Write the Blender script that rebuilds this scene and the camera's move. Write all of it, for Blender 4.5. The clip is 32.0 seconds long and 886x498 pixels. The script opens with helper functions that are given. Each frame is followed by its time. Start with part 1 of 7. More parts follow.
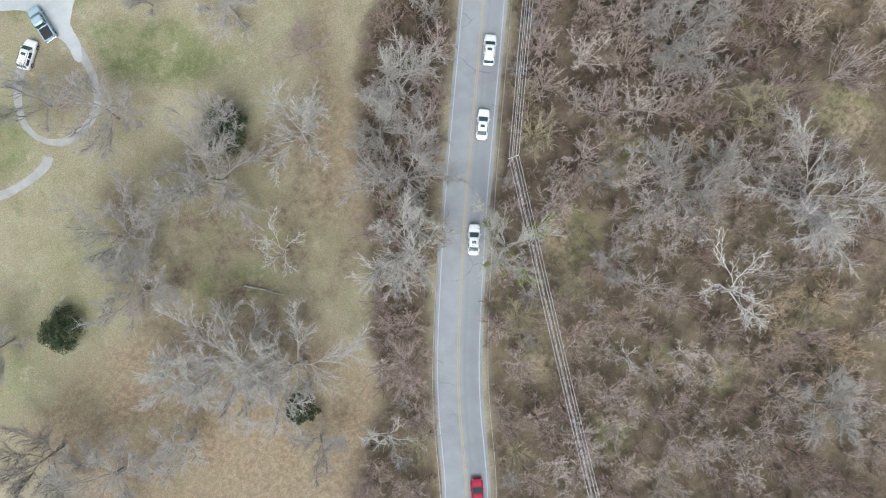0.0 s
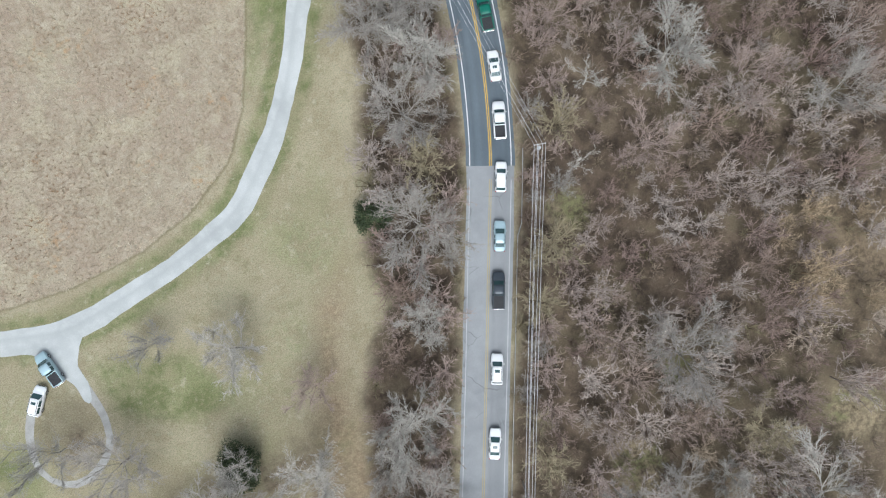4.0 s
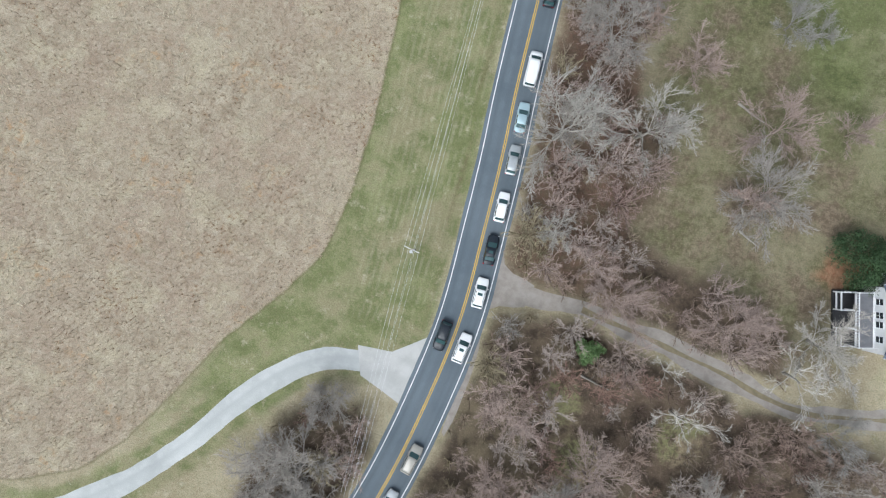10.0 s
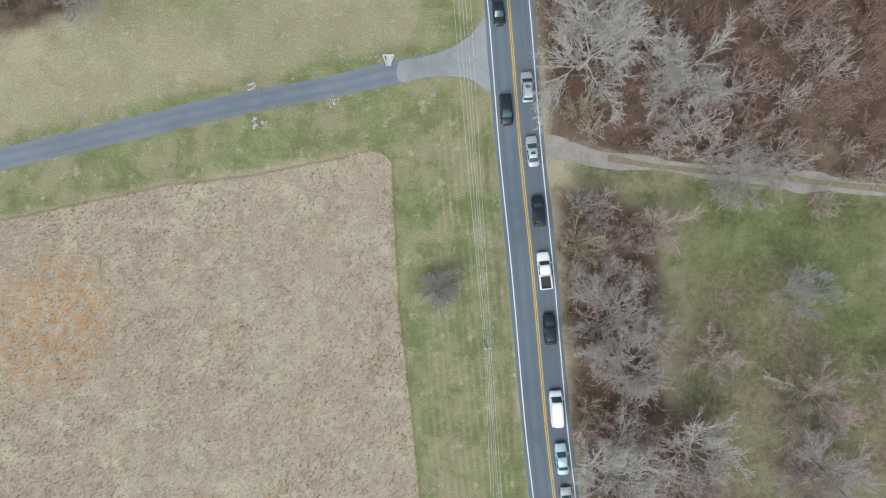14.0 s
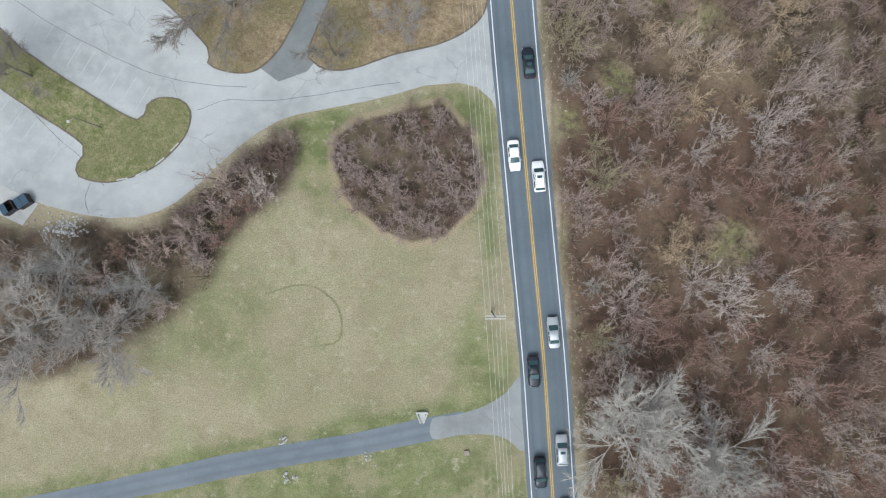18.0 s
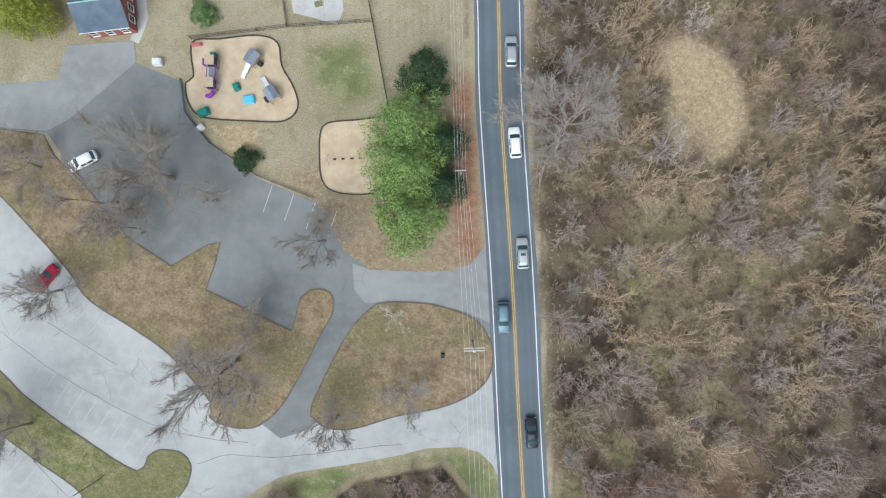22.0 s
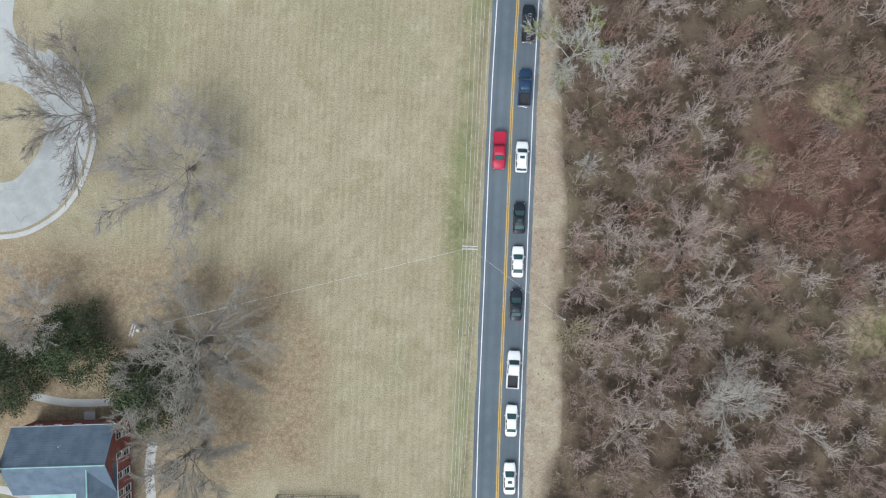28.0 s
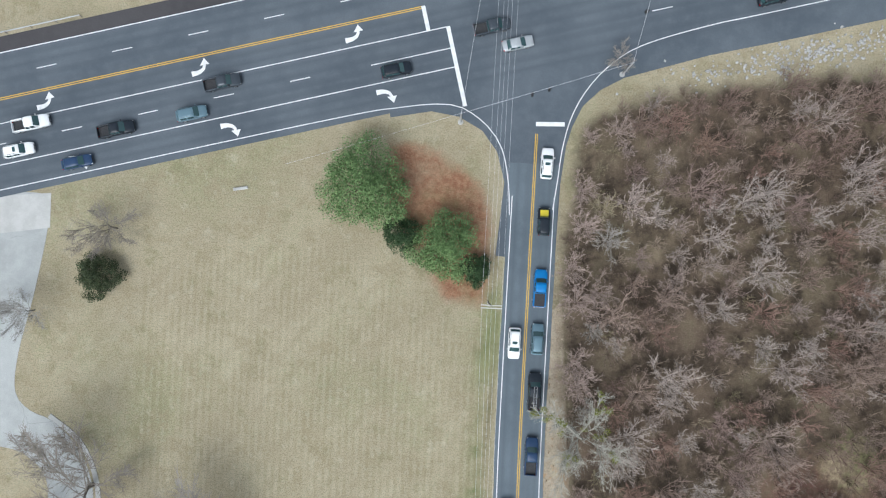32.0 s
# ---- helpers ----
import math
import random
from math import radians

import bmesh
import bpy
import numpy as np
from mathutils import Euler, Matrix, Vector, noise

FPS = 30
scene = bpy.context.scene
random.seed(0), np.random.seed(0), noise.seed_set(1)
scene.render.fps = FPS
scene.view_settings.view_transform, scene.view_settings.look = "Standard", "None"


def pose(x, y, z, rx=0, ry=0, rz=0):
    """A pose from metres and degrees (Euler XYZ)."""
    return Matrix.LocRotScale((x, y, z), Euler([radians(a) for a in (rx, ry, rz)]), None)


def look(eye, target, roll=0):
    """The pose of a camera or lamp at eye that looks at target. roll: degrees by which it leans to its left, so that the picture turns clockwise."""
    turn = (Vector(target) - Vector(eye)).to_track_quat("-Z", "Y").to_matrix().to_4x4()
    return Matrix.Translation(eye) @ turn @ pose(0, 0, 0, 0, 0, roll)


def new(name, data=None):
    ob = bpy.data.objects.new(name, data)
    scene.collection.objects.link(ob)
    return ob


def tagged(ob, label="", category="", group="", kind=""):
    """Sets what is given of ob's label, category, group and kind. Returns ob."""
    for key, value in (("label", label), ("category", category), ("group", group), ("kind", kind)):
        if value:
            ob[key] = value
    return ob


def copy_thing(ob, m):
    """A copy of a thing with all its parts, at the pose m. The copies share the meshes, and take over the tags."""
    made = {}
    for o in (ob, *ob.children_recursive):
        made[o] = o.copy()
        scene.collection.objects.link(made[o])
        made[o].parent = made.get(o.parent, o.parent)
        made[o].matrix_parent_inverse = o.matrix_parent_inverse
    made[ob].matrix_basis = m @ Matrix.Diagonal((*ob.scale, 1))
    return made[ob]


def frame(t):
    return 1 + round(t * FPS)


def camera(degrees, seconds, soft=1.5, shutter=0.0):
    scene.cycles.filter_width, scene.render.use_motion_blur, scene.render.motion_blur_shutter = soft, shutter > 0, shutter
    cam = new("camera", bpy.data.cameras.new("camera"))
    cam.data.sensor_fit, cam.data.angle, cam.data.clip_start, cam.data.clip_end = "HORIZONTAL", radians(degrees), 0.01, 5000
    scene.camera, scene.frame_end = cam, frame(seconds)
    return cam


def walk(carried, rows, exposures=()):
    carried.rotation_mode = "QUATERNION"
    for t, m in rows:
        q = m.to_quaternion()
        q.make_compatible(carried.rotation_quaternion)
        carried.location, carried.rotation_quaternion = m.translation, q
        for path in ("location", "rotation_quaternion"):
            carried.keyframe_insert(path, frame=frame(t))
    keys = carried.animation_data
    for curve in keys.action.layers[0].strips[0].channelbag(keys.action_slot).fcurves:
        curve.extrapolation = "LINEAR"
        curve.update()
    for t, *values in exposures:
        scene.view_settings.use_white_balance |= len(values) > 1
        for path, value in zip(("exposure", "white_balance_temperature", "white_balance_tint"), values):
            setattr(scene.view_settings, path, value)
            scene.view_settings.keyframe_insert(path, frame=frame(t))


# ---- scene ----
cam = camera(68.0, 32.0, soft=1.2)
# seconds, eye, turn about x, y and z: a drone that looks straight down
PATH = [
    (0, -1.77, 1.09, 102.12, 0.29, 0.61, -21.97),
    (0.2, -0.96, 3.55, 102.14, 0.30, 0.63, -24.20),
    (0.5, 0.08, 7.03, 102.18, 0.31, 0.66, -24.45),
    (1, 2.07, 12.78, 102.28, 0.30, 0.67, -24.82),
    (1.5, 4.19, 18.46, 102.43, 0.28, 0.69, -25.14),
    (2, 6.50, 24.05, 102.57, 0.26, 0.69, -25.58),
    (2.5, 8.93, 29.84, 102.66, 0.24, 0.66, -25.85),
    (3, 11.37, 35.79, 102.67, 0.23, 0.57, -26.06),
    (3.5, 13.98, 41.66, 102.73, 0.21, 0.51, -26.22),
    (5.5, 25.52, 64.98, 102.77, 0.23, 0.64, -16.76),
    (5.7, 26.66, 67.38, 102.80, 0.23, 0.64, -14.26),
    (6, 28.62, 70.91, 102.84, 0.24, 0.65, -7.51),
    (6.5, 31.38, 77.15, 102.92, 0.25, 0.67, -1.48),
    (7, 33.52, 83.63, 103.00, 0.22, 0.72, 1.77),
    (7.5, 35.30, 90.38, 102.98, 0.20, 0.71, 1.88),
    (8, 36.49, 97.28, 102.92, 0.23, 0.73, 3.92),
    (8.2, 37.16, 100.12, 102.90, 0.24, 0.70, 11.10),
    (8.5, 37.60, 104.29, 102.88, 0.26, 0.66, 17.47),
    (9, 37.90, 111.23, 102.81, 0.29, 0.66, 17.65),
    (9.5, 37.65, 118.20, 102.76, 0.32, 0.65, 17.61),
    (10, 36.99, 125.12, 102.72, 0.33, 0.64, 17.67),
    (10.5, 36.02, 132.05, 102.71, 0.34, 0.65, 17.61),
    (11, 34.82, 138.97, 102.72, 0.36, 0.67, 17.57),
    (11.5, 33.43, 145.87, 102.74, 0.38, 0.70, 17.31),
    (12, 31.84, 152.79, 102.70, 0.43, 0.71, 17.15),
    (12.5, 30.00, 159.56, 102.64, 0.44, 0.73, 11.10),
    (12.7, 29.01, 162.23, 102.61, 0.46, 0.77, 4.03),
    (13, 27.90, 166.39, 102.57, 0.49, 0.84, 0.00),
    (13.5, 26.30, 173.23, 102.57, 0.52, 0.86, -0.80),
    (14, 24.96, 180.14, 102.48, 0.52, 0.86, -0.86),
    (14.5, 23.96, 187.08, 102.43, 0.56, 0.88, -0.83),
    (16.5, 21.67, 214.75, 102.35, 0.65, 1.01, -0.34),
    (17, 21.14, 221.82, 102.24, 0.62, 0.97, -0.19),
    (17.5, 20.67, 228.94, 102.11, 0.55, 0.94, -0.10),
    (18, 20.26, 235.99, 102.00, 0.47, 0.90, -0.05),
    (18.5, 19.89, 243.03, 101.91, 0.39, 0.83, 0.05),
    (19, 19.62, 250.06, 101.92, 0.34, 0.78, 0.19),
    (19.5, 19.48, 257.08, 101.94, 0.31, 0.79, 0.28),
    (20, 19.44, 264.14, 101.91, 0.28, 0.82, 0.47),
    (20.5, 19.40, 271.32, 101.92, 0.26, 0.88, 0.71),
    (21, 19.32, 278.50, 101.94, 0.22, 0.92, 0.93),
    (21.5, 19.14, 285.69, 101.92, 0.24, 0.89, 1.78),
    (22, 18.98, 292.80, 101.99, 0.29, 0.87, 1.79),
    (22.5, 18.78, 300.01, 102.01, 0.33, 0.85, 1.79),
    (22.8, 18.56, 304.38, 102.02, 0.35, 0.83, 1.73),
    (23, 18.54, 307.31, 102.03, 0.36, 0.82, 3.15),
    (23.5, 18.17, 314.59, 101.96, 0.36, 0.78, 5.81),
    (24, 17.77, 321.84, 101.92, 0.38, 0.76, 5.73),
    (24.5, 17.30, 329.04, 101.89, 0.38, 0.75, 5.62),
    (25, 16.80, 336.28, 101.88, 0.40, 0.75, 5.58),
    (25.5, 16.25, 343.53, 101.89, 0.42, 0.76, 5.67),
    (27.5, 13.68, 372.10, 101.91, 0.50, 0.84, 5.29),
    (27.7, 13.28, 374.92, 101.89, 0.50, 0.83, 6.39),
    (28, 12.86, 379.23, 101.85, 0.51, 0.81, 6.45),
    (28.5, 11.95, 386.26, 101.81, 0.47, 0.79, 6.31),
    (29, 11.05, 393.36, 101.74, 0.45, 0.73, 6.31),
    (29.5, 10.19, 400.45, 101.71, 0.44, 0.71, 6.29),
    (30, 9.24, 407.48, 101.66, 0.42, 0.68, 6.25),
    (30.5, 8.36, 414.55, 101.70, 0.44, 0.69, 6.25),
    (31, 7.48, 421.61, 101.69, 0.43, 0.69, 6.19),
    (31.5, 6.56, 428.63, 101.66, 0.41, 0.71, 6.14),
    (32, 5.64, 435.67, 101.55, 0.37, 0.74, 6.09),
]
walk(cam, [(r[0], pose(*r[1:])) for r in PATH], exposures=[(0.0, 0.38, 5900, 6), (3.0, 0.31, 5900, 6), (6.0, 0.3, 5900, 6), (9.0, 0.25, 5900, 6), (13.0, 0.17, 5900, 6), (20.0, 0.24, 5900, 6), (24.0, 0.27, 5900, 6), (29.0, 0.21, 5900, 6), (32.0, 0.21, 5900, 6)])

# ---- sky: an even overcast ----
world = bpy.data.worlds.new("sky")
scene.world = world
world.use_nodes = True
wn = world.node_tree
sky = wn.nodes.new("ShaderNodeTexSky")
sky.sky_type, sky.sun_disc = "NISHITA", False
sky.sun_elevation, sky.sun_rotation = radians(48), radians(200)
sky.air_density, sky.dust_density, sky.ozone_density = 1.0, 4.0, 1.0
soft_sky = wn.nodes.new("ShaderNodeHueSaturation")
soft_sky.inputs["Saturation"].default_value = 0.35
wn.links.new(sky.outputs[0], soft_sky.inputs["Color"])
wn.links.new(soft_sky.outputs[0], wn.nodes["Background"].inputs["Color"])
wn.nodes["Background"].inputs["Strength"].default_value = 0.16
sun = new("sun", bpy.data.lights.new("sun", "SUN"))
sun.data.energy, sun.data.angle, sun.data.color = 1.5, radians(30), (1.0, 0.985, 0.96)
sun.matrix_world = look((0, 0, 50), (0.62 * 40 * math.sin(radians(20)), 0.62 * 40, 0))


# ---- materials ----
class Nodes:
    """A short way to write a node material."""

    def __init__(self, name):
        self.mat = bpy.data.materials.new(name)
        self.mat.use_nodes = True
        self.t = self.mat.node_tree
        self.bsdf = self.t.nodes["Principled BSDF"]

    def link(self, a, b):
        self.t.links.new(a, b)

    def where(self, kind="world"):
        if kind == "world":
            return self.t.nodes.new("ShaderNodeNewGeometry").outputs["Position"]
        return self.t.nodes.new("ShaderNodeTexCoord").outputs["Object"]

    def speckle(self, at, scale, detail=4.0, rough=0.6, stretch=None):
        n = self.t.nodes.new("ShaderNodeTexNoise")
        n.inputs["Scale"].default_value, n.inputs["Detail"].default_value, n.inputs["Roughness"].default_value = scale, detail, rough
        if stretch:
            m = self.t.nodes.new("ShaderNodeMapping")
            m.inputs["Scale"].default_value = stretch
            self.link(at, m.inputs["Vector"])
            at = m.outputs[0]
        self.link(at, n.inputs["Vector"])
        return n.outputs["Fac"]

    def ramp(self, fac, lo, hi, a=0.0, b=1.0):
        n = self.t.nodes.new("ShaderNodeMapRange")
        n.interpolation_type = "SMOOTHSTEP"
        for key, v in (("From Min", lo), ("From Max", hi), ("To Min", a), ("To Max", b)):
            n.inputs[key].default_value = v
        self.link(fac, n.inputs["Value"])
        return n.outputs[0]

    def sums(self, op, a, b):
        n = self.t.nodes.new("ShaderNodeMath")
        n.operation = op
        for i, v in enumerate((a, b)):
            if isinstance(v, (int, float)):
                n.inputs[i].default_value = v
            else:
                self.link(v, n.inputs[i])
        return n.outputs[0]

    def mix(self, fac, a, b, blend="MIX"):
        n = self.t.nodes.new("ShaderNodeMix")
        n.data_type, n.blend_type = "RGBA", blend
        for key, v in ((0, fac), (6, a), (7, b)):
            if isinstance(v, (int, float)):
                n.inputs[key].default_value = v
            elif isinstance(v, tuple):
                n.inputs[key].default_value = (*v, 1.0)
            else:
                self.link(v, n.inputs[key])
        return n.outputs[2]

    def attr(self, name):
        n = self.t.nodes.new("ShaderNodeAttribute")
        n.attribute_name = name
        return n.outputs["Fac"]

    def chance(self):
        return self.t.nodes.new("ShaderNodeObjectInfo").outputs["Random"]

    def finish(self, color, rough=0.9, bump=None, depth=0.02, metal=0.0, spec=0.3):
        for key, v in (("Base Color", color), ("Roughness", rough), ("Metallic", metal), ("Specular IOR Level", spec)):
            if isinstance(v, (int, float)):
                self.bsdf.inputs[key].default_value = v
            elif isinstance(v, tuple):
                self.bsdf.inputs[key].default_value = (*v, 1.0)
            else:
                self.link(v, self.bsdf.inputs[key])
        if bump is not None:
            n = self.t.nodes.new("ShaderNodeBump")
            n.inputs["Strength"].default_value, n.inputs["Distance"].default_value = 1.0, depth
            self.link(bump, n.inputs["Height"])
            self.link(n.outputs[0], self.bsdf.inputs["Normal"])
        return self.mat


def grainy(name, a, b, scale=2.0, fine=20.0, rough=0.85, depth=0.01, metal=0.0, kind="object", spec=0.3):
    """Two colours mixed at two scales."""
    n = Nodes(name)
    at = n.where(kind)
    big, small = n.speckle(at, scale), n.speckle(at, fine, 3)
    f = n.sums("ADD", n.ramp(big, 0.3, 0.7, 0.0, 0.65), n.ramp(small, 0.3, 0.7, 0.0, 0.35))
    return n.finish(n.mix(f, a, b), rough, small, depth, metal, spec)


def asphalt(name, dark, light, cracks=0.0):
    n = Nodes(name)
    at = n.where()
    grit, blotch, wide = n.speckle(at, 9, 6, 0.75), n.speckle(at, 0.55, 5), n.speckle(at, 0.07, 3)
    c = n.mix(n.ramp(wide, 0.3, 0.7), dark, light)
    c = n.mix(n.ramp(blotch, 0.35, 0.75, 0.0, 0.35), c, tuple(v * 1.25 for v in light))
    track = n.attr("track")
    c = n.mix(n.sums("MULTIPLY", track, n.ramp(blotch, 0.2, 0.7, 0.1, 0.45)), c, tuple(v * 0.62 for v in dark))
    if cracks:
        v = n.t.nodes.new("ShaderNodeTexVoronoi")
        v.feature = "DISTANCE_TO_EDGE"
        v.inputs["Scale"].default_value = 0.16
        wob = n.t.nodes.new("ShaderNodeVectorMath")
        wob.operation = "ADD"
        warp = n.t.nodes.new("ShaderNodeTexNoise")
        warp.inputs["Scale"].default_value = 0.5
        n.link(at, wob.inputs[0])
        n.link(at, warp.inputs["Vector"])
        n.link(warp.outputs["Color"], wob.inputs[1])
        n.link(wob.outputs[0], v.inputs["Vector"])
        gate = n.ramp(n.speckle(at, 0.12, 2), 0.52, 0.62)
        c = n.mix(n.sums("MULTIPLY", n.sums("MULTIPLY", n.ramp(v.outputs["Distance"], 0.0, 0.012, 1.0, 0.0), gate), cracks), c, (0.05, 0.05, 0.05))
    c = n.mix(n.ramp(grit, 0.3, 0.7, 0.0, 0.35), c, tuple(v * 0.7 for v in dark))
    return n.finish(c, 0.88, grit, 0.01)


M_ROAD = asphalt("dark_asphalt", (0.096, 0.119, 0.139), (0.14, 0.166, 0.188))
M_OLD = asphalt("worn_asphalt", (0.235, 0.242, 0.25), (0.315, 0.322, 0.33), 0.5)
M_HIGHWAY = asphalt("highway_asphalt", (0.073, 0.088, 0.105), (0.115, 0.133, 0.152))
M_LOT = asphalt("pale_lot_asphalt", (0.30, 0.31, 0.30), (0.42, 0.43, 0.418), 0.35)
M_LOT2 = asphalt("grey_lot_asphalt", (0.138, 0.148, 0.146), (0.215, 0.226, 0.222), 0.3)
M_LANE = asphalt("grey_lane_asphalt", (0.13, 0.15, 0.17), (0.19, 0.212, 0.232), 0.2)
M_DRIVE = asphalt("drive_asphalt", (0.205, 0.214, 0.21), (0.29, 0.30, 0.294), 0.3)
M_CONCRETE = grainy("pale_concrete", (0.36, 0.355, 0.335), (0.48, 0.475, 0.455), 0.4, 8, 0.9, kind="world")
M_GRAVEL = asphalt("pale_gravel", (0.37, 0.38, 0.37), (0.52, 0.53, 0.515))
M_DIRT = grainy("pale_dirt_track", (0.205, 0.18, 0.155), (0.32, 0.29, 0.26), 0.6, 9, 0.95, 0.03, kind="world")
M_SAND = grainy("wood_chip_mulch", (0.40, 0.31, 0.205), (0.53, 0.44, 0.31), 0.5, 10, 0.95, 0.03, kind="world")
M_WHITE = grainy("white_road_paint", (0.58, 0.58, 0.58), (0.78, 0.78, 0.78), 1.5, 14, 0.7, 0.002, kind="world")
M_FAINT = grainy("faded_white_paint", (0.36, 0.365, 0.37), (0.47, 0.47, 0.47), 0.8, 9, 0.8, 0.002, kind="world")
M_YELLOW = grainy("yellow_road_paint", (0.50, 0.31, 0.04), (0.66, 0.43, 0.07), 0.8, 12, 0.7, 0.002, kind="world")
M_PALEYELLOW = grainy("faded_yellow_paint", (0.33, 0.28, 0.16), (0.42, 0.35, 0.2), 0.8, 9, 0.8, 0.002, kind="world")


def turf(name, dark, light, other):
    """Worn grass in three tones with a fine grain."""
    n = Nodes(name)
    at = n.where()
    wide, patch, tuft, blade = n.speckle(at, 0.09, 4), n.speckle(at, 0.5, 6, 0.7), n.speckle(at, 1.6, 6, 0.75), n.speckle(at, 5.0, 5, 0.8)
    c = n.mix(n.ramp(patch, 0.36, 0.64), dark, light)
    c = n.mix(n.ramp(wide, 0.42, 0.6, 0.0, 0.75), c, other)
    c = n.mix(n.ramp(tuft, 0.48, 0.66, 0.0, 0.5), c, tuple(v * 1.2 for v in light))
    c = n.mix(n.ramp(blade, 0.36, 0.55, 0.6, 0.0), c, tuple(v * 0.5 for v in dark))
    return n.finish(c, 1.0, n.sums("ADD", tuft, n.sums("MULTIPLY", blade, 0.5)), 0.25, spec=0.05)


def ground_material():
    n = Nodes("ground_cover")
    at = n.where()
    wide, patch, tuft, blade = n.speckle(at, 0.03, 4), n.speckle(at, 0.2, 6, 0.7), n.speckle(at, 1.1, 6, 0.75), n.speckle(at, 4.5, 5, 0.8)
    ragged = n.sums("ADD", n.sums("MULTIPLY", n.sums("SUBTRACT", tuft, 0.5), 2.4), n.sums("MULTIPLY", n.sums("SUBTRACT", patch, 0.5), 3.0))
    frayed = n.sums("MULTIPLY", ragged, 0.3)

    def zone(name, soft, edge=None):
        return n.ramp(n.sums("ADD", n.attr(name), ragged if edge is None else edge), -soft, soft)

    # mown grass
    tan = n.mix(n.ramp(patch, 0.36, 0.64), (0.305, 0.26, 0.168), (0.42, 0.366, 0.255))
    green = n.mix(n.ramp(patch, 0.38, 0.62), (0.135, 0.155, 0.062), (0.225, 0.24, 0.112))
    lush = n.sums("ADD", n.ramp(n.sums("ADD", n.sums("MULTIPLY", wide, 0.6), n.sums("MULTIPLY", patch, 0.4)), 0.44, 0.62, 0.0, 0.5), n.attr("green"))
    lawn = n.mix(n.ramp(n.sums("ADD", lush, n.sums("MULTIPLY", n.sums("SUBTRACT", tuft, 0.5), 1.6)), 0.1, 1.0), tan, green)
    lawn = n.mix(n.sums("MULTIPLY", n.ramp(tuft, 0.5, 0.66, 0.0, 0.45), n.ramp(n.attr("green"), 0.0, 0.85, 1.0, 0.25)), lawn, (0.44, 0.40, 0.30))
    lawn = n.mix(n.ramp(n.speckle(at, 0.1, 6, 0.7), 0.46, 0.64, 0.0, 0.6), lawn, (0.30, 0.25, 0.168))
    lawn = n.mix(n.ramp(n.speckle(at, 0.28, 6, 0.72, (1.0, 0.8, 1.0)), 0.53, 0.68, 0.0, 0.5), lawn, (0.205, 0.195, 0.105))
    lawn = n.mix(n.ramp(n.speckle(at, 0.42, 6, 0.72), 0.55, 0.7, 0.0, 0.6), lawn, (0.455, 0.41, 0.305))
    # mower passes, parallel to the road, and older ones aslant
    wave = n.sums("SINE", n.sums("ADD", n.sums("MULTIPLY", n.attr("offroad"), 5.6), n.sums("MULTIPLY", patch, 2.5)), 0.0)
    passes = n.sums("MULTIPLY", n.ramp(wave, -0.2, 1.0), n.ramp(n.speckle(at, 0.25, 4, 0.7), 0.36, 0.62))
    lawn = n.mix(n.sums("MULTIPLY", n.sums("MULTIPLY", passes, n.attr("mown")), 0.17), lawn, (0.19, 0.18, 0.09))
    pale = n.sums("MULTIPLY", n.ramp(wave, 0.3, -0.9), n.ramp(n.speckle(at, 0.3, 4, 0.7), 0.4, 0.6))
    lawn = n.mix(n.sums("MULTIPLY", n.sums("MULTIPLY", pale, n.attr("mown")), 0.17), lawn, (0.50, 0.46, 0.345))
    slant = n.t.nodes.new("ShaderNodeTexWave")
    slant.inputs["Scale"].default_value, slant.inputs["Distortion"].default_value, slant.inputs["Detail"].default_value = 0.1, 1.2, 2.0
    turn = n.t.nodes.new("ShaderNodeMapping")
    turn.inputs["Rotation"].default_value = (0, 0, radians(38))
    n.link(at, turn.inputs["Vector"])
    n.link(turn.outputs[0], slant.inputs["Vector"])
    lawn = n.mix(n.sums("MULTIPLY", n.sums("MULTIPLY", n.ramp(slant.outputs["Fac"], 0.45, 0.95), n.attr("mown")), n.ramp(patch, 0.42, 0.6, 0.0, 0.24)), lawn, (0.245, 0.208, 0.13))
    # tall dry meadow: pale clumps over brownish pink thatch
    clump = n.speckle(at, 0.55, 4, 0.62, (1.0, 0.72, 1.0))
    straw = n.mix(n.ramp(clump, 0.28, 0.70), (0.275, 0.215, 0.155), (0.42, 0.358, 0.265))
    straw = n.mix(n.ramp(n.speckle(at, 0.06, 5, 0.65), 0.42, 0.6, 0.0, 0.6), straw, (0.325, 0.245, 0.185))
    straw = n.mix(n.ramp(n.speckle(at, 0.13, 5, 0.7, (1.0, 1.0, 2.0)), 0.5, 0.64, 0.0, 0.6), straw, (0.44, 0.39, 0.27))
    straw = n.mix(n.ramp(tuft, 0.42, 0.64, 0.0, 0.5), straw, (0.47, 0.41, 0.315))
    straw = n.mix(n.ramp(n.speckle(at, 0.9, 5, 0.66, (0.8, 1.0, 1.0)), 0.52, 0.70, 0.0, 0.5), straw, (0.50, 0.435, 0.345))
    straw = n.mix(n.ramp(n.speckle(at, 0.26, 5, 0.7), 0.54, 0.68, 0.0, 0.5), straw, (0.45, 0.39, 0.285))
    straw = n.mix(n.sums("MULTIPLY", n.ramp(n.speckle(at, 0.11, 4), 0.54, 0.66), n.ramp(n.speckle(at, 0.8, 4, 0.7), 0.5, 0.62, 0.0, 0.6)), straw, (0.40, 0.235, 0.11))
    # woodland floor
    litter = n.mix(n.ramp(patch, 0.36, 0.64), (0.05, 0.036, 0.028), (0.15, 0.108, 0.08))
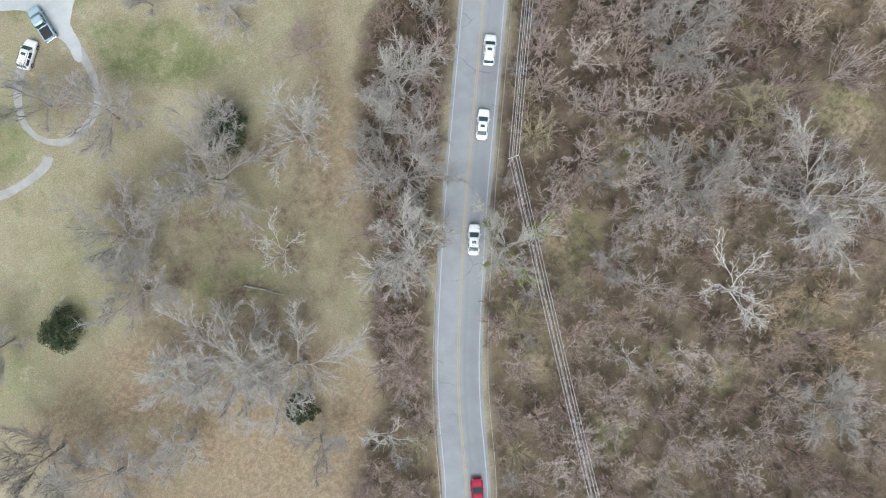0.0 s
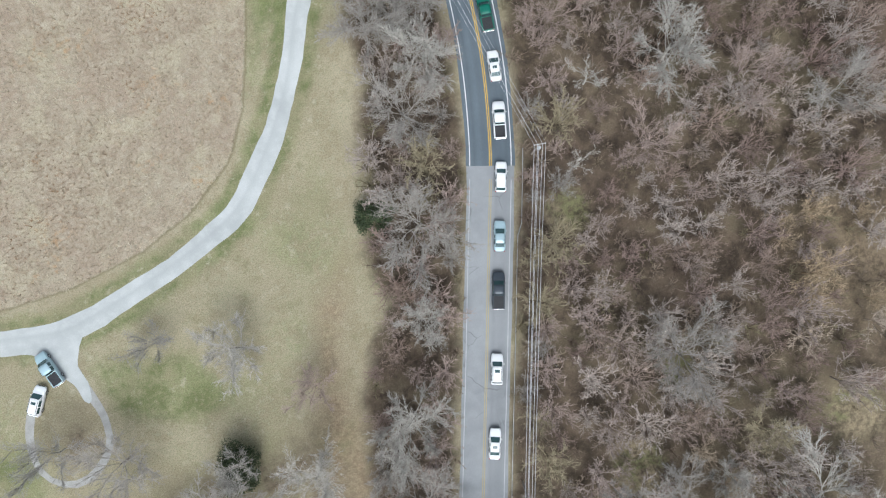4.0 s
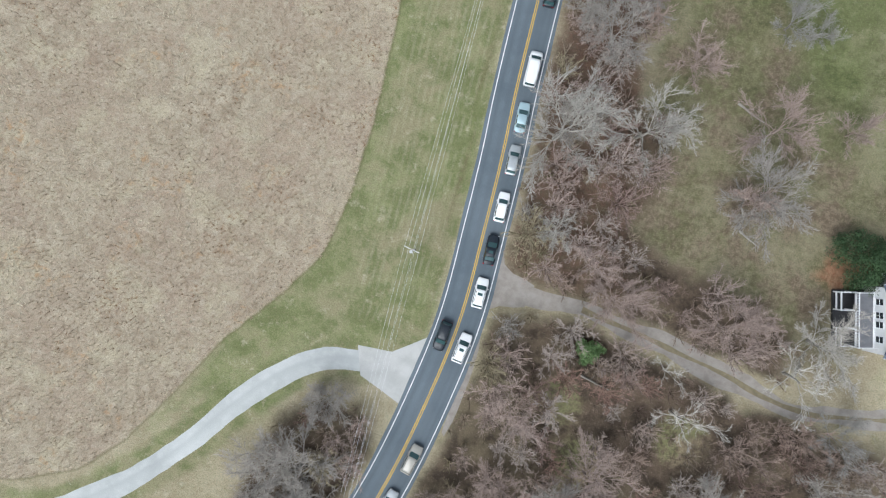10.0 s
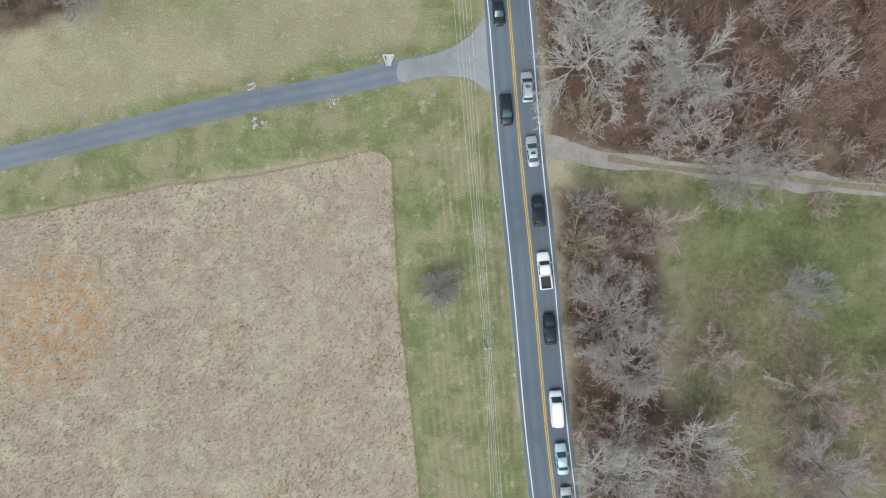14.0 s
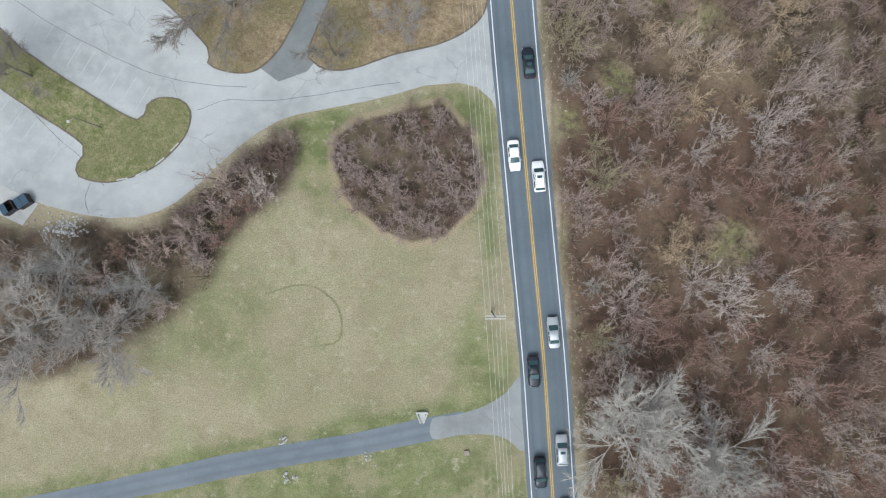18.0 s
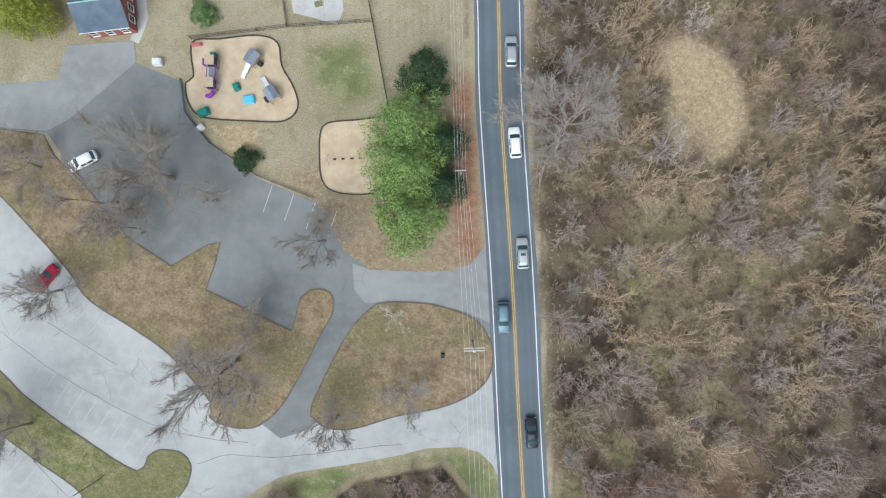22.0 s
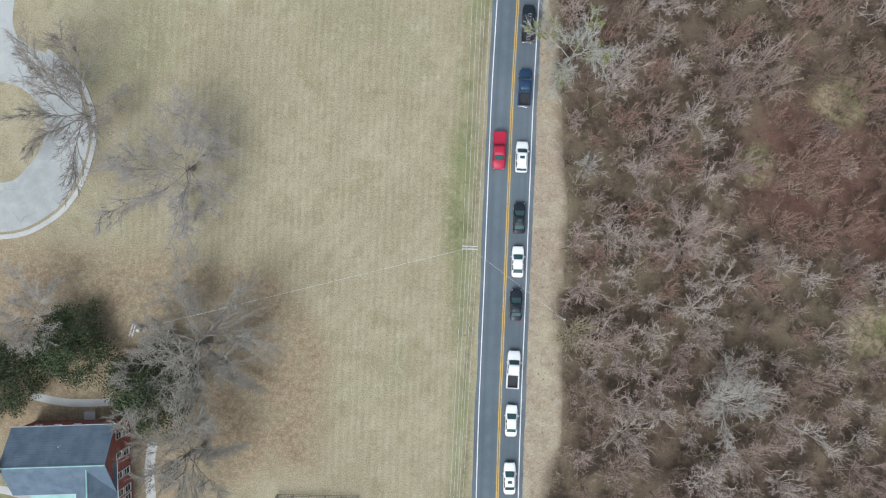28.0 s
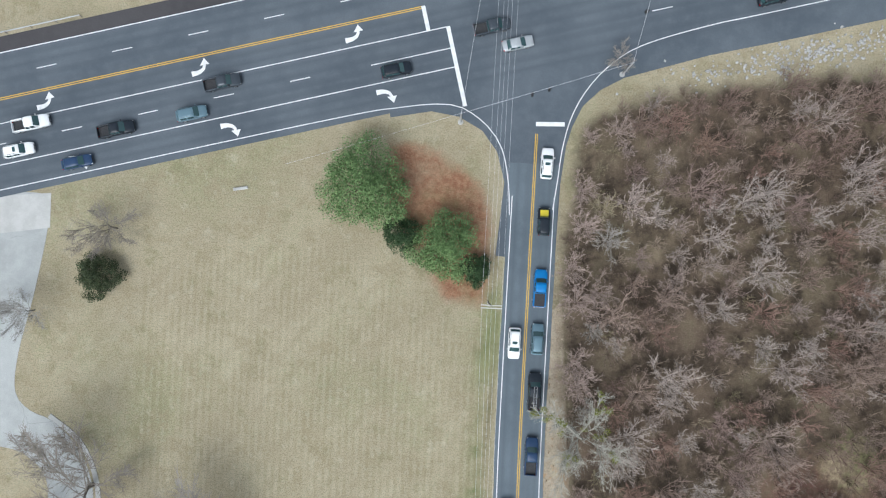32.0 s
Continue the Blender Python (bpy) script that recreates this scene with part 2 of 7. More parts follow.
    litter = n.mix(n.ramp(n.sums("ADD", n.sums("MULTIPLY", wide, 0.45), n.sums("MULTIPLY", patch, 0.55)), 0.47, 0.60, 0.0, 0.42), litter, (0.17, 0.15, 0.09))
    litter = n.mix(n.ramp(n.speckle(at, 0.07, 5), 0.57, 0.7, 0.0, 0.6), litter, (0.27, 0.21, 0.145))
    litter = n.mix(n.ramp(tuft, 0.52, 0.7, 0.0, 0.5), litter, (0.23, 0.172, 0.122))
    litter = n.mix(n.sums("MULTIPLY", zone("russet", 5.0), n.ramp(tuft, 0.38, 0.62, 0.15, 0.8)), litter, (0.15, 0.085, 0.062))
    litter = n.mix(n.sums("MULTIPLY", zone("gold", 7.0), n.ramp(tuft, 0.36, 0.62, 0.1, 0.6)), litter, (0.30, 0.23, 0.145))
    litter = n.mix(n.sums("MULTIPLY", zone("maroon", 4.0), n.ramp(tuft, 0.36, 0.62, 0.2, 0.75)), litter, (0.16, 0.072, 0.062))
    litter = n.mix(n.sums("MULTIPLY", n.attr("south"), n.ramp(tuft, 0.36, 0.64, 0.25, 0.65)), litter, (0.235, 0.187, 0.125))
    open_floor = n.mix(n.ramp(n.speckle(at, 0.15, 4), 0.44, 0.56), (0.33, 0.265, 0.17), (0.21, 0.205, 0.10))
    litter = n.mix(n.sums("MULTIPLY", zone("glade", 1.4), n.ramp(tuft, 0.4, 0.58, 0.2, 0.95)), litter, open_floor)
    earth = n.mix(n.ramp(tuft, 0.36, 0.64), (0.22, 0.095, 0.055), (0.33, 0.18, 0.11))
    leaves = n.mix(n.ramp(tuft, 0.4, 0.6), (0.21, 0.15, 0.098), (0.345, 0.262, 0.172))
    moss = n.mix(n.ramp(tuft, 0.36, 0.62), (0.058, 0.074, 0.025), (0.122, 0.135, 0.056))
    lawn = n.mix(n.sums("MULTIPLY", zone("moss", 3.0), n.ramp(n.speckle(at, 0.12, 5, 0.7), 0.36, 0.6, 0.95, 0.45)), lawn, moss)
    c = n.mix(n.sums("MULTIPLY", zone("leaves", 3.0), n.ramp(patch, 0.36, 0.6, 0.45, 0.9)), lawn, leaves)
    c = n.mix(n.sums("MULTIPLY", zone("ditch", 0.5, frayed), n.ramp(tuft, 0.36, 0.6, 0.25, 0.8)), c, (0.15, 0.125, 0.07))
    # brown leaf duff; under the southwest lawn trees it also paints in their shade
    duff_and_shade = n.mix(n.ramp(tuft, 0.38, 0.62), (0.12, 0.09, 0.064), (0.215, 0.165, 0.118))
    c = n.mix(n.sums("MULTIPLY", zone("duff_and_shade", 4.0), n.ramp(n.speckle(at, 0.16, 5, 0.7), 0.36, 0.58, 0.95, 0.3)), c, duff_and_shade)
    c = n.mix(n.ramp(n.sums("ADD", n.attr("meadow"), frayed), -0.55, -0.15, 0.0, 0.55), c, (0.13, 0.115, 0.06))
    c = n.mix(zone("meadow", 0.25, frayed), c, straw)
    c = n.mix(n.sums("MULTIPLY", zone("rust", 3.0), n.ramp(n.speckle(at, 0.7, 5, 0.72), 0.42, 0.64, 0.0, 0.85)), c, (0.42, 0.225, 0.085))
    c = n.mix(n.ramp(n.sums("ADD", n.sums("ADD", n.attr("woods"), ragged), n.sums("MULTIPLY", n.sums("SUBTRACT", n.speckle(at, 0.12, 4), 0.5), 6.0)), -1.6, 1.6), c, litter)
    c = n.mix(n.sums("MULTIPLY", zone("clearing", 1.6, n.sums("MULTIPLY", ragged, 2.0)), n.ramp(tuft, 0.34, 0.56, 0.45, 0.95)), c, n.mix(n.ramp(tuft, 0.38, 0.64), (0.36, 0.268, 0.155), (0.54, 0.425, 0.27)))
    rim = n.sums("ADD", n.attr("heart"), n.sums("MULTIPLY", ragged, 0.35))
    c = n.mix(n.ramp(rim, -1.5, -0.7, 0.0, 0.7), c, (0.38, 0.30, 0.20))
    c = n.mix(n.ramp(rim, -0.4, 0.3), c, litter)
    c = n.mix(n.sums("MULTIPLY", zone("earth", 1.2), n.ramp(patch, 0.3, 0.6, 0.5, 0.95)), c, earth)
    c = n.mix(n.ramp(blade, 0.36, 0.56, 0.48, 0.0), c, (0.085, 0.078, 0.045))
    c = n.mix(n.ramp(blade, 0.55, 0.72, 0.0, 0.3), c, (0.50, 0.46, 0.35))
    bump = n.sums("ADD", n.sums("MULTIPLY", tuft, 0.8), n.sums("MULTIPLY", blade, 0.4))
    return n.finish(c, 1.0, bump, 0.16, spec=0.05)


# ---- geometry helpers ----
def part(name, bm, material, parent=None, label="", smooth=False):
    me = bpy.data.meshes.new(name)
    bm.to_mesh(me)
    bm.free()
    me.materials.append(material)
    if smooth:
        me.shade_smooth()
    ob = new(name, me)
    if parent is not None:
        ob.parent = parent
    return tagged(ob, label)


def raw(name, verts, faces, material, parent=None, label="", smooth=False):
    me = bpy.data.meshes.new(name)
    me.from_pydata(verts, [], faces)
    me.materials.append(material)
    if smooth:
        me.shade_smooth()
    ob = new(name, me)
    if parent is not None:
        ob.parent = parent
    return tagged(ob, label)


def box(bm, x0, x1, y0, y1, z0, z1, bevel=0.0, m=None):
    r = bmesh.ops.create_cube(bm, size=1.0)
    t = Matrix.Translation(((x0 + x1) / 2, (y0 + y1) / 2, (z0 + z1) / 2)) @ Matrix.Diagonal((x1 - x0, y1 - y0, z1 - z0, 1))
    bmesh.ops.transform(bm, matrix=(m @ t) if m else t, verts=r["verts"])
    if bevel:
        es = list({e for v in r["verts"] for e in v.link_edges})
        bmesh.ops.bevel(bm, geom=es, offset=bevel, segments=2, affect="EDGES", profile=0.5)
    return bm


def rod(bm, a, b, r0, r1=None, sides=8):
    a, b = Vector(a), Vector(b)
    q = (b - a).to_track_quat("Z", "Y").to_matrix().to_4x4()
    bmesh.ops.create_cone(bm, cap_ends=True, segments=sides, radius1=r0, radius2=r0 if r1 is None else r1, depth=(b - a).length,
                          matrix=Matrix.Translation((a + b) / 2) @ q)
    return bm


def curve_through(points, step=1.5, closed=False):
    """A smooth line through a few points (Catmull-Rom), as an array."""
    p = np.array(points, float)
    p = np.vstack([p[-1], p, p[0], p[1]]) if closed else np.vstack([2 * p[0] - p[1], p, 2 * p[-1] - p[-2]])
    out = []
    for i in range(1, len(p) - 2):
        k = max(2, int(np.linalg.norm(p[i + 1] - p[i]) / step))
        for u in np.arange(k) / k:
            a, b, c, d = p[i - 1], p[i], p[i + 1], p[i + 2]
            out.append(0.5 * (2 * b + (c - a) * u + (2 * a - 5 * b + 4 * c - d) * u * u + (3 * b - a - 3 * c + d) * u ** 3))
    if not closed:
        out.append(p[-2])
    return np.array(out)


def across(line):
    d = np.gradient(line, axis=0)
    d /= np.linalg.norm(d, axis=1)[:, None]
    return np.stack([d[:, 1], -d[:, 0]], 1)


def ribbon(name, line, lo, hi, z, material, parent=None, tracks=(), skirt=0.12, rough_edge=0.0):
    """A strip along a line, from lo to hi metres to the right of it; tracks are the offsets of worn wheel paths."""
    n = across(line)
    offs = sorted({lo, hi, *np.linspace(lo, hi, max(2, int((hi - lo) / 0.45) + 1)).round(3)}) if tracks else [lo, hi]
    rng = np.random.RandomState(len(line))
    rows = []
    for o in offs:
        u = np.arange(len(line)) * 0.9
        wob = rough_edge * (np.sin(u * 0.31 + o) + np.sin(u * 0.83 + 2 * o) * 0.7 + rng.normal(0, 0.25, len(line))) if rough_edge and o in (lo, hi) else 0
        rows.append(line + n * (o + np.asarray(wob)[..., None] if rough_edge and o in (lo, hi) else o))
    cols = len(offs)
    verts = [(x, y, z) for i in range(len(line)) for x, y in (r[i] for r in rows)]
    faces = [(i * cols + j, i * cols + j + 1, (i + 1) * cols + j + 1, (i + 1) * cols + j) for i in range(len(line) - 1) for j in range(cols - 1)]
    if skirt:
        k = len(verts)
        verts += [(*rows[0][i], z - skirt) for i in range(len(line))] + [(*rows[-1][i], z - skirt) for i in range(len(line))]
        m = len(line)
        faces += [(k + i, i * cols, (i + 1) * cols, k + i + 1) for i in range(m - 1)]
        faces += [(i * cols + cols - 1, k + m + i, k + m + i + 1, (i + 1) * cols + cols - 1) for i in range(m - 1)]
    ob = raw(name, verts, faces, material, parent)
    wear = np.zeros(len(verts), np.float32)
    for i in range(len(line)):
        for j, o in enumerate(offs):
            wear[i * cols + j] = max([0.0] + [1 - abs(o - t) / 0.6 for t in tracks])
    ob.data.attributes.new("track", "FLOAT", "POINT").data.foreach_set("value", wear)
    return ob


def slab(name, outline, z0, z1, material, parent=None, label=""):
    """A flat piece with the given outline and real thickness."""
    bm = bmesh.new()
    vs = [bm.verts.new((x, y, z1)) for x, y in outline]
    f = bm.faces.new(vs)
    if f.normal.z == 0:
        f.normal_update()
    f.normal_update()
    if f.normal.z < 0:
        f.normal_flip()
    lows = {v: bm.verts.new((v.co.x, v.co.y, z0)) for v in vs}
    for a, b in zip(vs, vs[1:] + vs[:1]):
        bm.faces.new((a, lows[a], lows[b], b))
    bmesh.ops.triangulate(bm, faces=[f], ngon_method="EAR_CLIP")
    bmesh.ops.recalc_face_normals(bm, faces=bm.faces)
    return part(name, bm, material, parent, label)


def signed(poly, pts):
    """Distance to an outline, positive inside it."""
    a = np.array(poly, float)
    b = np.roll(a, -1, 0)
    best, inside = np.full(len(pts), 1e9), np.zeros(len(pts), bool)
    for p, q in zip(a, b):
        e, w = q - p, pts - p
        t = np.clip((w @ e) / (e @ e), 0, 1)
        best = np.minimum(best, np.hypot(*(w - t[:, None] * e).T))
        up = (p[1] > pts[:, 1]) != (q[1] > pts[:, 1])
        with np.errstate(divide="ignore", invalid="ignore"):
            inside ^= up & (pts[:, 0] < (q[0] - p[0]) * (pts[:, 1] - p[1]) / (q[1] - p[1]) + p[0])
    return np.where(inside, best, -best)

# ---- plan: the lines of the roads ----
ROAD = curve_through([(-44, -110), (-22, -60), (-16.5, -43), (-12.7, -32.6), (-9.4, -21.8), (-5.7, -12.3), (2.2, 4.8), (8.3, 17), (14.2, 28.5), (20, 40), (27.5, 54.8),
                      (30.8, 62.2), (34.5, 72.5), (37.6, 84.5), (39.6, 95), (41.2, 108.5), (41.6, 118), (41, 129.6), (40.2, 141.5), (39, 154), (37.4, 176.7),
                      (35.7, 197), (34.3, 218.9), (32.3, 241), (30, 267.4), (28.3, 288.9), (25.7, 316), (24.8, 332.3), (23, 354.4), (21.5, 375.5),
                      (20, 396), (19.2, 408), (18, 431), (17.2, 447), (16.7, 457)])
HO, HD, HN = np.array([-3.1, 473.0]), np.array([0.9504, 0.3110]), np.array([-0.3110, 0.9504])


def hw(s, o):
    """A place on the highway: s metres along, o metres to its north."""
    return tuple(HO + s * HD + o * HN)


def road_x(y):
    return float(np.interp(y, ROAD[:, 1], ROAD[:, 0]))


def beside(lo, hi, offs, step=8.0):
    """A line beside the road, between two values of y; offs gives its distance by y."""
    ys = np.arange(lo, hi + 0.1, step)
    return [(road_x(y) + float(np.interp(y, [o[0] for o in offs], [o[1] for o in offs])), y) for y in ys]


DRIVE = curve_through([(-110, 78), (-70, 70), (-52, 64.8), (-43.5, 62.2), (-34, 62.6), (-24.8, 63.8), (-15.5, 65.8), (-9.4, 68.2), (-1.5, 74.6), (5.8, 82.8), (11.4, 91.4),
                       (17.4, 98.9), (23.6, 103.4), (29.6, 105)])
LANE = curve_through([(-120, 182), (-46, 196.4), (-29, 200), (-11, 203.8), (7.4, 207), (15.3, 208.7), (22, 209.9)])
DIRT_1 = curve_through([(44, 120.9), (53, 122.8), (62.4, 122.7), (72, 121.6), (80.6, 120.3), (91.3, 118.3), (98.5, 118.2), (106, 120.1), (150, 128)])
DIRT_2 = curve_through([(39.6, 196.9), (46, 195.3), (51.3, 194.6), (60, 193.1), (67.3, 192.3), (77.2, 191.1), (91.7, 189.4), (150, 184)])

MEADOW = [(-125, 84), (-70, 74.5), (-51, 69.6), (-39, 67.9), (-27, 68.3), (-17, 70.6), (-8, 75.4), (-2.7, 82), (2.6, 92), (6.8, 101), (14, 111.6), (18, 119), (19.2, 128), (19.3, 141),
          (18, 156), (16.3, 172), (15.8, 185), (15.5, 195), (13.5, 196.7), (7, 195.3), (-6, 193), (-20, 191.6), (-38, 188), (-125, 172)]
EAST_SOUTH = beside(-110, 112, [(-110, 4.4), (40, 4.6), (112, 4.8)]) + [(47, 118.6), (58, 121.2), (72, 119.2), (88, 116.2), (100, 115.6), (300, 118), (300, -110)]
EAST_GAP = [(46, 124.2), (56, 124.2), (70, 123.6), (88, 121.6), (92, 121), (91, 129), (82, 132), (70, 134), (62, 137), (66, 148), (64, 154), (58, 157), (56, 164), (57, 172), (57, 184), (50, 189.5), (40.9, 190.5), (42, 170), (43.6, 150), (45.2, 130)]
EAST_NORTH = [(41, 197.6), (60, 193.8), (90, 190.4), (300, 180), (300, 520), (120, 484), (69, 470), (46, 466), (33.7, 463), (26, 459.5), (23.5, 456), (23, 445)] + beside(
    203, 440, [(203, 5), (320, 4.9), (338, 6), (352, 9.5), (362, 9.3), (372, 8.3), (386, 9), (407, 7.0), (430, 5.0), (440, 4.6)])[::-1]
WEST_STRIP = [(33.5, 97.5), (24, 98.5), (18.3, 90), (15.8, 77), (11.2, 68.4), (9, 58), (4.4, 53), (5.5, 44), (0, 40), (-6, 31), (-10, 18), (-12.4, 7), (-18.9, -7),
              (-19.6, -16), (-30, -28), (-40, -60)] + beside(-60, 92, [(-60, -5), (92, -4.8)])
THICKET = [(-4.4, 255.8), (-3, 252.3), (-7, 245.2), (-13, 239.9), (-17.5, 232.8), (-22, 227.5), (-27.3, 224), (-31.7, 220.4), (-40.6, 217.2), (-51.3, 215.4), (-120, 206), (-120, 236),
           (-53, 241), (-47, 239.5), (-38, 241), (-29, 240.5), (-22, 243), (-15, 249.4), (-9, 254.2)]
HEART = [(1.8, 254), (5.3, 256.6), (12.4, 258.3), (18.5, 259.6), (23.2, 254), (24.6, 248), (23.5, 243.6), (19.5, 239.6), (14.2, 238), (8.9, 240), (3.8, 244.6), (1.7, 249.7)]
CLEARING = [(48.8, 325.6), (54.9, 326.5), (60.3, 323.9), (62.8, 318.6), (62.9, 312.5), (60.7, 309.4), (57.0, 307.7), (53.1, 309.9), (52.2, 316.0), (51.7, 319.9)]
GLADES = [(16.5, -3.7, 4.5), (29, 5, 4.0), (23, -27, 3.5), (4.4, -19.6, 2.5), (63, -2, 4.5), (46.6, -29, 3), (30.4, -32, 3), (10.3, -35, 3.5), (36, 45, 3.5), (40.5, 16, 2.5), (46.9, 289.9, 3.6), (52.3, 284, 3.4), (50, 297.9, 4.6), (58.7, 332.2, 2.6),
          (50, 277, 3.6), (57.9, 272, 3.5), (65.9, 291.4, 3), (37.5, 256.4, 2.5), (45.8, 263, 3), (63.2, 237, 4), (57, 303, 4), (78, 375, 4), (70, 410, 4.5), (58, 398, 3), (66, 100, 4), (80, 108, 4), (72, 82, 3.5), (60, 108, 3.5)]
WOODS = [EAST_SOUTH, EAST_GAP, EAST_NORTH, WEST_STRIP, THICKET]
EARTH = [[(-5.5, 452), (2, 451), (9.5, 446), (11.5, 440), (11.2, 428), (5, 428.5), (-1.4, 438), (-6, 444)], beside(280, 324, [(280, -4.6), (324, -4.4)]) + [(18.5, 322), (19, 295), (21, 291.8)],
         [(97, 136), (101, 144), (94, 144), (92, 139)]]
DITCHES = [beside(112, 206, [(112, -5.0), (206, -5.0)]) + beside(112, 206, [(112, -6.0), (206, -5.9)])[::-1], beside(326, 440, [(326, -4.7), (440, -4.6)]) + beside(326, 440, [(326, -5.5), (440, -5.4)])[::-1]]
VERGES = [beside(108, 204, [(108, -4.0), (204, -4.0)]) + [(13.5, 199), (14, 185), (14.5, 172), (16, 156), (17, 141), (16.8, 128), (15, 119), (10.5, 111.6), (3, 101), (12, 101), (24, 107)], [(-60, 186), (13, 197), (13.4, 204), (-60, 191.5)],
          [(3, 250), (20, 262), (27, 258), (27.5, 236), (25, 236), (25.6, 254), (18, 261.5)], [(-6, 256), (4, 259), (1, 250), (1, 243), (-4, 247)]]
MAROON = [(66, 399, 11), (78, 392, 7), (30, 226, 4)]
GOLD = [(58, 312, 22), (62, 292, 18), (60, 268, 9), (54, 236, 4), (72, 20, 10), (46, -30, 8)]
LEAVES = [[(-62, -45), (-8, -40), (-22, -8), (-30, 4), (-56, 8), (-75, 0)], [(-20, 14), (-9, 6), (-6, 40), (2, 54), (-6, 48), (-16, 26)], 
          [(-58, 290), (-36, 306), (-14, 298), (2, 288), (-8, 262), (-20, 262)], [(-3, 264), (26, 264), (26, 286), (4, 286)], [(-8, 305), (22, 318), (24, 288), (0, 288)],
          [(-62, 345), (-30, 330), (-12, 343), (-4, 344), (-4, 362), (-14, 374), (-62, 374)], [(-30, 268), (20, 300), (5, 262)]]
GREENS = [beside(335, 431, [(335, -4.5), (431, -4.2)]) + beside(335, 431, [(335, -8.5), (360, -7), (385, -11), (431, -6)])[::-1],
          [(-58, 50), (-53.6, 49.4), (-57, 38.4), (-63.3, 37), (-75, 48)], [(-41, 13.8), (-28.6, 11.6), (-30.7, 3.9), (-42, 6.6)], [(-42.7, 57.4), (-25.9, 51.5), (-21.8, 40.3), (-30.8, 39.2), (-42.5, 45.9)], [(-14.8, 31.7), (-6.7, 30.3), (-11.7, 22.8), (-16.9, 24)],
          [(-2, 82), (6, 90), (12, 98), (20, 106), (28, 108), (36.5, 113), (37, 125), (33.5, 200), (21, 204), (20, 150), (18, 118), (6, 99)], [(14, 198), (31, 203), (30, 222), (22, 230), (18, 214), (-40, 202), (-40, 192)], [(62, 160), (92, 156), (92, 187), (60, 190)],
          [(-6, 250), (28, 264), (28, 234), (24, 226), (24, 240), (0, 240)], [(-50, 272), (-19, 262), (-30, 246), (-50, 260)], [(-12, 63), (0, 73), (12, 90), (20, 99), (4, 85), (-6, 74)],
          [(-5, 440), (8, 452), (12, 430), (9, 428)], [(-6, 325), (4, 326), (6, 317), (1, 314.5), (-4, 317)], [(-58, 336), (-45, 331), (-42, 325), (-56, 324)]]


def land():
    xs = np.concatenate([[-3000, -1200, -500, -250, -160], np.arange(-130, 171, 1.5), [200, 280, 500, 1200, 3000]])
    ys = np.concatenate([[-3000, -1200, -500, -250, -150], np.arange(-110, 561, 1.5), [600, 700, 900, 1500, 3500]])
    gx, gy = np.meshgrid(xs, ys)
    pts = np.stack([gx.ravel(), gy.ravel()], 1)
    w = len(xs)
    verts = np.column_stack([pts, np.zeros(len(pts))])
    idx = np.arange(len(pts)).reshape(len(ys), w)
    faces = np.stack([idx[:-1, :-1], idx[:-1, 1:], idx[1:, 1:], idx[1:, :-1]], -1).reshape(-1, 4)
    ob = raw("ground", verts.tolist(), faces.tolist(), ground_material())
    near = lambda polys: np.max([signed(p, pts) for p in polys], 0)  # noqa: E731
    # the first two duff outlines also carry the shade below the lawn trees
    zones = {"meadow": near([MEADOW, beside(206, 436, [(206, 3.8), (436, 3.8)]) + beside(206, 436, [(206, 5), (320, 5), (338, 6.5), (352, 10), (372, 9), (386, 9.5), (407, 7.4), (436, 5)])[::-1]]), "clearing": near([CLEARING, [(-22, 311.6), (-11, 311.6), (-13, 307), (-18, 307.6)]]), "ditch": near(DITCHES), "woods": np.minimum(near(WOODS), -signed(CLEARING, pts)), "heart": near([HEART]), "russet": near([[(42, 198), (95, 191), (95, 240), (70, 262), (34, 262), (38, 230)], [(43, 288), (54, 288), (54, 303), (43, 298)], [(45, 126), (66, 126), (58, 160), (56, 188), (42, 190)]]), "duff_and_shade": near([[(-52, 30), (-36, 33), (-14, 32), (-12, 6), (-28, -4), (-52, 6)], [(-53, 50), (-45, 50), (-45, 42), (-52, 41)], [(58, 126), (104, 122), (104, 150), (84, 166), (74, 178), (60, 176), (56, 160), (64, 152), (62, 137)]]), "moss": near([[(60, 136), (100, 124), (104, 150), (100, 188.6), (44, 195.6), (44, 191), (56, 184)]]), "earth": near(EARTH), "leaves": near(LEAVES), "rust": near([[(-46, 160), (-33, 162), (-28, 170), (-30, 178), (-39, 182), (-48, 174)]])}
    zones["glade"] = np.max([r - np.hypot(pts[:, 0] - x, pts[:, 1] - y) for x, y, r in GLADES], 0)
    for key, discs in (("gold", GOLD), ("maroon", MAROON)):
        zones[key] = np.max([r - np.hypot(pts[:, 0] - x, pts[:, 1] - y) for x, y, r in discs], 0)
    zones["south"] = np.clip((20 - pts[:, 1]) / 40, 0, 0.8)
    zones["offroad"] = pts[:, 0] - np.interp(pts[:, 1], ROAD[:, 1], ROAD[:, 0])
    zones["mown"] = np.clip(near([[(-44, 376), (-36, 366), (-14, 350), (-9, 342), (4, 342), (8, 326), (19, 324), (14, 425), (4, 426), (-12, 436), (-44, 430), (-56, 420), (-54, 406), (-42, 398)],
                                  [(24, 109), (37, 116), (33, 204), (22, 204), (20, 150)]]) / 3 + 0.3, 0, 1)
    zones["green"] = np.maximum(np.clip(near(GREENS) / 5 + 0.3, 0, 0.8), np.clip(near(VERGES) / 1.2 + 0.5, 0, 0.85))
    for ln, w in ((DRIVE, 1.75), (LANE, 1.75)):
        d = np.min([np.hypot(pts[:, 0] - x, pts[:, 1] - y) for x, y in ln], 0)
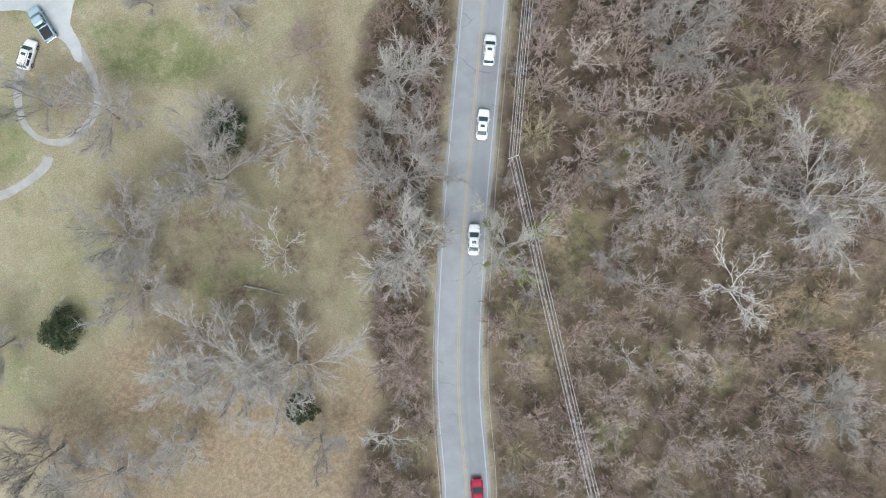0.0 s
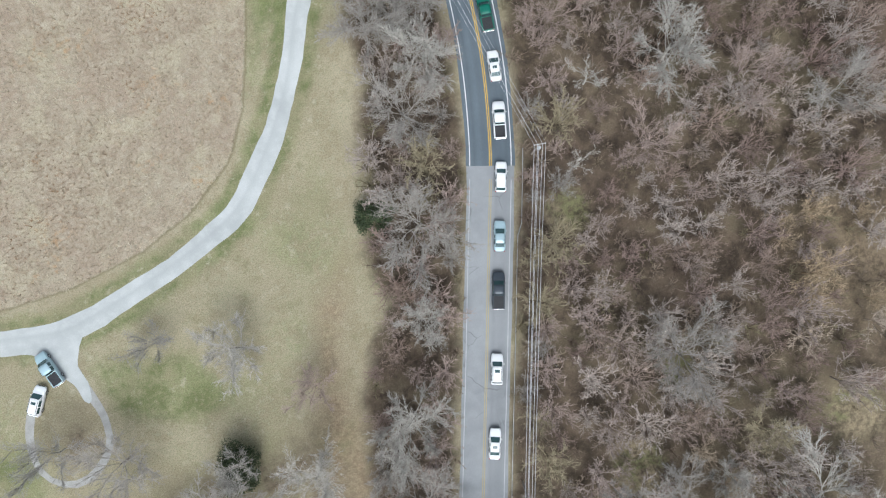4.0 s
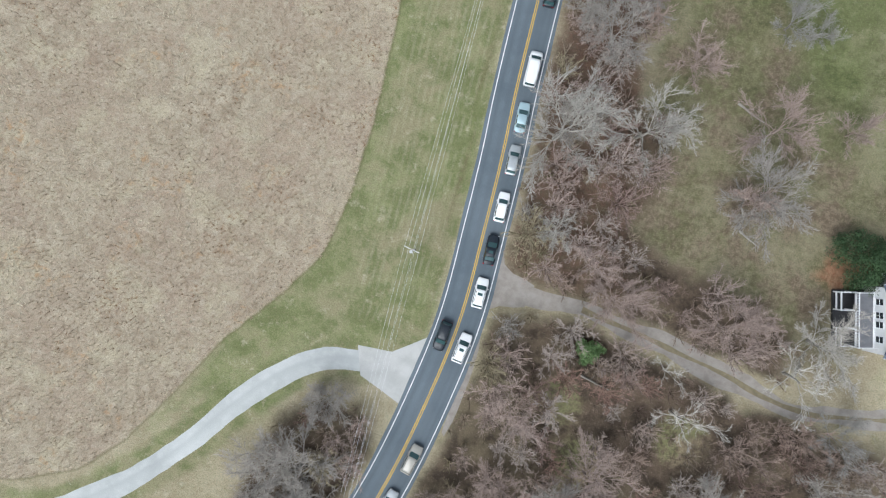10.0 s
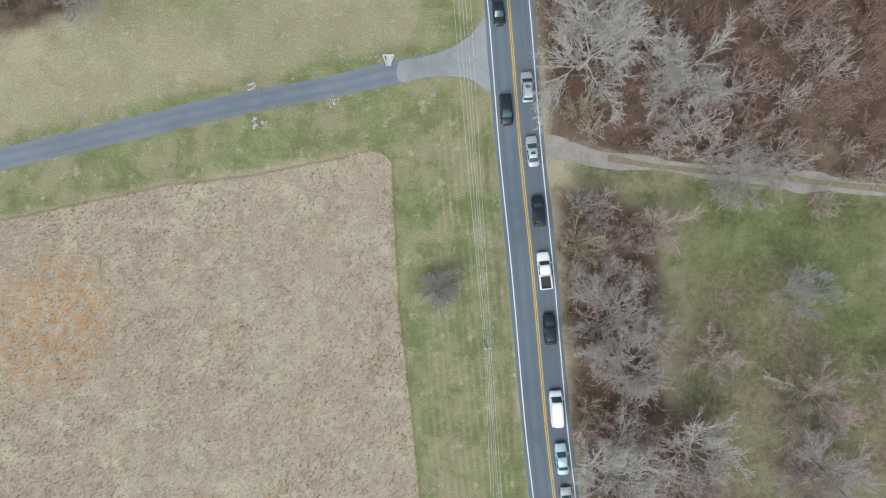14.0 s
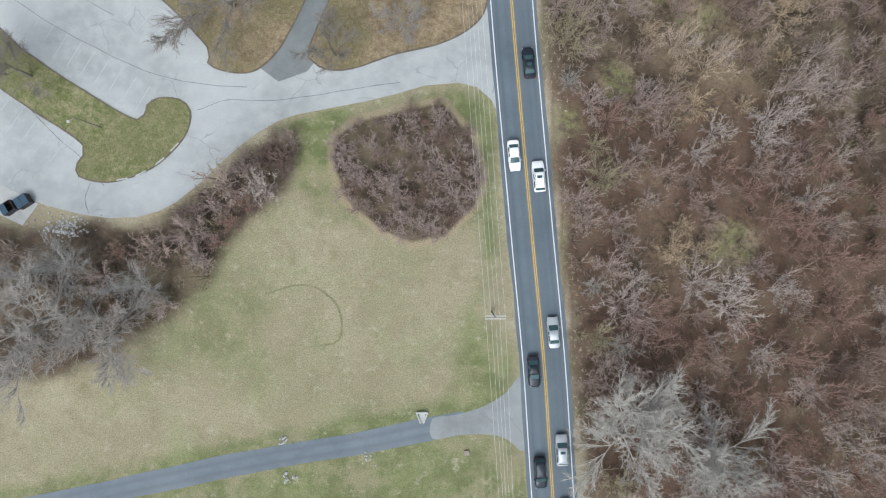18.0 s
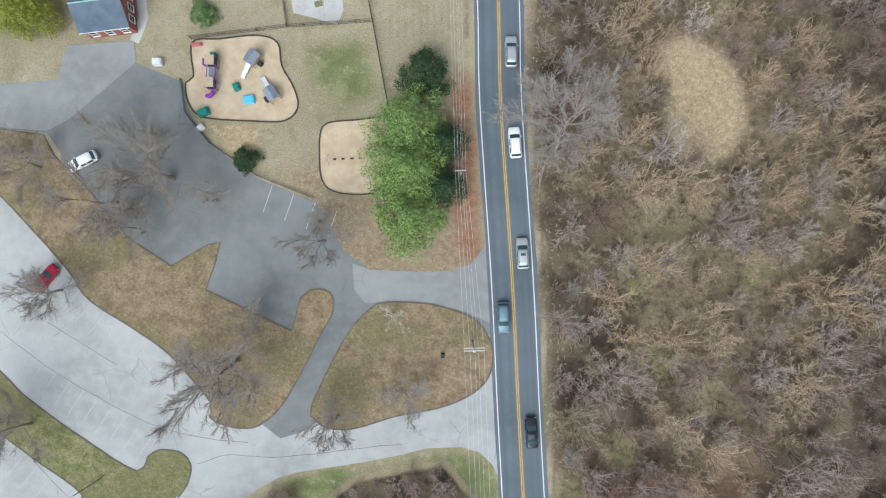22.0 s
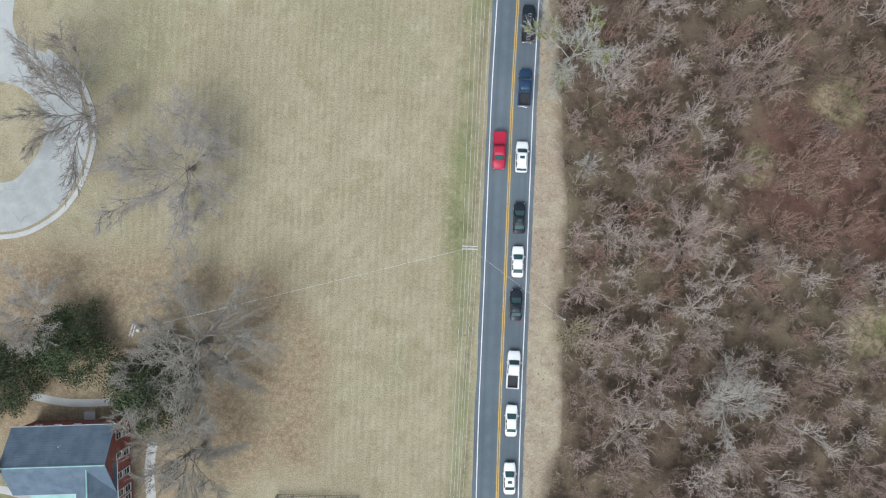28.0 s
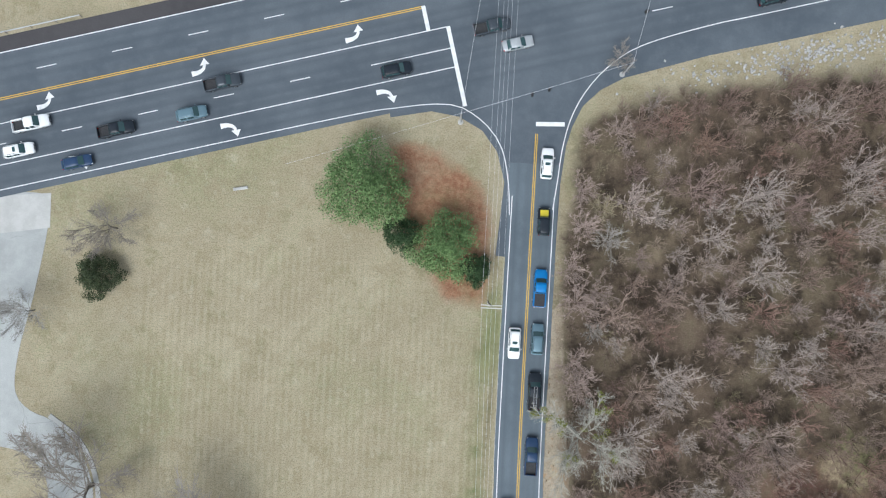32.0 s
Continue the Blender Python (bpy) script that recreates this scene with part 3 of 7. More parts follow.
        zones["green"] = np.maximum(zones["green"], np.clip(1.2 - np.abs(d - w - 0.7) / 1.6, 0, 0.75))
    mild = near([[(-75, -40), (-14, -12), (-8, 30), (2, 55), (20, 97), (-10, 64), (-75, 62)], [(-60, 186), (32, 200), (30, 262), (-5, 255), (-30, 226), (-60, 214)]])
    zones["green"] = np.maximum(zones["green"], 0.26 * np.clip(mild / 6 + 0.5, 0, 1))
    for key, v in zones.items():
        ob.data.attributes.new(key, "FLOAT", "POINT").data.foreach_set("value", np.clip(v, -60, 60).astype(np.float32))
    return tagged(ob, "dormant tan and green grass, straw meadow and brown leaf litter", "ground", kind="structure")


land()


# ---- roads and paved places ----
def cut(line, lo, hi):
    return line[(line[:, 1] >= lo) & (line[:, 1] <= hi)]


TRACKS = (-2.5, -0.9, 0.9, 1.7, 2.5)
old_road = ribbon("road_old", cut(ROAD, -110, 57.2), -3.75, 3.75, 0.04, M_OLD, tracks=(0.9, 1.7, 2.5), rough_edge=0.05)
tagged(old_road, "worn pale grey two-lane asphalt road", "road", kind="structure")
road = ribbon("road", np.vstack([cut(ROAD, 55.9, 452.3)]), -3.85, 3.85, 0.044, M_ROAD, tracks=TRACKS, rough_edge=0.06)
tagged(road, "dark two-lane asphalt road with double yellow line", "road", kind="structure")
for lo, hi, surface, white, yellow in ((-110, 56.5, old_road, M_FAINT, M_PALEYELLOW), (56.5, 446, road, M_WHITE, M_YELLOW)):
    seg = cut(ROAD, lo, hi)
    ribbon("edge_line", seg, -3.32, -3.18, 0.052, white, surface, skirt=0.004)
    ribbon("edge_line", seg, 3.16, 3.30, 0.052, white, surface, skirt=0.004)
    seg = cut(ROAD, lo, 456.8 if hi > 100 else hi)
    ribbon("centre_line", seg, -0.22, -0.09, 0.052, yellow, surface, skirt=0.004)
    ribbon("centre_line", seg, 0.06, 0.19, 0.052, yellow, surface, skirt=0.004)

# highway
s_line = np.array([hw(s, 0) for s in np.arange(-190, 200, 3.0)])
highway = ribbon("highway", s_line, -9.2, 15.0, 0.05, M_HIGHWAY, tracks=(-6.2, -4.6, -2.6, 1.2, 2.6, 4.6, 6.2, 8.0, 9.3, 11.2, 12.8))
tagged(highway, "wide grey asphalt highway with turning lanes", "road", kind="structure")
M_SHOULDER = asphalt("shoulder_asphalt", (0.05, 0.047, 0.05), (0.07, 0.066, 0.068))
ribbon("shoulder", s_line, -9.6, -7.2, 0.055, M_SHOULDER, highway)
junction = slab("junction", [(12.4, 436), (12.6, 447.5), (11.0, 452), (8.4, 455), (4.6, 456.8), (0.2, 457.2), (-6, 455.6), hw(-8, -11), hw(70, -11), hw(70, -16.9), (54.5, 474.1), (41.9, 470.2), (29.3, 465.4),
                             (25.9, 463.2), (23.4, 460.4), (22.1, 457), (21.5, 454), (21.2, 448), (21.6, 436)], -0.1, 0.038, M_HIGHWAY)
tagged(junction, "grey asphalt junction flaring into the highway", "road", kind="structure")


def hw_line(name, s0, s1, o, w, material, z=0.062):
    ln = np.array([hw(s, o) for s in np.linspace(s0, s1, max(2, int((s1 - s0) / 4)))])
    return ribbon(name, ln, -w / 2, w / 2, z, material, highway, skirt=0.004)


hw_line("edge_line", -190, 190, 7.1, 0.15, M_WHITE)
for o in (-0.13, 0.17):
    hw_line("centre_line", -190, 0.2, o, 0.13, M_YELLOW)
hw_line("lane_line", -190, 3.3, -3.75, 0.14, M_WHITE)
hw_line("lane_line", -190, 3.3, -10.1, 0.14, M_WHITE)
hw_line("lane_line", -9.4, 3.3, -7.1, 0.14, M_WHITE)
for s in np.arange(-59.0 - 12.15 * 8, 130, 12.15):
    hw_line("dash", s - 1.6, s + 1.6, 3.55, 0.13, M_WHITE)
for s in np.arange(-57.1 - 12.15 * 8, -15, 12.15):
    hw_line("dash", s - 1.6, s + 1.6, -6.9, 0.13, M_WHITE)
for s in np.arange(36.4, 160, 12.15):
    hw_line("dash", s - 1.6, s + 1.6, -8.1, 0.13, M_WHITE)


def stop_bar(a, b, w):
    ln = np.linspace(a, b, 3)
    ribbon("stop_line", ln, -w / 2, w / 2, 0.066, M_WHITE, highway, skirt=0.004)


stop_bar(hw(0.4, 0.2), hw(0.4, -3.7), 0.62)
stop_bar(hw(3.5, -3.7), hw(3.5, -16.4), 0.62)
stop_bar((16.5, 456.9), (20.9, 457.3), 0.66)
corner_l = curve_through([hw(-190, -13.9), hw(-52, -13.9), hw(-15.6, -14.0), (-5, 457.2), (1, 458.4), (5, 458.2), (9.1, 455.8), (11.7, 452.5), (13.2, 447.5), (13.9, 442.5)])
corner_r = curve_through([(20.45, 444), (20.75, 449), (20.9, 453), (21.7, 458), (23.5, 462.5), (26.6, 466.8), (31.4, 470.6), (41.5, 474.8), (54.1, 478.9), hw(120, -12.2)])
ribbon("edge_line", corner_l, -0.07, 0.07, 0.060, M_WHITE, highway, skirt=0.004)
ribbon("edge_line", corner_r, -0.07, 0.07, 0.060, M_WHITE, highway, skirt=0.004)


def turn_arrow(s, o, side):
    """A painted arrow along the lane that bends to one side (1 north, -1 south)."""
    arc = curve_through([(-1.5, -0.75 * side), (-0.4, -0.7 * side), (0.45, -0.3 * side), (0.75, 0.3 * side)], 0.25)
    n = across(arc)
    w = np.linspace(0.42, 0.2, len(arc))[:, None]
    left, right = arc - n * w, arc + n * w
    head = [(0.75 - 0.75, 0.25 * side), (0.85, 1.35 * side), (0.75 + 0.75, 0.3 * side)]
    verts = [(*hw(s + p[0], o + p[1]), 0.066) for p in [*left, *right, *head]]
    k = len(arc)
    faces = [(i, k + i, k + i + 1, i + 1) for i in range(k - 1)] + [(2 * k, 2 * k + 1, 2 * k + 2)]
    raw("turn_arrow", verts, faces, M_WHITE, highway)


for s in (-60.3, -35.5, -11.0):
    turn_arrow(s, -1.8, 1)
for s in (-57, -32.8, -8.0):
    turn_arrow(s, -12.2, -1)

# drives and tracks
drive = ribbon("drive", DRIVE, -1.75, 1.75, 0.02, M_GRAVEL, tracks=(-0.1,), rough_edge=0.16)
tagged(drive, "pale gravel drive curving round the meadow", "drive", kind="structure")
apron = slab("drive_apron", [(27.6, 107), (33, 107.6), (37.6, 111.4), (36.4, 100.2), (33.6, 101.2), (29.4, 102.6)], -0.1, 0.03, M_CONCRETE)
tagged(apron, "pale concrete apron of the drive", "drive", kind="structure")
fork = slab("fork", curve_through([(-56, 65), (-50, 64), (-41, 61.5), (-42, 59.2), (-43.6, 56.4), (-43.2, 53.5), (-44.0, 50.5), (-45.0, 51), (-45.4, 54), (-47.4, 57), (-49.3, 61), (-54, 63)], 1.0, True), -0.1, 0.016, M_GRAVEL)
tagged(fork, "pale gravel fork of the drive", "drive", kind="structure")
M_PATH = grainy("pale_gravel_path", (0.27, 0.26, 0.24), (0.40, 0.39, 0.37), 0.6, 9, 0.95, 0.03, kind="world")
loop = curve_through([(-44, 53), (-43.2, 47.5), (-44.6, 42.6), (-49.5, 39.6), (-53.6, 40.6), (-56, 44.2), (-55.2, 49.6), (-52, 55)])
tagged(ribbon("loop_track", loop, -0.62, 0.62, 0.012, M_PATH, rough_edge=0.12), "thin worn gravel loop in the grass", "track", kind="structure")
path_w = curve_through([(-54.5, 38.5), (-56, 37), (-60.5, 35.8), (-67, 36.4), (-90, 44)])
tagged(ribbon("path", path_w, -0.7, 0.7, 0.014, M_PATH, rough_edge=0.12), "worn earth path", "path", kind="structure")
lane = ribbon("lane", LANE, -1.75, 1.75, 0.026, M_LANE, tracks=(-0.8, 0.8), rough_edge=0.06)
tagged(lane, "narrow blue-grey asphalt lane", "lane", kind="structure")
mouth = slab("lane_mouth", curve_through([(17, 207.4), (21, 208), (25.5, 208.1), (28.5, 207.4), (31.2, 205.6), (31.4, 211), (30.8, 217.2), (28.4, 214.6), (25, 212.5), (20.5, 211.1), (17, 210.5)], 1.0, True), -0.1, 0.03, M_DRIVE)
tagged(mouth, "pale asphalt mouth of the lane", "lane", kind="structure")
for nm, ln, a, b in (("dirt_track", DIRT_1, 1.5, 22), ("dirt_track", DIRT_2, 1.3, 6)):
    tagged(ribbon(nm, ln, -a, a, 0.012, M_DIRT, rough_edge=0.4), "pale two-rut dirt track into the trees", "track", kind="structure")
M_RUTGRASS = grainy("rut_grass", (0.15, 0.125, 0.08), (0.24, 0.20, 0.125), 1.0, 8, 1.0, 0.05, kind="world")
verge_strip = ribbon("grass_strip", DIRT_1[10:], -0.36, 0.36, 0.018, M_RUTGRASS, rough_edge=0.16)
tagged(verge_strip, "brown grass between the ruts", "grass", kind="structure")
strip = DIRT_2[6:]
grass_strip = ribbon("grass_strip", strip, -0.4, 0.4, 0.018, M_RUTGRASS, rough_edge=0.15)
tagged(grass_strip, "brown grass between the ruts", "grass", kind="structure")
shoulder_e = slab("gravel_shoulder", curve_through([(45.3, 100), (45.9, 110), (45.4, 118.5), (50.5, 120.5), (51, 124.2), (45.6, 126), (44.6, 134), (43.9, 134), (44.6, 124), (44.9, 112), (44.2, 98)], 1.5, True), -0.1, 0.01, M_DIRT)
tagged(shoulder_e, "dusty gravel shoulder beside the road", "shoulder", kind="structure")

# parking places
lot = slab("car_park", [(-140, 262), (-110, 258), (-70, 250.5), (-51.6, 246.8), (-43.5, 243.7), (-38, 242.3), (-33.5, 241.7), (-29.2, 241.9), (-25.8, 242.8), (-22.9, 244.3), (-19, 247.5), (-15.9, 250.5), (-12.8, 253.2), (-9.7, 255.4),
                        (-7.2, 256.8), (-4.4, 257.8), (6.2, 259.8), (11, 260.9), (15.9, 262.3), (21.1, 262.7), (24, 262.0), (26.2, 260), (27.6, 257), (29, 257), (26.6, 285), (3, 287), (-3, 287),
                        (-20, 294), (-53, 300), (-75, 326), (-140, 330)], -0.1, 0.028, M_LOT)
tagged(lot, "pale worn asphalt car park with faded bays", "car park", kind="structure")
lot2 = slab("upper_car_park", [(26.0, 280), (24.8, 296.6), (23.9, 294), (21.8, 291), (19, 290), (15.7, 289.6), (6.1, 289.7), (2, 292.4), (-0.6, 297), (-2.7, 299.9), (-11.9, 303.4), (-16, 306), (-19.2, 308.8), (-22.7, 312.9), (-24.1, 318.1),
                               (-31.5, 320.9), (-31.9, 324.4), (-42.6, 323.4), (-43.8, 317.9), (-52.8, 317), (-110, 312), (-110, 304), (-52.4, 310), (-45.3, 309.6), (-42.9, 306.3),
                               (-37.6, 300), (-33.5, 295.6), (-31.9, 293.3), (-25, 289.0), (-17.2, 293.6), (-19.4, 285.4), (-5.7, 279.5), (-4.4, 285.0), (-4.0, 282), (-8, 270), (-10, 265.2), (-7, 263), (-2.5, 264.6), (5, 274), (10, 284)], -0.1, 0.036, M_LOT2)
tagged(lot2, "grey asphalt car park beside the school house", "car park", kind="structure")
slab("drive_surface", [(26.4, 281.4), (25.2, 296.4), (23.9, 294), (21.8, 291), (19, 290), (15.7, 289.6), (6.1, 289.7), (3.4, 290.6), (3.8, 286.5), (5.6, 284.4), (8.9, 285.0), (15.8, 284.9), (21.4, 283.6)], 0.0, 0.0405, M_DRIVE, lot2)
slab("drive_surface", [(-31.6, 321), (-32, 324.3), (-42.6, 323.3), (-43.8, 317.9), (-52.8, 316.9), (-109, 312), (-109, 304.2), (-52.4, 310.2), (-45.3, 309.8), (-41.5, 312)], 0.0, 0.0405, M_DRIVE, lot2)
M_TURF = turf("island_turf", (0.145, 0.165, 0.06), (0.30, 0.275, 0.155), (0.19, 0.185, 0.09))
M_TURFBROWN = turf("island_leafy_turf", (0.205, 0.15, 0.092), (0.35, 0.275, 0.175), (0.20, 0.18, 0.09))
M_KERB = grainy("dark_earth_edge", (0.10, 0.085, 0.065), (0.17, 0.14, 0.105), 1.0, 9, 0.95, 0.02, kind="world")


def island(outline, material, label, straight=()):
    line = curve_through(outline, 1.0, True) if not straight else np.vstack([curve_through(outline, 1.0)] + [np.array(straight, float)])
    ob = slab("grass_island", line, -0.1, 0.10, material)
    tagged(ob, label, "traffic island", kind="structure")
    ribbon("edge", np.vstack([line, line[:1]]), -0.12, 0.12, 0.13, M_KERB, ob, rough_edge=0.04, skirt=0.2)
    return ob


island([(-75, 294), (-51.8, 272.4), (-46.4, 267.5), (-37.4, 261.6), (-29.2, 257.1), (-27.6, 259.4), (-25.8, 260.5), (-22.6, 260.2), (-20.9, 258.4), (-21.3, 255.3), (-23.6, 252.2), (-27.8, 249), (-33.7, 247.4),
        (-38.4, 248.3), (-38.6, 250.4), (-37.7, 253.1), (-45.4, 258.4), (-52, 263), (-78, 281)], M_TURF, "green and tan grass island with a dark edge")
island([(-62, 309), (-42.5, 289.7), (-37.5, 283.5), (-25.8, 276.3), (-18.2, 268.4), (-18.2, 266), (-15.6, 264.7), (-11.3, 264.5), (-8, 266.9), (-5.3, 270.9), (-1.6, 278.5), (0.5, 282.6), (0.5, 285.3), (-0.8, 286.4), (-3, 286.3)], M_TURFBROWN, "brown leaf-strewn bank between the car parks",
       [(-4.5, 285.0), (-5.7, 279.7), (-19.4, 285.7), (-18.0, 290.5), (-17.4, 293.2), (-19.2, 292.8), (-21.6, 291.4), (-25, 289.3), (-31.9, 293.5), (-34.3, 296.2), (-39.1, 301.6), (-44, 306), (-45.8, 309.2), (-53, 310)])
island([(-2.2, 268.4), (-1.6, 266.2), (0.6, 264.9), (4.5, 265), (10.6, 267), (17.5, 268.6), (22, 270.6), (25.0, 273.6), (25.6, 277.6), (24.2, 281), (21.4, 283.2), (15.8, 284.6), (8.9, 284.7), (6.2, 283.4), (2.4, 278.6)], M_TURFBROWN, "brown grass island between the drives")
# faded parking bays
def bays(a, b, count, way, length, lot_part=None):
    for i in range(count):
        p = np.array(a) + (np.array(b) - np.array(a)) * i / (count - 1)
        q = p + np.array(way) * length
        ribbon("bay_line", np.linspace(p, q, 3), -0.045, 0.045, 0.04, M_FAINT, lot, skirt=0.004)


bays((-43.3, 288.8), (-22, 271.5), 11, (-0.62, -0.78), 4.6)
bays((-49, 271.3), (-29.6, 258.6), 10, (0.53, 0.85), 4.4)
bays((-52, 261.8), (-40.5, 254), 6, (-0.6, -0.8), 4.4)
for i in range(4):
    p = np.array((-9.5 + i * 3.4, 302.3 - i * 1.2))
    ribbon("bay_line", np.linspace(p, p + np.array((-1.3, -4.2)), 3), -0.05, 0.05, 0.048, M_FAINT, lot2, skirt=0.004)

# dark seams and cracks in the car park
M_SEAM = grainy("tar_seam", (0.09, 0.09, 0.09), (0.15, 0.15, 0.148), 1.0, 9, 0.9, 0.003, kind="world")
for line in ([(-60, 285), (-52, 278.5), (-44, 273), (-36, 268.5), (-27, 264.5), (-20, 262.8), (-12, 262.2)], [(-62, 292), (-50, 283.5), (-40, 277.5), (-33, 273.6)], [(-46.5, 259.2), (-42, 254.6), (-37.6, 250.6), (-34.5, 246.8)],
             [(-36.6, 247.2), (-37.4, 244.6), (-36.8, 242.6)], [(-19.8, 258.6), (-15, 260.2), (-8, 260.0), (2, 261.4), (12, 262.8)], [(26.4, 261), (27.0, 266), (26.2, 271)]):
    ribbon("seam", curve_through(line, 0.7), -0.035, 0.035, 0.036, M_SEAM, lot, rough_edge=0.05, skirt=0.004)

# the turning loop by the highway
turning = slab("turning_drive", curve_through([(-66, 437.5), (-58.2, 438), (-57.3, 434), (-58.3, 423), (-59.8, 413), (-59.6, 407), (-57, 404.4), (-53.4, 403.2), (-49.4, 400), (-46.6, 395.5), (-45.6, 390.4), (-47.2, 383),
                                               (-51, 378), (-58, 374.8), (-75, 374), (-75, 381.5), (-59, 382.4), (-55, 385.2), (-52.8, 389.5), (-53.3, 394), (-56, 396.9), (-60.8, 398.3), (-75, 398), (-75, 436)], 1.2, True), -0.1, 0.03, M_LOT)
tagged(turning, "pale asphalt drive with a round turning loop", "drive", kind="structure")
rim = curve_through([(-53.9, 403.9), (-48.9, 400.6), (-45.9, 395.8), (-44.9, 390.3), (-46.5, 382.6), (-50.6, 377.3), (-57.8, 374.1), (-75, 373.3)])
tagged(ribbon("kerb", rim, -0.45, 0.3, 0.10, M_CONCRETE, skirt=0.2), "pale concrete kerb round the loop", "kerb", kind="structure")
slab("apron", [(-57.4, 438.4), (-57.0, 433), (-66, 431), (-66, 437)], -0.1, 0.036, M_CONCRETE, turning)


# a dark green arc that a mower's wheel left in the lawn
M_ARC = turf("rank_green_grass", (0.20, 0.195, 0.10), (0.29, 0.27, 0.165), (0.235, 0.225, 0.12))
arc = ribbon("tyre_mark", curve_through([(-9.1, 229.9), (-3.3, 231.3), (1.1, 229.3), (3.0, 225.8), (2.4, 222.7), (0.2, 221.8)], 0.5), -0.16, 0.16, 0.006, M_ARC, rough_edge=0.08, skirt=0.02)
tagged(arc, "dark green arc of rank grass in the lawn", "grass", kind="structure")


# ---- trees ----
def bark(name, a, b, twig=False):
    n = Nodes(name)
    at = n.where("object")
    f = n.speckle(at, 2.2, 5)
    c = n.mix(n.ramp(f, 0.35, 0.65), a, b)
    c = n.mix(n.ramp(n.chance(), 0.0, 1.0, 0.0, 0.35), c, tuple(v * 0.72 for v in b))
    return n.finish(c, 0.95, f, 0.02, spec=0.1)


def toned(name, colors, shade=0.4):
    """For plants joined into one mesh: the attribute tone picks each plant's colour."""
    n = Nodes(name)
    tone = n.attr("tone")
    c = colors[0]
    for i, col in enumerate(colors[1:]):
        lo = (i + 0.5) / len(colors)
        c = n.mix(n.ramp(tone, lo, lo + 1.0 / len(colors)), c, col)
    f = n.speckle(n.where(), 3.0, 3)
    c = n.mix(n.ramp(f, 0.35, 0.7, 0.0, shade), c, tuple(v * 0.5 for v in colors[0]))
    return n.finish(c, 0.95, None, spec=0.1)


class Wood:
    """Collects branches: round tubes for the thick ones, thin blades for twigs."""

    def __init__(self):
        self.v, self.f = [], []

    def tube(self, pts, radii, sides=5):
        base = len(self.v)
        for i, (p, r) in enumerate(zip(pts, radii)):
            d = pts[min(i + 1, len(pts) - 1)] - pts[max(i - 1, 0)]
            d = d / (np.linalg.norm(d) + 1e-9)
            a = np.cross(d, (0.31, 0.87, 0.38))
            a /= np.linalg.norm(a) + 1e-9
            b = np.cross(d, a)
            for k in range(sides):
                t = 2 * math.pi * k / sides
                self.v.append(p + r * (math.cos(t) * a + math.sin(t) * b))
        for i in range(len(pts) - 1):
            for k in range(sides):
                a, b = base + i * sides + k, base + i * sides + (k + 1) % sides
                self.f.append((a, b, b + sides, a + sides))

    def blade(self, pts, w0, w1):
        base = len(self.v)
        n = len(pts)
        for i, p in enumerate(pts):
            d = pts[min(i + 1, n - 1)] - pts[max(i - 1, 0)]
            s = np.cross(d, (0, 0, 1.0))
            s = s / (np.linalg.norm(s) + 1e-9) * (w0 + (w1 - w0) * i / (n - 1))
            self.v += [p - s, p + s]
        self.f += [(base + 2 * i, base + 2 * i + 1, base + 2 * i + 3, base + 2 * i + 2) for i in range(n - 1)]

    def spike(self, p, q, w):
        base = len(self.v)
        s = np.cross(q - p, (0, 0, 1.0))
        s = s / (np.linalg.norm(s) + 1e-9) * w
        self.v += [p - s, p + s, q]
        self.f.append((base, base + 1, base + 2))


def wander(rng, p, d, length, n, bend, rise):
    out = [p]
    for _ in range(n):
        d = d + rng.normal(0, bend, 3) + np.array((0, 0, rise))
        d = d / np.linalg.norm(d)
        p = p + d * length / n
        out.append(p)
    return np.array(out), d


def aside(rng, d, amount):
    d = d / (np.linalg.norm(d) + 1e-9) + rng.normal(0, amount, 3)
    return d / np.linalg.norm(d)


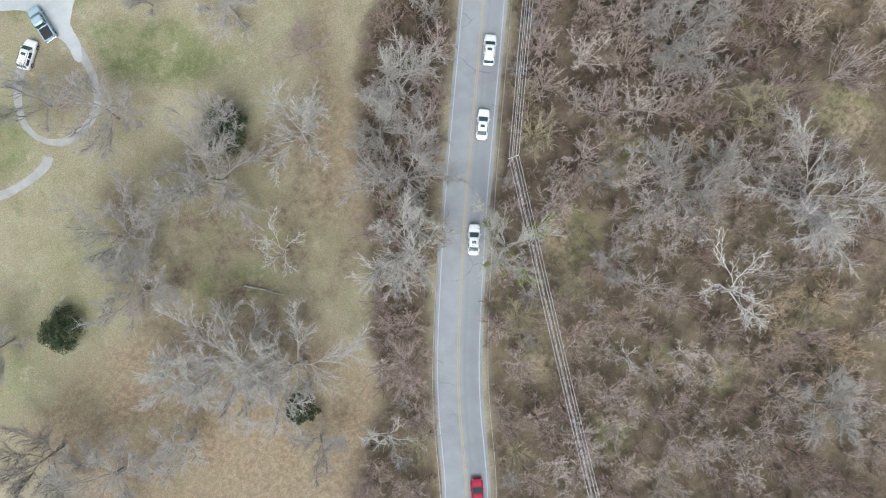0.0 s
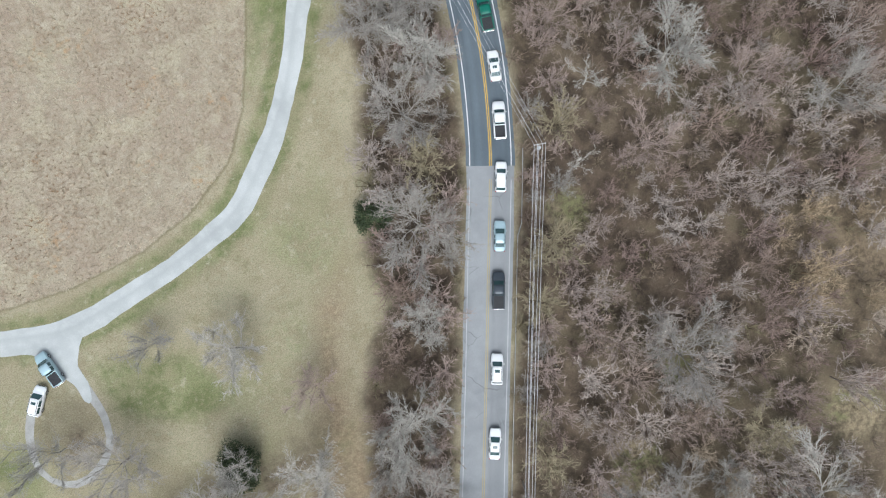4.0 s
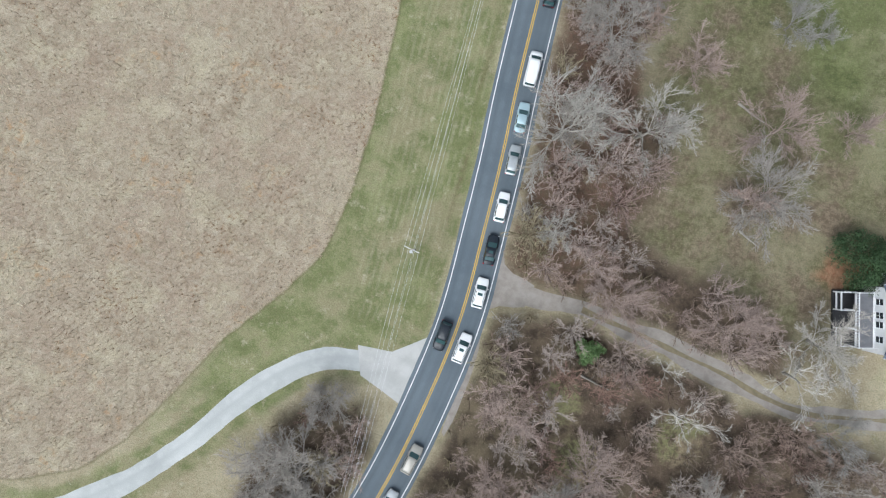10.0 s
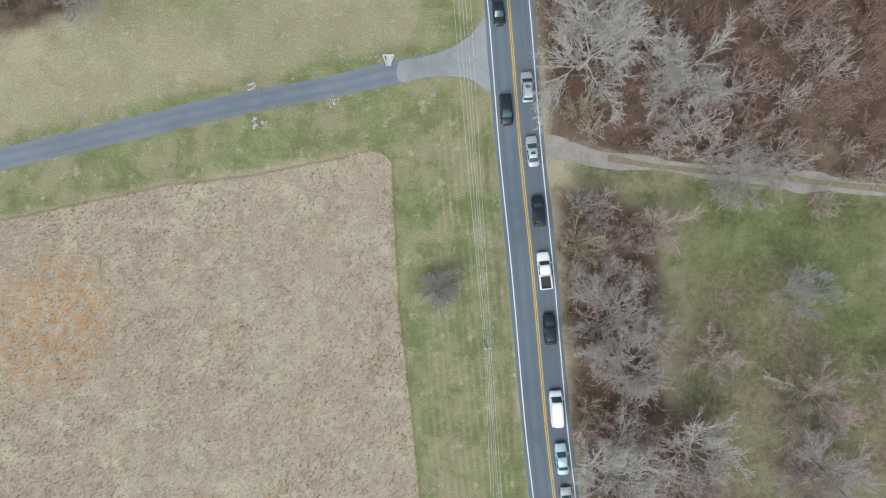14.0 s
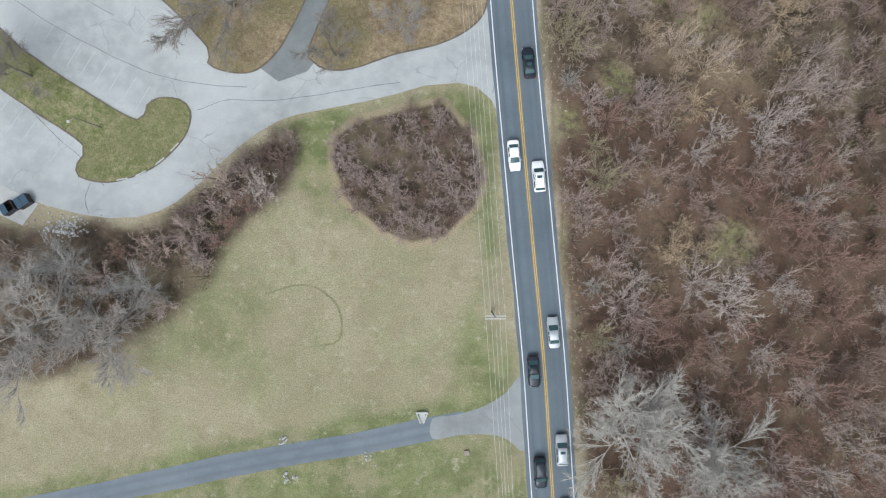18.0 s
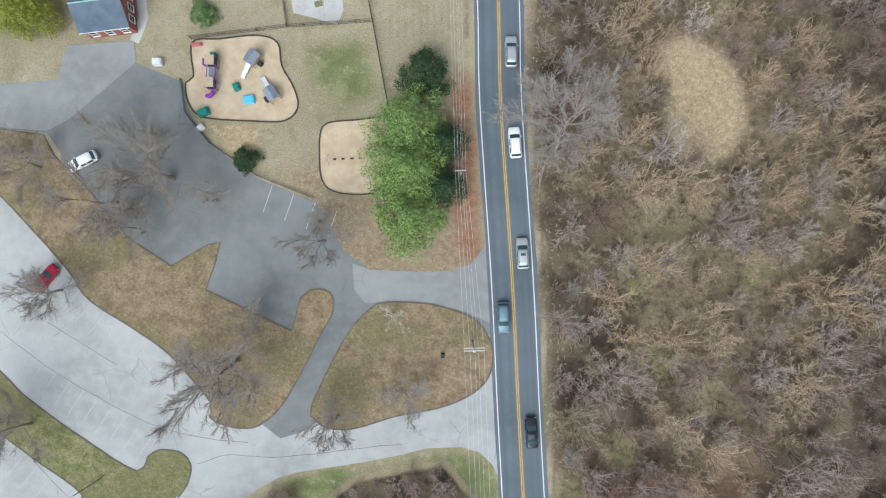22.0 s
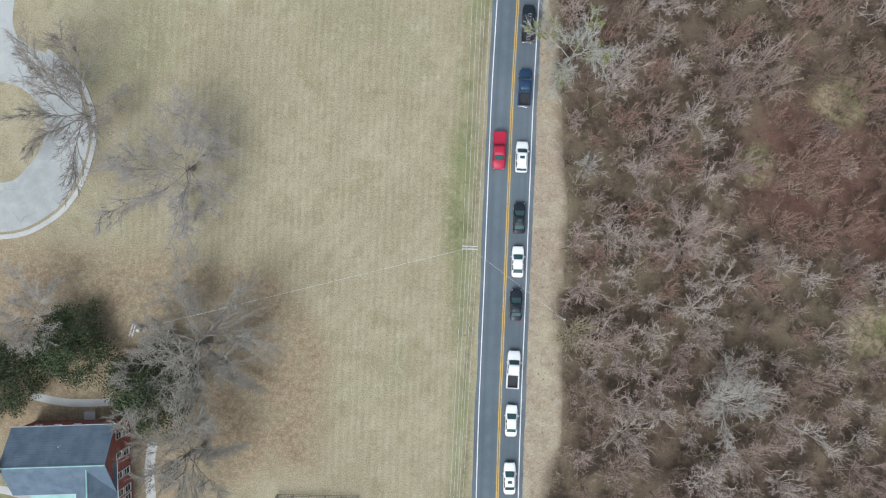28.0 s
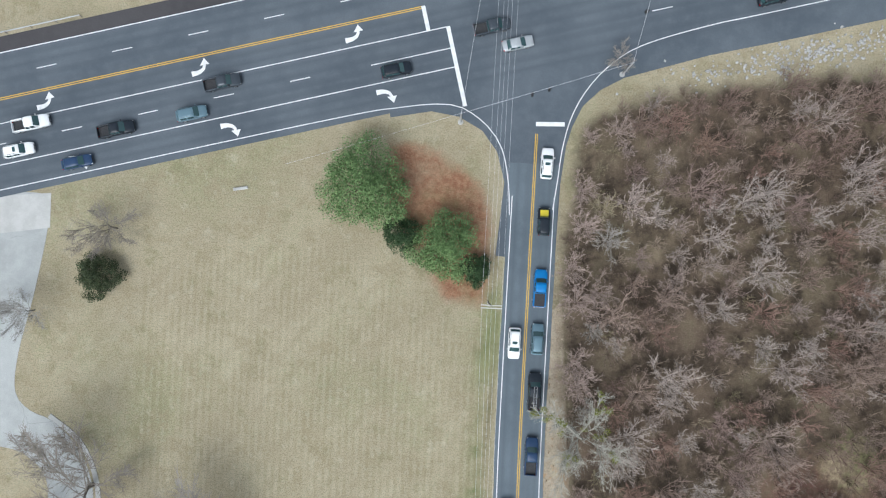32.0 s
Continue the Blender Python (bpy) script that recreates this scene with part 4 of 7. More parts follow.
def grow(seed, height=14.0, radius=4.4, limbs=9, kids=(2, 2, 7), bend=0.13, thick=0.2, twig=0.02, low=0.3):
    """A bare tree, as two collections: a trunk, and limbs that fan out and fork three times down to twigs."""
    rng = np.random.RandomState(seed)
    trunk, crown = Wood(), Wood()
    top = height * 0.5
    spine, _ = wander(rng, np.zeros(3), np.array((0, 0, 1.0)), top, 6, 0.06, 0.1)
    spine[0, 2] = -0.1
    trunk.tube(spine, np.linspace(thick * 1.25, thick * 0.4, 7), 8)
    for i in range(limbs):
        u = low + (1 - low) * (i + rng.rand() * 0.6) / limbs
        k = min(int(u * 6), 5)
        at = spine[k] + (spine[k + 1] - spine[k]) * (u * 6 - k)
        az = 2.4 * i + rng.uniform(-0.35, 0.35)
        el = radians(30 + 46 * (i / limbs) + rng.uniform(-8, 8))
        d = np.array((math.cos(az) * math.cos(el), math.sin(az) * math.cos(el), math.sin(el)))
        ln = radius * rng.uniform(0.8, 1.1) / max(math.cos(el), 0.5)
        line, _ = wander(rng, at, d, ln, 7, bend * 0.8, 0.02)
        crown.tube(line, np.linspace(thick * (0.42 - 0.2 * u), 0.022, 8), 4)
        for j in range(2, 8):
            for _ in range(kids[0]):
                l2 = ln * rng.uniform(0.24, 0.38) * (1.3 - 0.1 * j)
                br, _ = wander(rng, line[j], aside(rng, line[j] - line[j - 1], 0.36), l2, 4, bend, 0.04)
                crown.blade(br, 0.036, 0.014)
                for m in range(1, 5):
                    for _ in range(kids[1]):
                        sp, d3 = wander(rng, br[m], aside(rng, br[m] - br[m - 1], 0.36), l2 * rng.uniform(0.34, 0.58), 1, bend, 0.05)
                        crown.spike(sp[0], sp[1], twig * 1.15)
                        for _ in range(kids[2]):
                            q = sp[0] + (sp[1] - sp[0]) * rng.uniform(0.3, 1.0)
                            crown.spike(q, q + aside(rng, d3, 0.42) * l2 * rng.uniform(0.16, 0.4), twig * 0.72)
    return trunk, crown


KINDS = {
    "p": (("pale_bark", (0.43, 0.40, 0.355), (0.30, 0.278, 0.243)), dict(bend=0.14, thick=0.2, twig=0.024), "bare deciduous tree with pale grey branches"),
    "g": (("grey_bark", (0.34, 0.31, 0.274), (0.238, 0.215, 0.188)), dict(limbs=10, bend=0.11, thick=0.18, twig=0.023), "bare deciduous tree with fine grey twigs"),
    "w": (("white_bark", (0.56, 0.53, 0.48), (0.40, 0.375, 0.33)), dict(limbs=6, kids=(1, 2, 3), bend=0.26, thick=0.22, twig=0.024), "bare tree with crooked whitish limbs"),
    "r": (("brown_twigs", (0.39, 0.305, 0.265), (0.285, 0.22, 0.185)), dict(limbs=10, kids=(2, 2, 6), bend=0.13, thick=0.13, twig=0.02, low=0.1, height=10.0), "bare brown thicket tree with a dense twiggy crown"),
    "b": (("soft_grey_twigs", (0.315, 0.30, 0.275), (0.235, 0.22, 0.20)), dict(limbs=11, bend=0.1, thick=0.11, twig=0.016, low=0.1, height=9.0), "small bare tree with soft grey twigs"),
    "y": (("ochre_twigs", (0.33, 0.28, 0.185), (0.235, 0.20, 0.13)), dict(bend=0.14, thick=0.15, twig=0.018), "bare tree with yellowish brown twigs"),
    "k": (("dark_bark", (0.26, 0.232, 0.20), (0.18, 0.158, 0.135)), dict(bend=0.11, thick=0.17, twig=0.02, kids=(2, 3, 5)), "bare tree with dark branches"),
    "t": (("tall_tree_bark", (0.275, 0.255, 0.218), (0.185, 0.168, 0.142)), dict(height=18.0, radius=5.0, limbs=15, kids=(2, 2, 6), bend=0.1, thick=0.34, twig=0.026, low=0.35), "tall bare tree with long grey-brown limbs beside the brick house"),
    "m": (("moss_grey_bark", (0.42, 0.405, 0.345), (0.29, 0.275, 0.235)), dict(limbs=8, bend=0.18, thick=0.22, twig=0.019), "bare tree carrying yellow-green clumps of mistletoe"),
}
M_MISTLETOE = grainy("mistletoe_leaf", (0.12, 0.135, 0.025), (0.23, 0.235, 0.06), 2, 14, 0.8)
PROTOS = {}


def leaf_cloud(rng, centres, radii, count, size, squash=0.8):
    """Small leaf quads round many centres."""
    k = rng.randint(0, len(centres), count)
    d = rng.normal(0, 1, (count, 3))
    d /= np.linalg.norm(d, axis=1)[:, None]
    p = centres[k] + d * (radii[k] * rng.uniform(0.55, 1.05, count))[:, None] * (1, 1, squash)
    a = rng.normal(0, 1, (count, 3))
    a /= np.linalg.norm(a, axis=1)[:, None]
    b = np.cross(a, d)
    b /= np.linalg.norm(b, axis=1)[:, None] + 1e-9
    s = rng.uniform(0.6, 1.3, (count, 1)) * size
    v = np.stack([p - a * s - b * s * 0.5, p + a * s - b * s * 0.5, p + a * s * 0.7 + b * s * 0.6, p - a * s * 0.7 + b * s * 0.6], 1).reshape(-1, 3)
    return v.tolist(), np.arange(count * 4).reshape(-1, 4).tolist()


def bare_proto(kind, variant):
    (nm, a, b), how, label = KINDS[kind]
    if nm not in bpy.data.materials:
        bark(nm, a, b)
    mat = bpy.data.materials[nm]
    trunk, crown = grow(sum(map(ord, kind)) + 17 * variant, **how)
    tree = tagged(new("bare_tree"), label, "tree", "bare trees")
    raw("trunk", trunk.v, trunk.f, mat, tree)
    raw("crown", crown.v, crown.f, mat, tree)
    if kind == "m":
        rng = np.random.RandomState(3)
        ends = np.array(crown.v)[rng.randint(0, len(crown.v), 26)]
        for e in ends:
            v, f = leaf_cloud(rng, np.array([e]), np.array([0.45]), 60, 0.09)
            tagged(raw("mistletoe", v, f, M_MISTLETOE, tree, "yellow-green mistletoe clump"), kind="stuff")
    return tree


USED = set()


def put_tree(x, y, r, kind, rng):
    var = rng.randint(0, 3) if kind in "pgrk" else 0
    m = pose(x, y, 0, 0, 0, rng.uniform(0, 360)) @ Matrix.Diagonal((r / 5.4, r / 5.4, min(r / 5.4, 1.05) * rng.uniform(0.75, 0.95), 1))
    if (kind, var) not in PROTOS:
        PROTOS[kind, var] = bare_proto(kind, var)
    if (kind, var) in USED:
        return copy_thing(PROTOS[kind, var], m)
    USED.add((kind, var))
    PROTOS[kind, var].matrix_basis = m
    return PROTOS[kind, var]


SOUTH = [(1, 27, 7.4, 'p'), (-5, 22, 4.9, 'g'), (-30, 24.6, 9.4, 'g'), (-16, 25.6, 6.5, 'p'), (-26, 32, 4.5, 'p'), (-8, 3.4, 6.2, 'p'), (-25, 11, 5.0, 'w'), (-45.6, 21.3, 7.2, 'g'), (-47.8, 13, 8.0, 'g'), (-46, -1.3, 8.6, 'p'), (-38, -3, 6.0, 'g'),
         (-29, -6.2, 8.2, 'p'), (-31, -17.8, 5.2, 'g'), (-69, -4.3, 8.0, 'k'), (-70, 14, 6.4, 'g'), (-20.7, -20.9, 5.6, 'w'), (-50, -11, 6.6, 'p'), (-61.5, -11.2, 7.0, 'g'), (-42, 39.9, 5.2, 'g'), (-51, 45.6, 5.4, 'b'), (-18.8, 47.7, 4.6, 'p'), (-30.5, 54.3, 4.0, 'b'),
         (-10.5, 37.6, 4.4, 'r'), (7, -1, 7.0, 'm'), (35, -20, 9.0, 'w'), (51, -10, 9.0, 'p')]
SOUTH_2 = [(33, -3, 4.9, 'g'), (40, -1, 4.5, 'p'), (24, 3, 3.0, 'b'), (17, -24, 3.3, 'w'), (41, -41, 4.9, 'p'), (42, 18, 5.7, 'g'), (48, 3, 4.9, 'y'), (14, -10, 4.1, 'y'), (21, -9, 4.1, 'g'), (-3, 14, 4.9, 'g'), (-14, -12, 4.6, 'r'),
           (25, 88, 4.9, 'g'), (26, 75, 4.9, 'p'), (20, 69, 5.3, 'g'), (14, 53, 5.7, 'g'), (9, 40, 5.7, 'p'), (26, 98, 2.9, 'g'), (56, 92, 6.7, 'r'), (65, 93, 4.9, 'g'), (59, 60, 5.7, 'p'),
           (47, 62, 4.1, 'w')]
MIDDLE = [(70, 68, 4.9, 'g'), (78, 69, 4.9, 'g'), (60, 72, 3.3, 'w'), (40, 51, 3.3, 'w'), (69, 53, 5.8, 'r'), (79, 44, 6.5, 'g'), (46, 73, 5.0, 'r'), (51, 49, 5.0, 'r'), (47, 147, 7.0, 'p'), (51, 133, 4.9, 'p'), (59, 151, 5.6, 'p'),
          (59, 130, 6.7, 'r'), (63, 126, 5.0, 'r'), (24, 83, 4.9, 'g'), (26, 98, 3.7, 'g'), (20, 84, 4.0, 'g'), (29, 76, 5.0, 'r'), (53, 105, 6.7, 'r'), (67, 99, 9.2, 'r'), (77, 112, 5.7, 'w'), (74, 118, 3.7, 'w'), 
          (80, 127, 6.7, 'r')]
MIDDLE_2 = [(92, 123, 6.5, 'w'), (94, 129, 5.2, 'p'), (85, 100, 6.5, 'g'), (64, 86, 6.7, 'r'), (101, 116, 5.1, 'b'), (101, 108, 5.7, 'g'), (53, 94, 5.0, 'r'), (78, 92, 6.7, 'r'), (45, 209, 8.4, 'p'), (59, 202, 7.0, 'g'), (47, 213, 5.7, 'p'),
            (60, 207, 6.5, 'p'), (56, 184, 4.2, 'r'), (47, 180, 4.6, 'r'), (64, 164, 6.2, 'r'), (76, 174, 4.6, 'b'), (90, 161, 5.2, 'r'), (66, 127, 5.4, 'r'), (84, 129, 5.8, 'r'), (79.8, 147.7, 4.6, 'g'), (79, 158, 6.4, 'r'), (49, 171, 5.0, 'g'), (51, 164, 4.9, 'g'), (81, 187, 3.3, 'r'), (81, 174, 3.0, 'b'), (68, 192, 4.1, 'g'),
            (78, 146, 5.8, 'r'), (50, 150, 4.9, 'g')]
NORTH = [(-14, 275, 7.4, 'k'), (2, 267, 4.9, 'k'), (12, 271, 4.5, 'g'), (-46, 264, 4.5, 'k'), (10, 283, 3.0, 'w'), (-38, 234, 5.9, 'b'), (-41, 227, 6.5, 'g'), (-27, 231, 5.1, 'b'), (-32, 224, 4.9, 'g'), (-20, 239, 3.3, 'r'), (-25, 303, 7.6, 'k'),
         (-1, 294, 6.1, 'k'), (-34, 299, 7.2, 'k'), (35, 313, 6.6, 'g'), (35, 318, 4.9, 'g'), (-46, 304, 4.9, 'k'), (-30, 295, 4.9, 'k'), (-42, 285, 4.1, 'k'), (-29, 388, 8.6, 'g'), (-46, 394, 8.2, 'k'), (-22, 345.2, 7.6, 't'), (-23.6, 361, 7.6, 't'), (-30, 357, 4.8, 'g'),
         (-48, 363, 4.9, 'g')]
NORTH_2 = [(26.5, 411, 5.6, 'm'), (55, 362, 4.9, 'p'), (68, 359, 4.1, 'w'), (47, 386, 6.7, 'r'), (-46.5, 434, 3.6, 'k'), (28, 468, 2.6, 'g'), (-58, 420, 4.5, 'b'), (-70, 262, 5, 'g'), (-58, 234, 5.5, 'g')]
rng = np.random.RandomState(11)
NAMED = [t for some in (SOUTH, SOUTH_2, MIDDLE, MIDDLE_2, NORTH, NORTH_2) for t in some]
for tx, ty, tr, tk in NAMED:
    put_tree(tx, ty, tr, tk, rng)


def sites(polys, spacing, lo, hi, seed, margin=0.5, keep=()):
    """Uneven sites inside outlines, no nearer to one another than spacing, between two corners."""
    g = np.random.RandomState(seed)
    span = np.array(hi, float) - lo
    n = int(span[0] * span[1] / spacing ** 2 * 2.2)
    pts = np.array(lo) + g.rand(n, 2) * span
    pts = pts[np.max([signed(p, pts) for p in polys], 0) > margin]
    cells, out = {}, []
    for x, y, r in keep:
        cells.setdefault((int(x // spacing), int(y // spacing)), []).append((x, y))
    for x, y in pts:
        i, j = int(x // spacing), int(y // spacing)
        if all((x - a) ** 2 + (y - b) ** 2 > spacing ** 2 for di in (-1, 0, 1) for dj in (-1, 0, 1) for a, b in cells.get((i + di, j + dj), ())):
            cells.setdefault((i, j), []).append((x, y))
            out.append((x, y))
    return np.array(out)


def puff(seed, radius=3.3, height=8.0, stems=16, sides=9, twigs=5, fine=1.35, low=0.16):
    """A bare sapling or tall shrub: stems that fan out from one foot into a rounded, uneven dome of side shoots and twigs."""
    g = np.random.RandomState(seed)
    trunk, crown = Wood(), Wood()
    trunk.tube(np.array([(0, 0, -0.1), (0.06, 0.03, height * 0.25), (0.0, 0.1, height * 0.5)]), [0.1, 0.07, 0.03], 6)
    bumps = g.uniform(0, 6.28, 3)
    for i in range(stems):
        u, az = (i + 0.4) / stems, 2.39996 * i + g.uniform(-0.3, 0.3)
        out = math.sqrt(u) * (1 + 0.2 * math.sin(3 * az + bumps[0]) + 0.12 * math.sin(5 * az + bumps[1])) * g.uniform(0.78, 1.08) * 0.86
        end = np.array((math.cos(az) * out * radius, math.sin(az) * out * radius, height * (0.5 + 0.46 * math.sqrt(max(0.0, 1 - min(out, 1.0) ** 2))) * g.uniform(0.84, 1.08)))
        start = np.array((end[0] * 0.1, end[1] * 0.1, height * (low + 0.22 * (1 - u))))
        mid = start + (end - start) * 0.5 + g.normal(0, 0.06, 3) * radius - np.array((0, 0, 0.25))
        line = np.array([start, mid, end])
        crown.blade(line, 0.04 * fine, 0.016 * fine)
        for _ in range(sides):
            v = g.uniform(0.25, 1.0)
            p = line[0] + (line[1] - line[0]) * v * 2 if v < 0.5 else line[1] + (line[2] - line[1]) * (v * 2 - 1)
            q = p + aside(g, (end - start) * (0.22, 0.22, 0.13), 0.62) * radius * g.uniform(0.18, 0.36)
            crown.spike(p, q, 0.026 * fine)
            for _ in range(twigs):
                a = p + (q - p) * g.uniform(0.2, 1.0)
                crown.spike(a, a + aside(g, q - p, 0.7) * radius * g.uniform(0.08, 0.19), 0.023 * fine)
    return trunk, crown


WILD = [EAST_SOUTH, EAST_GAP, EAST_NORTH, WEST_STRIP, THICKET]

wild = sites(WILD, 3.25, (-75, -60), (112, 470), 5, 1.2, [t[:3] for t in NAMED])
wild = wild[signed(CLEARING, wild) < -0.5]
wild = np.array([p for i, p in enumerate(wild) if i % 4 == 0 or all((p[0] - x) ** 2 + (p[1] - y) ** 2 > r * r for x, y, r in GLADES)])
wild = np.array([p for i, p in enumerate(wild) if abs(p[0] - road_x(p[1])) < 67 or i % 4 == 0])
near_road = np.array([abs(x - road_x(y)) for x, y in wild])
order = np.argsort(near_road)
single, rest = wild[order[:170]], wild[order[170:]]
PUFFS = []
for i, k in enumerate("rgry"):
    mat = bpy.data.materials[KINDS[k][0][0]]
    t, c = puff(60 + i, 3.2, 5.8)
    small = tagged(new("bare_sapling"), ("bare brown sapling with a rounded twiggy crown", "bare grey sapling with a rounded twiggy crown", "bare brown sapling with a rounded twiggy crown", "bare ochre sapling with a rounded twiggy crown")[i], "tree", "saplings along the road")
    raw("trunk", t.v, t.f, mat, small)
    raw("crown", c.v, c.f, mat, small)
    PUFFS.append(small)
for i, (x, y) in enumerate(single):
    k = rng.uniform(0.65, 1.35)
    m = pose(x, y, 0, 0, 0, rng.uniform(0, 360)) @ Matrix.Diagonal((k, k, k * rng.uniform(0.8, 1.2), 1))
    if i < 4:
        PUFFS[i].matrix_basis = m
    else:
        copy_thing(PUFFS[rng.randint(0, 4)], m)


GRID = np.random.RandomState(99).rand(128, 128)


def patchy(x, y, cell):
    """Smooth noise between 0 and 1 with patches of about the given size."""
    u, v = x / cell + 31.7, y / cell + 17.3
    i, j = int(math.floor(u)), int(math.floor(v))
    fu, fv = u - i, v - j
    fu, fv = fu * fu * (3 - 2 * fu), fv * fv * (3 - 2 * fv)
    a = GRID[i % 128, j % 128] * (1 - fu) + GRID[(i + 1) % 128, j % 128] * fu
    b = GRID[i % 128, (j + 1) % 128] * (1 - fu) + GRID[(i + 1) % 128, (j + 1) % 128] * fu
    return a * (1 - fv) + b * fv


def scatter(name, protos, spots, scales, material, label, category, spread=0.15, tint=None):
    """Many plants joined into one mesh, each with its own turn, size and tone."""
    g = np.random.RandomState(len(spots))
    allv, allf, tones, base = [], [], [], 0
    arrays = [(np.array(p.v), np.concatenate([np.array(q) for q in p.f]), np.array([len(q) for q in p.f])) for p in protos]
    sizes = []
    for (x, y), s in zip(spots, scales):
        v, f, k = arrays[g.randint(0, len(protos))]
        a = g.uniform(0, 2 * math.pi)
        c, sn = math.cos(a), math.sin(a)
        w = np.column_stack([(v[:, 0] * c - v[:, 1] * sn) * s + x, (v[:, 0] * sn + v[:, 1] * c) * s + y, v[:, 2] * s * g.uniform(1 - spread, 1 + spread)])
        allv.append(w)
        allf.append(f + base)
        sizes.append(k)
        base += len(w)
        tone = 0.3 * g.rand() + 0.7 * min(1.0, max(0.0, (0.6 * patchy(x, y, 4.5) + 0.4 * patchy(x, y, 15.0) - 0.5) * 1.9 + 0.5))
        if tint is not None:
            tone = tint(x, y, tone, g.rand())
        tones.append(np.full(len(w), tone, np.float32))
    v, f, sizes = np.concatenate(allv).astype(np.float32), np.concatenate(allf).astype(np.int32), np.concatenate(sizes)
    me = bpy.data.meshes.new(name)
    me.vertices.add(len(v))
    me.vertices.foreach_set("co", v.ravel())
    me.loops.add(f.size)
    me.loops.foreach_set("vertex_index", f)
    me.polygons.add(len(sizes))
    me.polygons.foreach_set("loop_start", np.concatenate([[0], np.cumsum(sizes)[:-1]]).astype(np.int32))
    me.update()
    me.attributes.new("tone", "FLOAT", "POINT").data.foreach_set("value", np.concatenate(tones))
    me.materials.append(material)
    return tagged(new(name, me), label, category, kind="stuff")


def joined(pair):
    t, c = pair
    t.f += [tuple(np.array(q) + len(t.v)) for q in c.f]
    t.v += c.v
    return t


M_WOODS = toned("mixed_bare_twigs", [(0.205, 0.143, 0.116), (0.30, 0.226, 0.185), (0.40, 0.343, 0.30), (0.26, 0.188, 0.162), (0.465, 0.397, 0.348), (0.40, 0.305, 0.195), (0.255, 0.165, 0.13)])
M_BRUSH = toned("brown_brush", [(0.15, 0.108, 0.084), (0.23, 0.175, 0.135), (0.31, 0.245, 0.185), (0.19, 0.14, 0.11), (0.22, 0.19, 0.115), (0.33, 0.27, 0.19)])
M_PURPLE = toned("purplish_brush", [(0.17, 0.12, 0.10), (0.26, 0.195, 0.168), (0.36, 0.285, 0.25), (0.22, 0.15, 0.122)])
thin = [joined(puff(90 + i, g_r, g_h)) for i, (g_r, g_h) in enumerate(((3.3, 5.6), (2.9, 6.4), (3.8, 5.4), (2.5, 4.8), (3.5, 6.8), (3.0, 4.6), (3.9, 6.0), (2.7, 5.6)))]
def russet_side(x, y, tone, luck):
    """Golden brush round the clearing, red-brown trees north of the dirt track and towards the highway."""
    near_gold = max(r + 3 - math.hypot(x - a, y - b) for a, b, r in GOLD)
    if near_gold > 0 and luck < 0.55:
        return 0.72 + 0.1 * tone
    if (195 < y < 262 or y > 372 or 84 < y < 118) and luck < (0.45 if 195 < y < 245 else 0.18) or max(r + 2 - math.hypot(x - a, y - b) for a, b, r in MAROON) > 0 and luck < 0.8:
        return 0.88 + 0.12 * tone
    if y < 62:
        return 0.12 + 0.5 * tone + (0.2 if luck > 0.86 else 0.0)
    return 0.02 + 0.64 * tone


g2 = np.random.RandomState(8)
scatter("far_woods", thin, rest, 0.6 + 0.85 * g2.rand(len(rest)) ** 1.3, M_WOODS, "bare winter woods of grey-brown saplings and trees", "woods", tint=russet_side)
bushes = [joined(puff(200 + i, g_r, g_h, 9, 6, 3, 1.35, 0.02)) for i, (g_r, g_h) in enumerate(((1.5, 1.6), (1.9, 2.0), (1.3, 2.2), (2.2, 2.4), (1.7, 1.4), (2.0, 2.8)))]
tangles = [joined(puff(240 + i, 1.6, 2.6, 14, 8, 5, 0.8, 0.05)) for i in range(6)]
scrub = sites(WILD, 2.75, (-75, -60), (112, 470), 21, 0.1)
scrub = scrub[signed(CLEARING, scrub) < 0.0]
scrub = np.array([p for i, p in enumerate(scrub) if abs(p[0] - road_x(p[1])) < 67 or i % 4 == 0])
scatter("undergrowth", bushes, scrub, g2.uniform(0.6, 1.35, len(scrub)), M_BRUSH, "tangled brown undergrowth among the bare trees", "undergrowth")
hearts = sites([HEART], 1.3, (0, 236), (27, 261), 31, -0.1)
hedge_n = sites([[(-4.4, 255.8), (-3, 252.3), (-7, 245.2), (-13, 239.9), (-18, 233), (-24, 240), (-22, 243), (-15, 249.4), (-9, 254.2)]], 1.35, (-26, 230), (-1, 258), 32, 0.2)
scatter("heart_shaped_thicket", tangles, hearts, 0.7 + 0.9 * g2.rand(len(hearts)) ** 1.5, M_PURPLE, "heart-shaped purplish brown thicket in the lawn", "thicket", 0.3)
scatter("bank_thicket", tangles, hedge_n, g2.uniform(0.75, 1.3, len(hedge_n)), M_PURPLE, "purplish brown thicket on the bank below the drive", "thicket", 0.3)


def tuft(seed):
    g = np.random.RandomState(seed)
    out = Wood()
    for _ in range(6):
        a = g.uniform(0, 6.28)
        d = np.array((math.cos(a), math.sin(a), g.uniform(0.6, 1.6)))
        line, _ = wander(g, np.zeros(3), d / np.linalg.norm(d), g.uniform(0.35, 0.8), 1, 0.2, -0.1)
        out.blade(line, 0.035, 0.008)
    return out


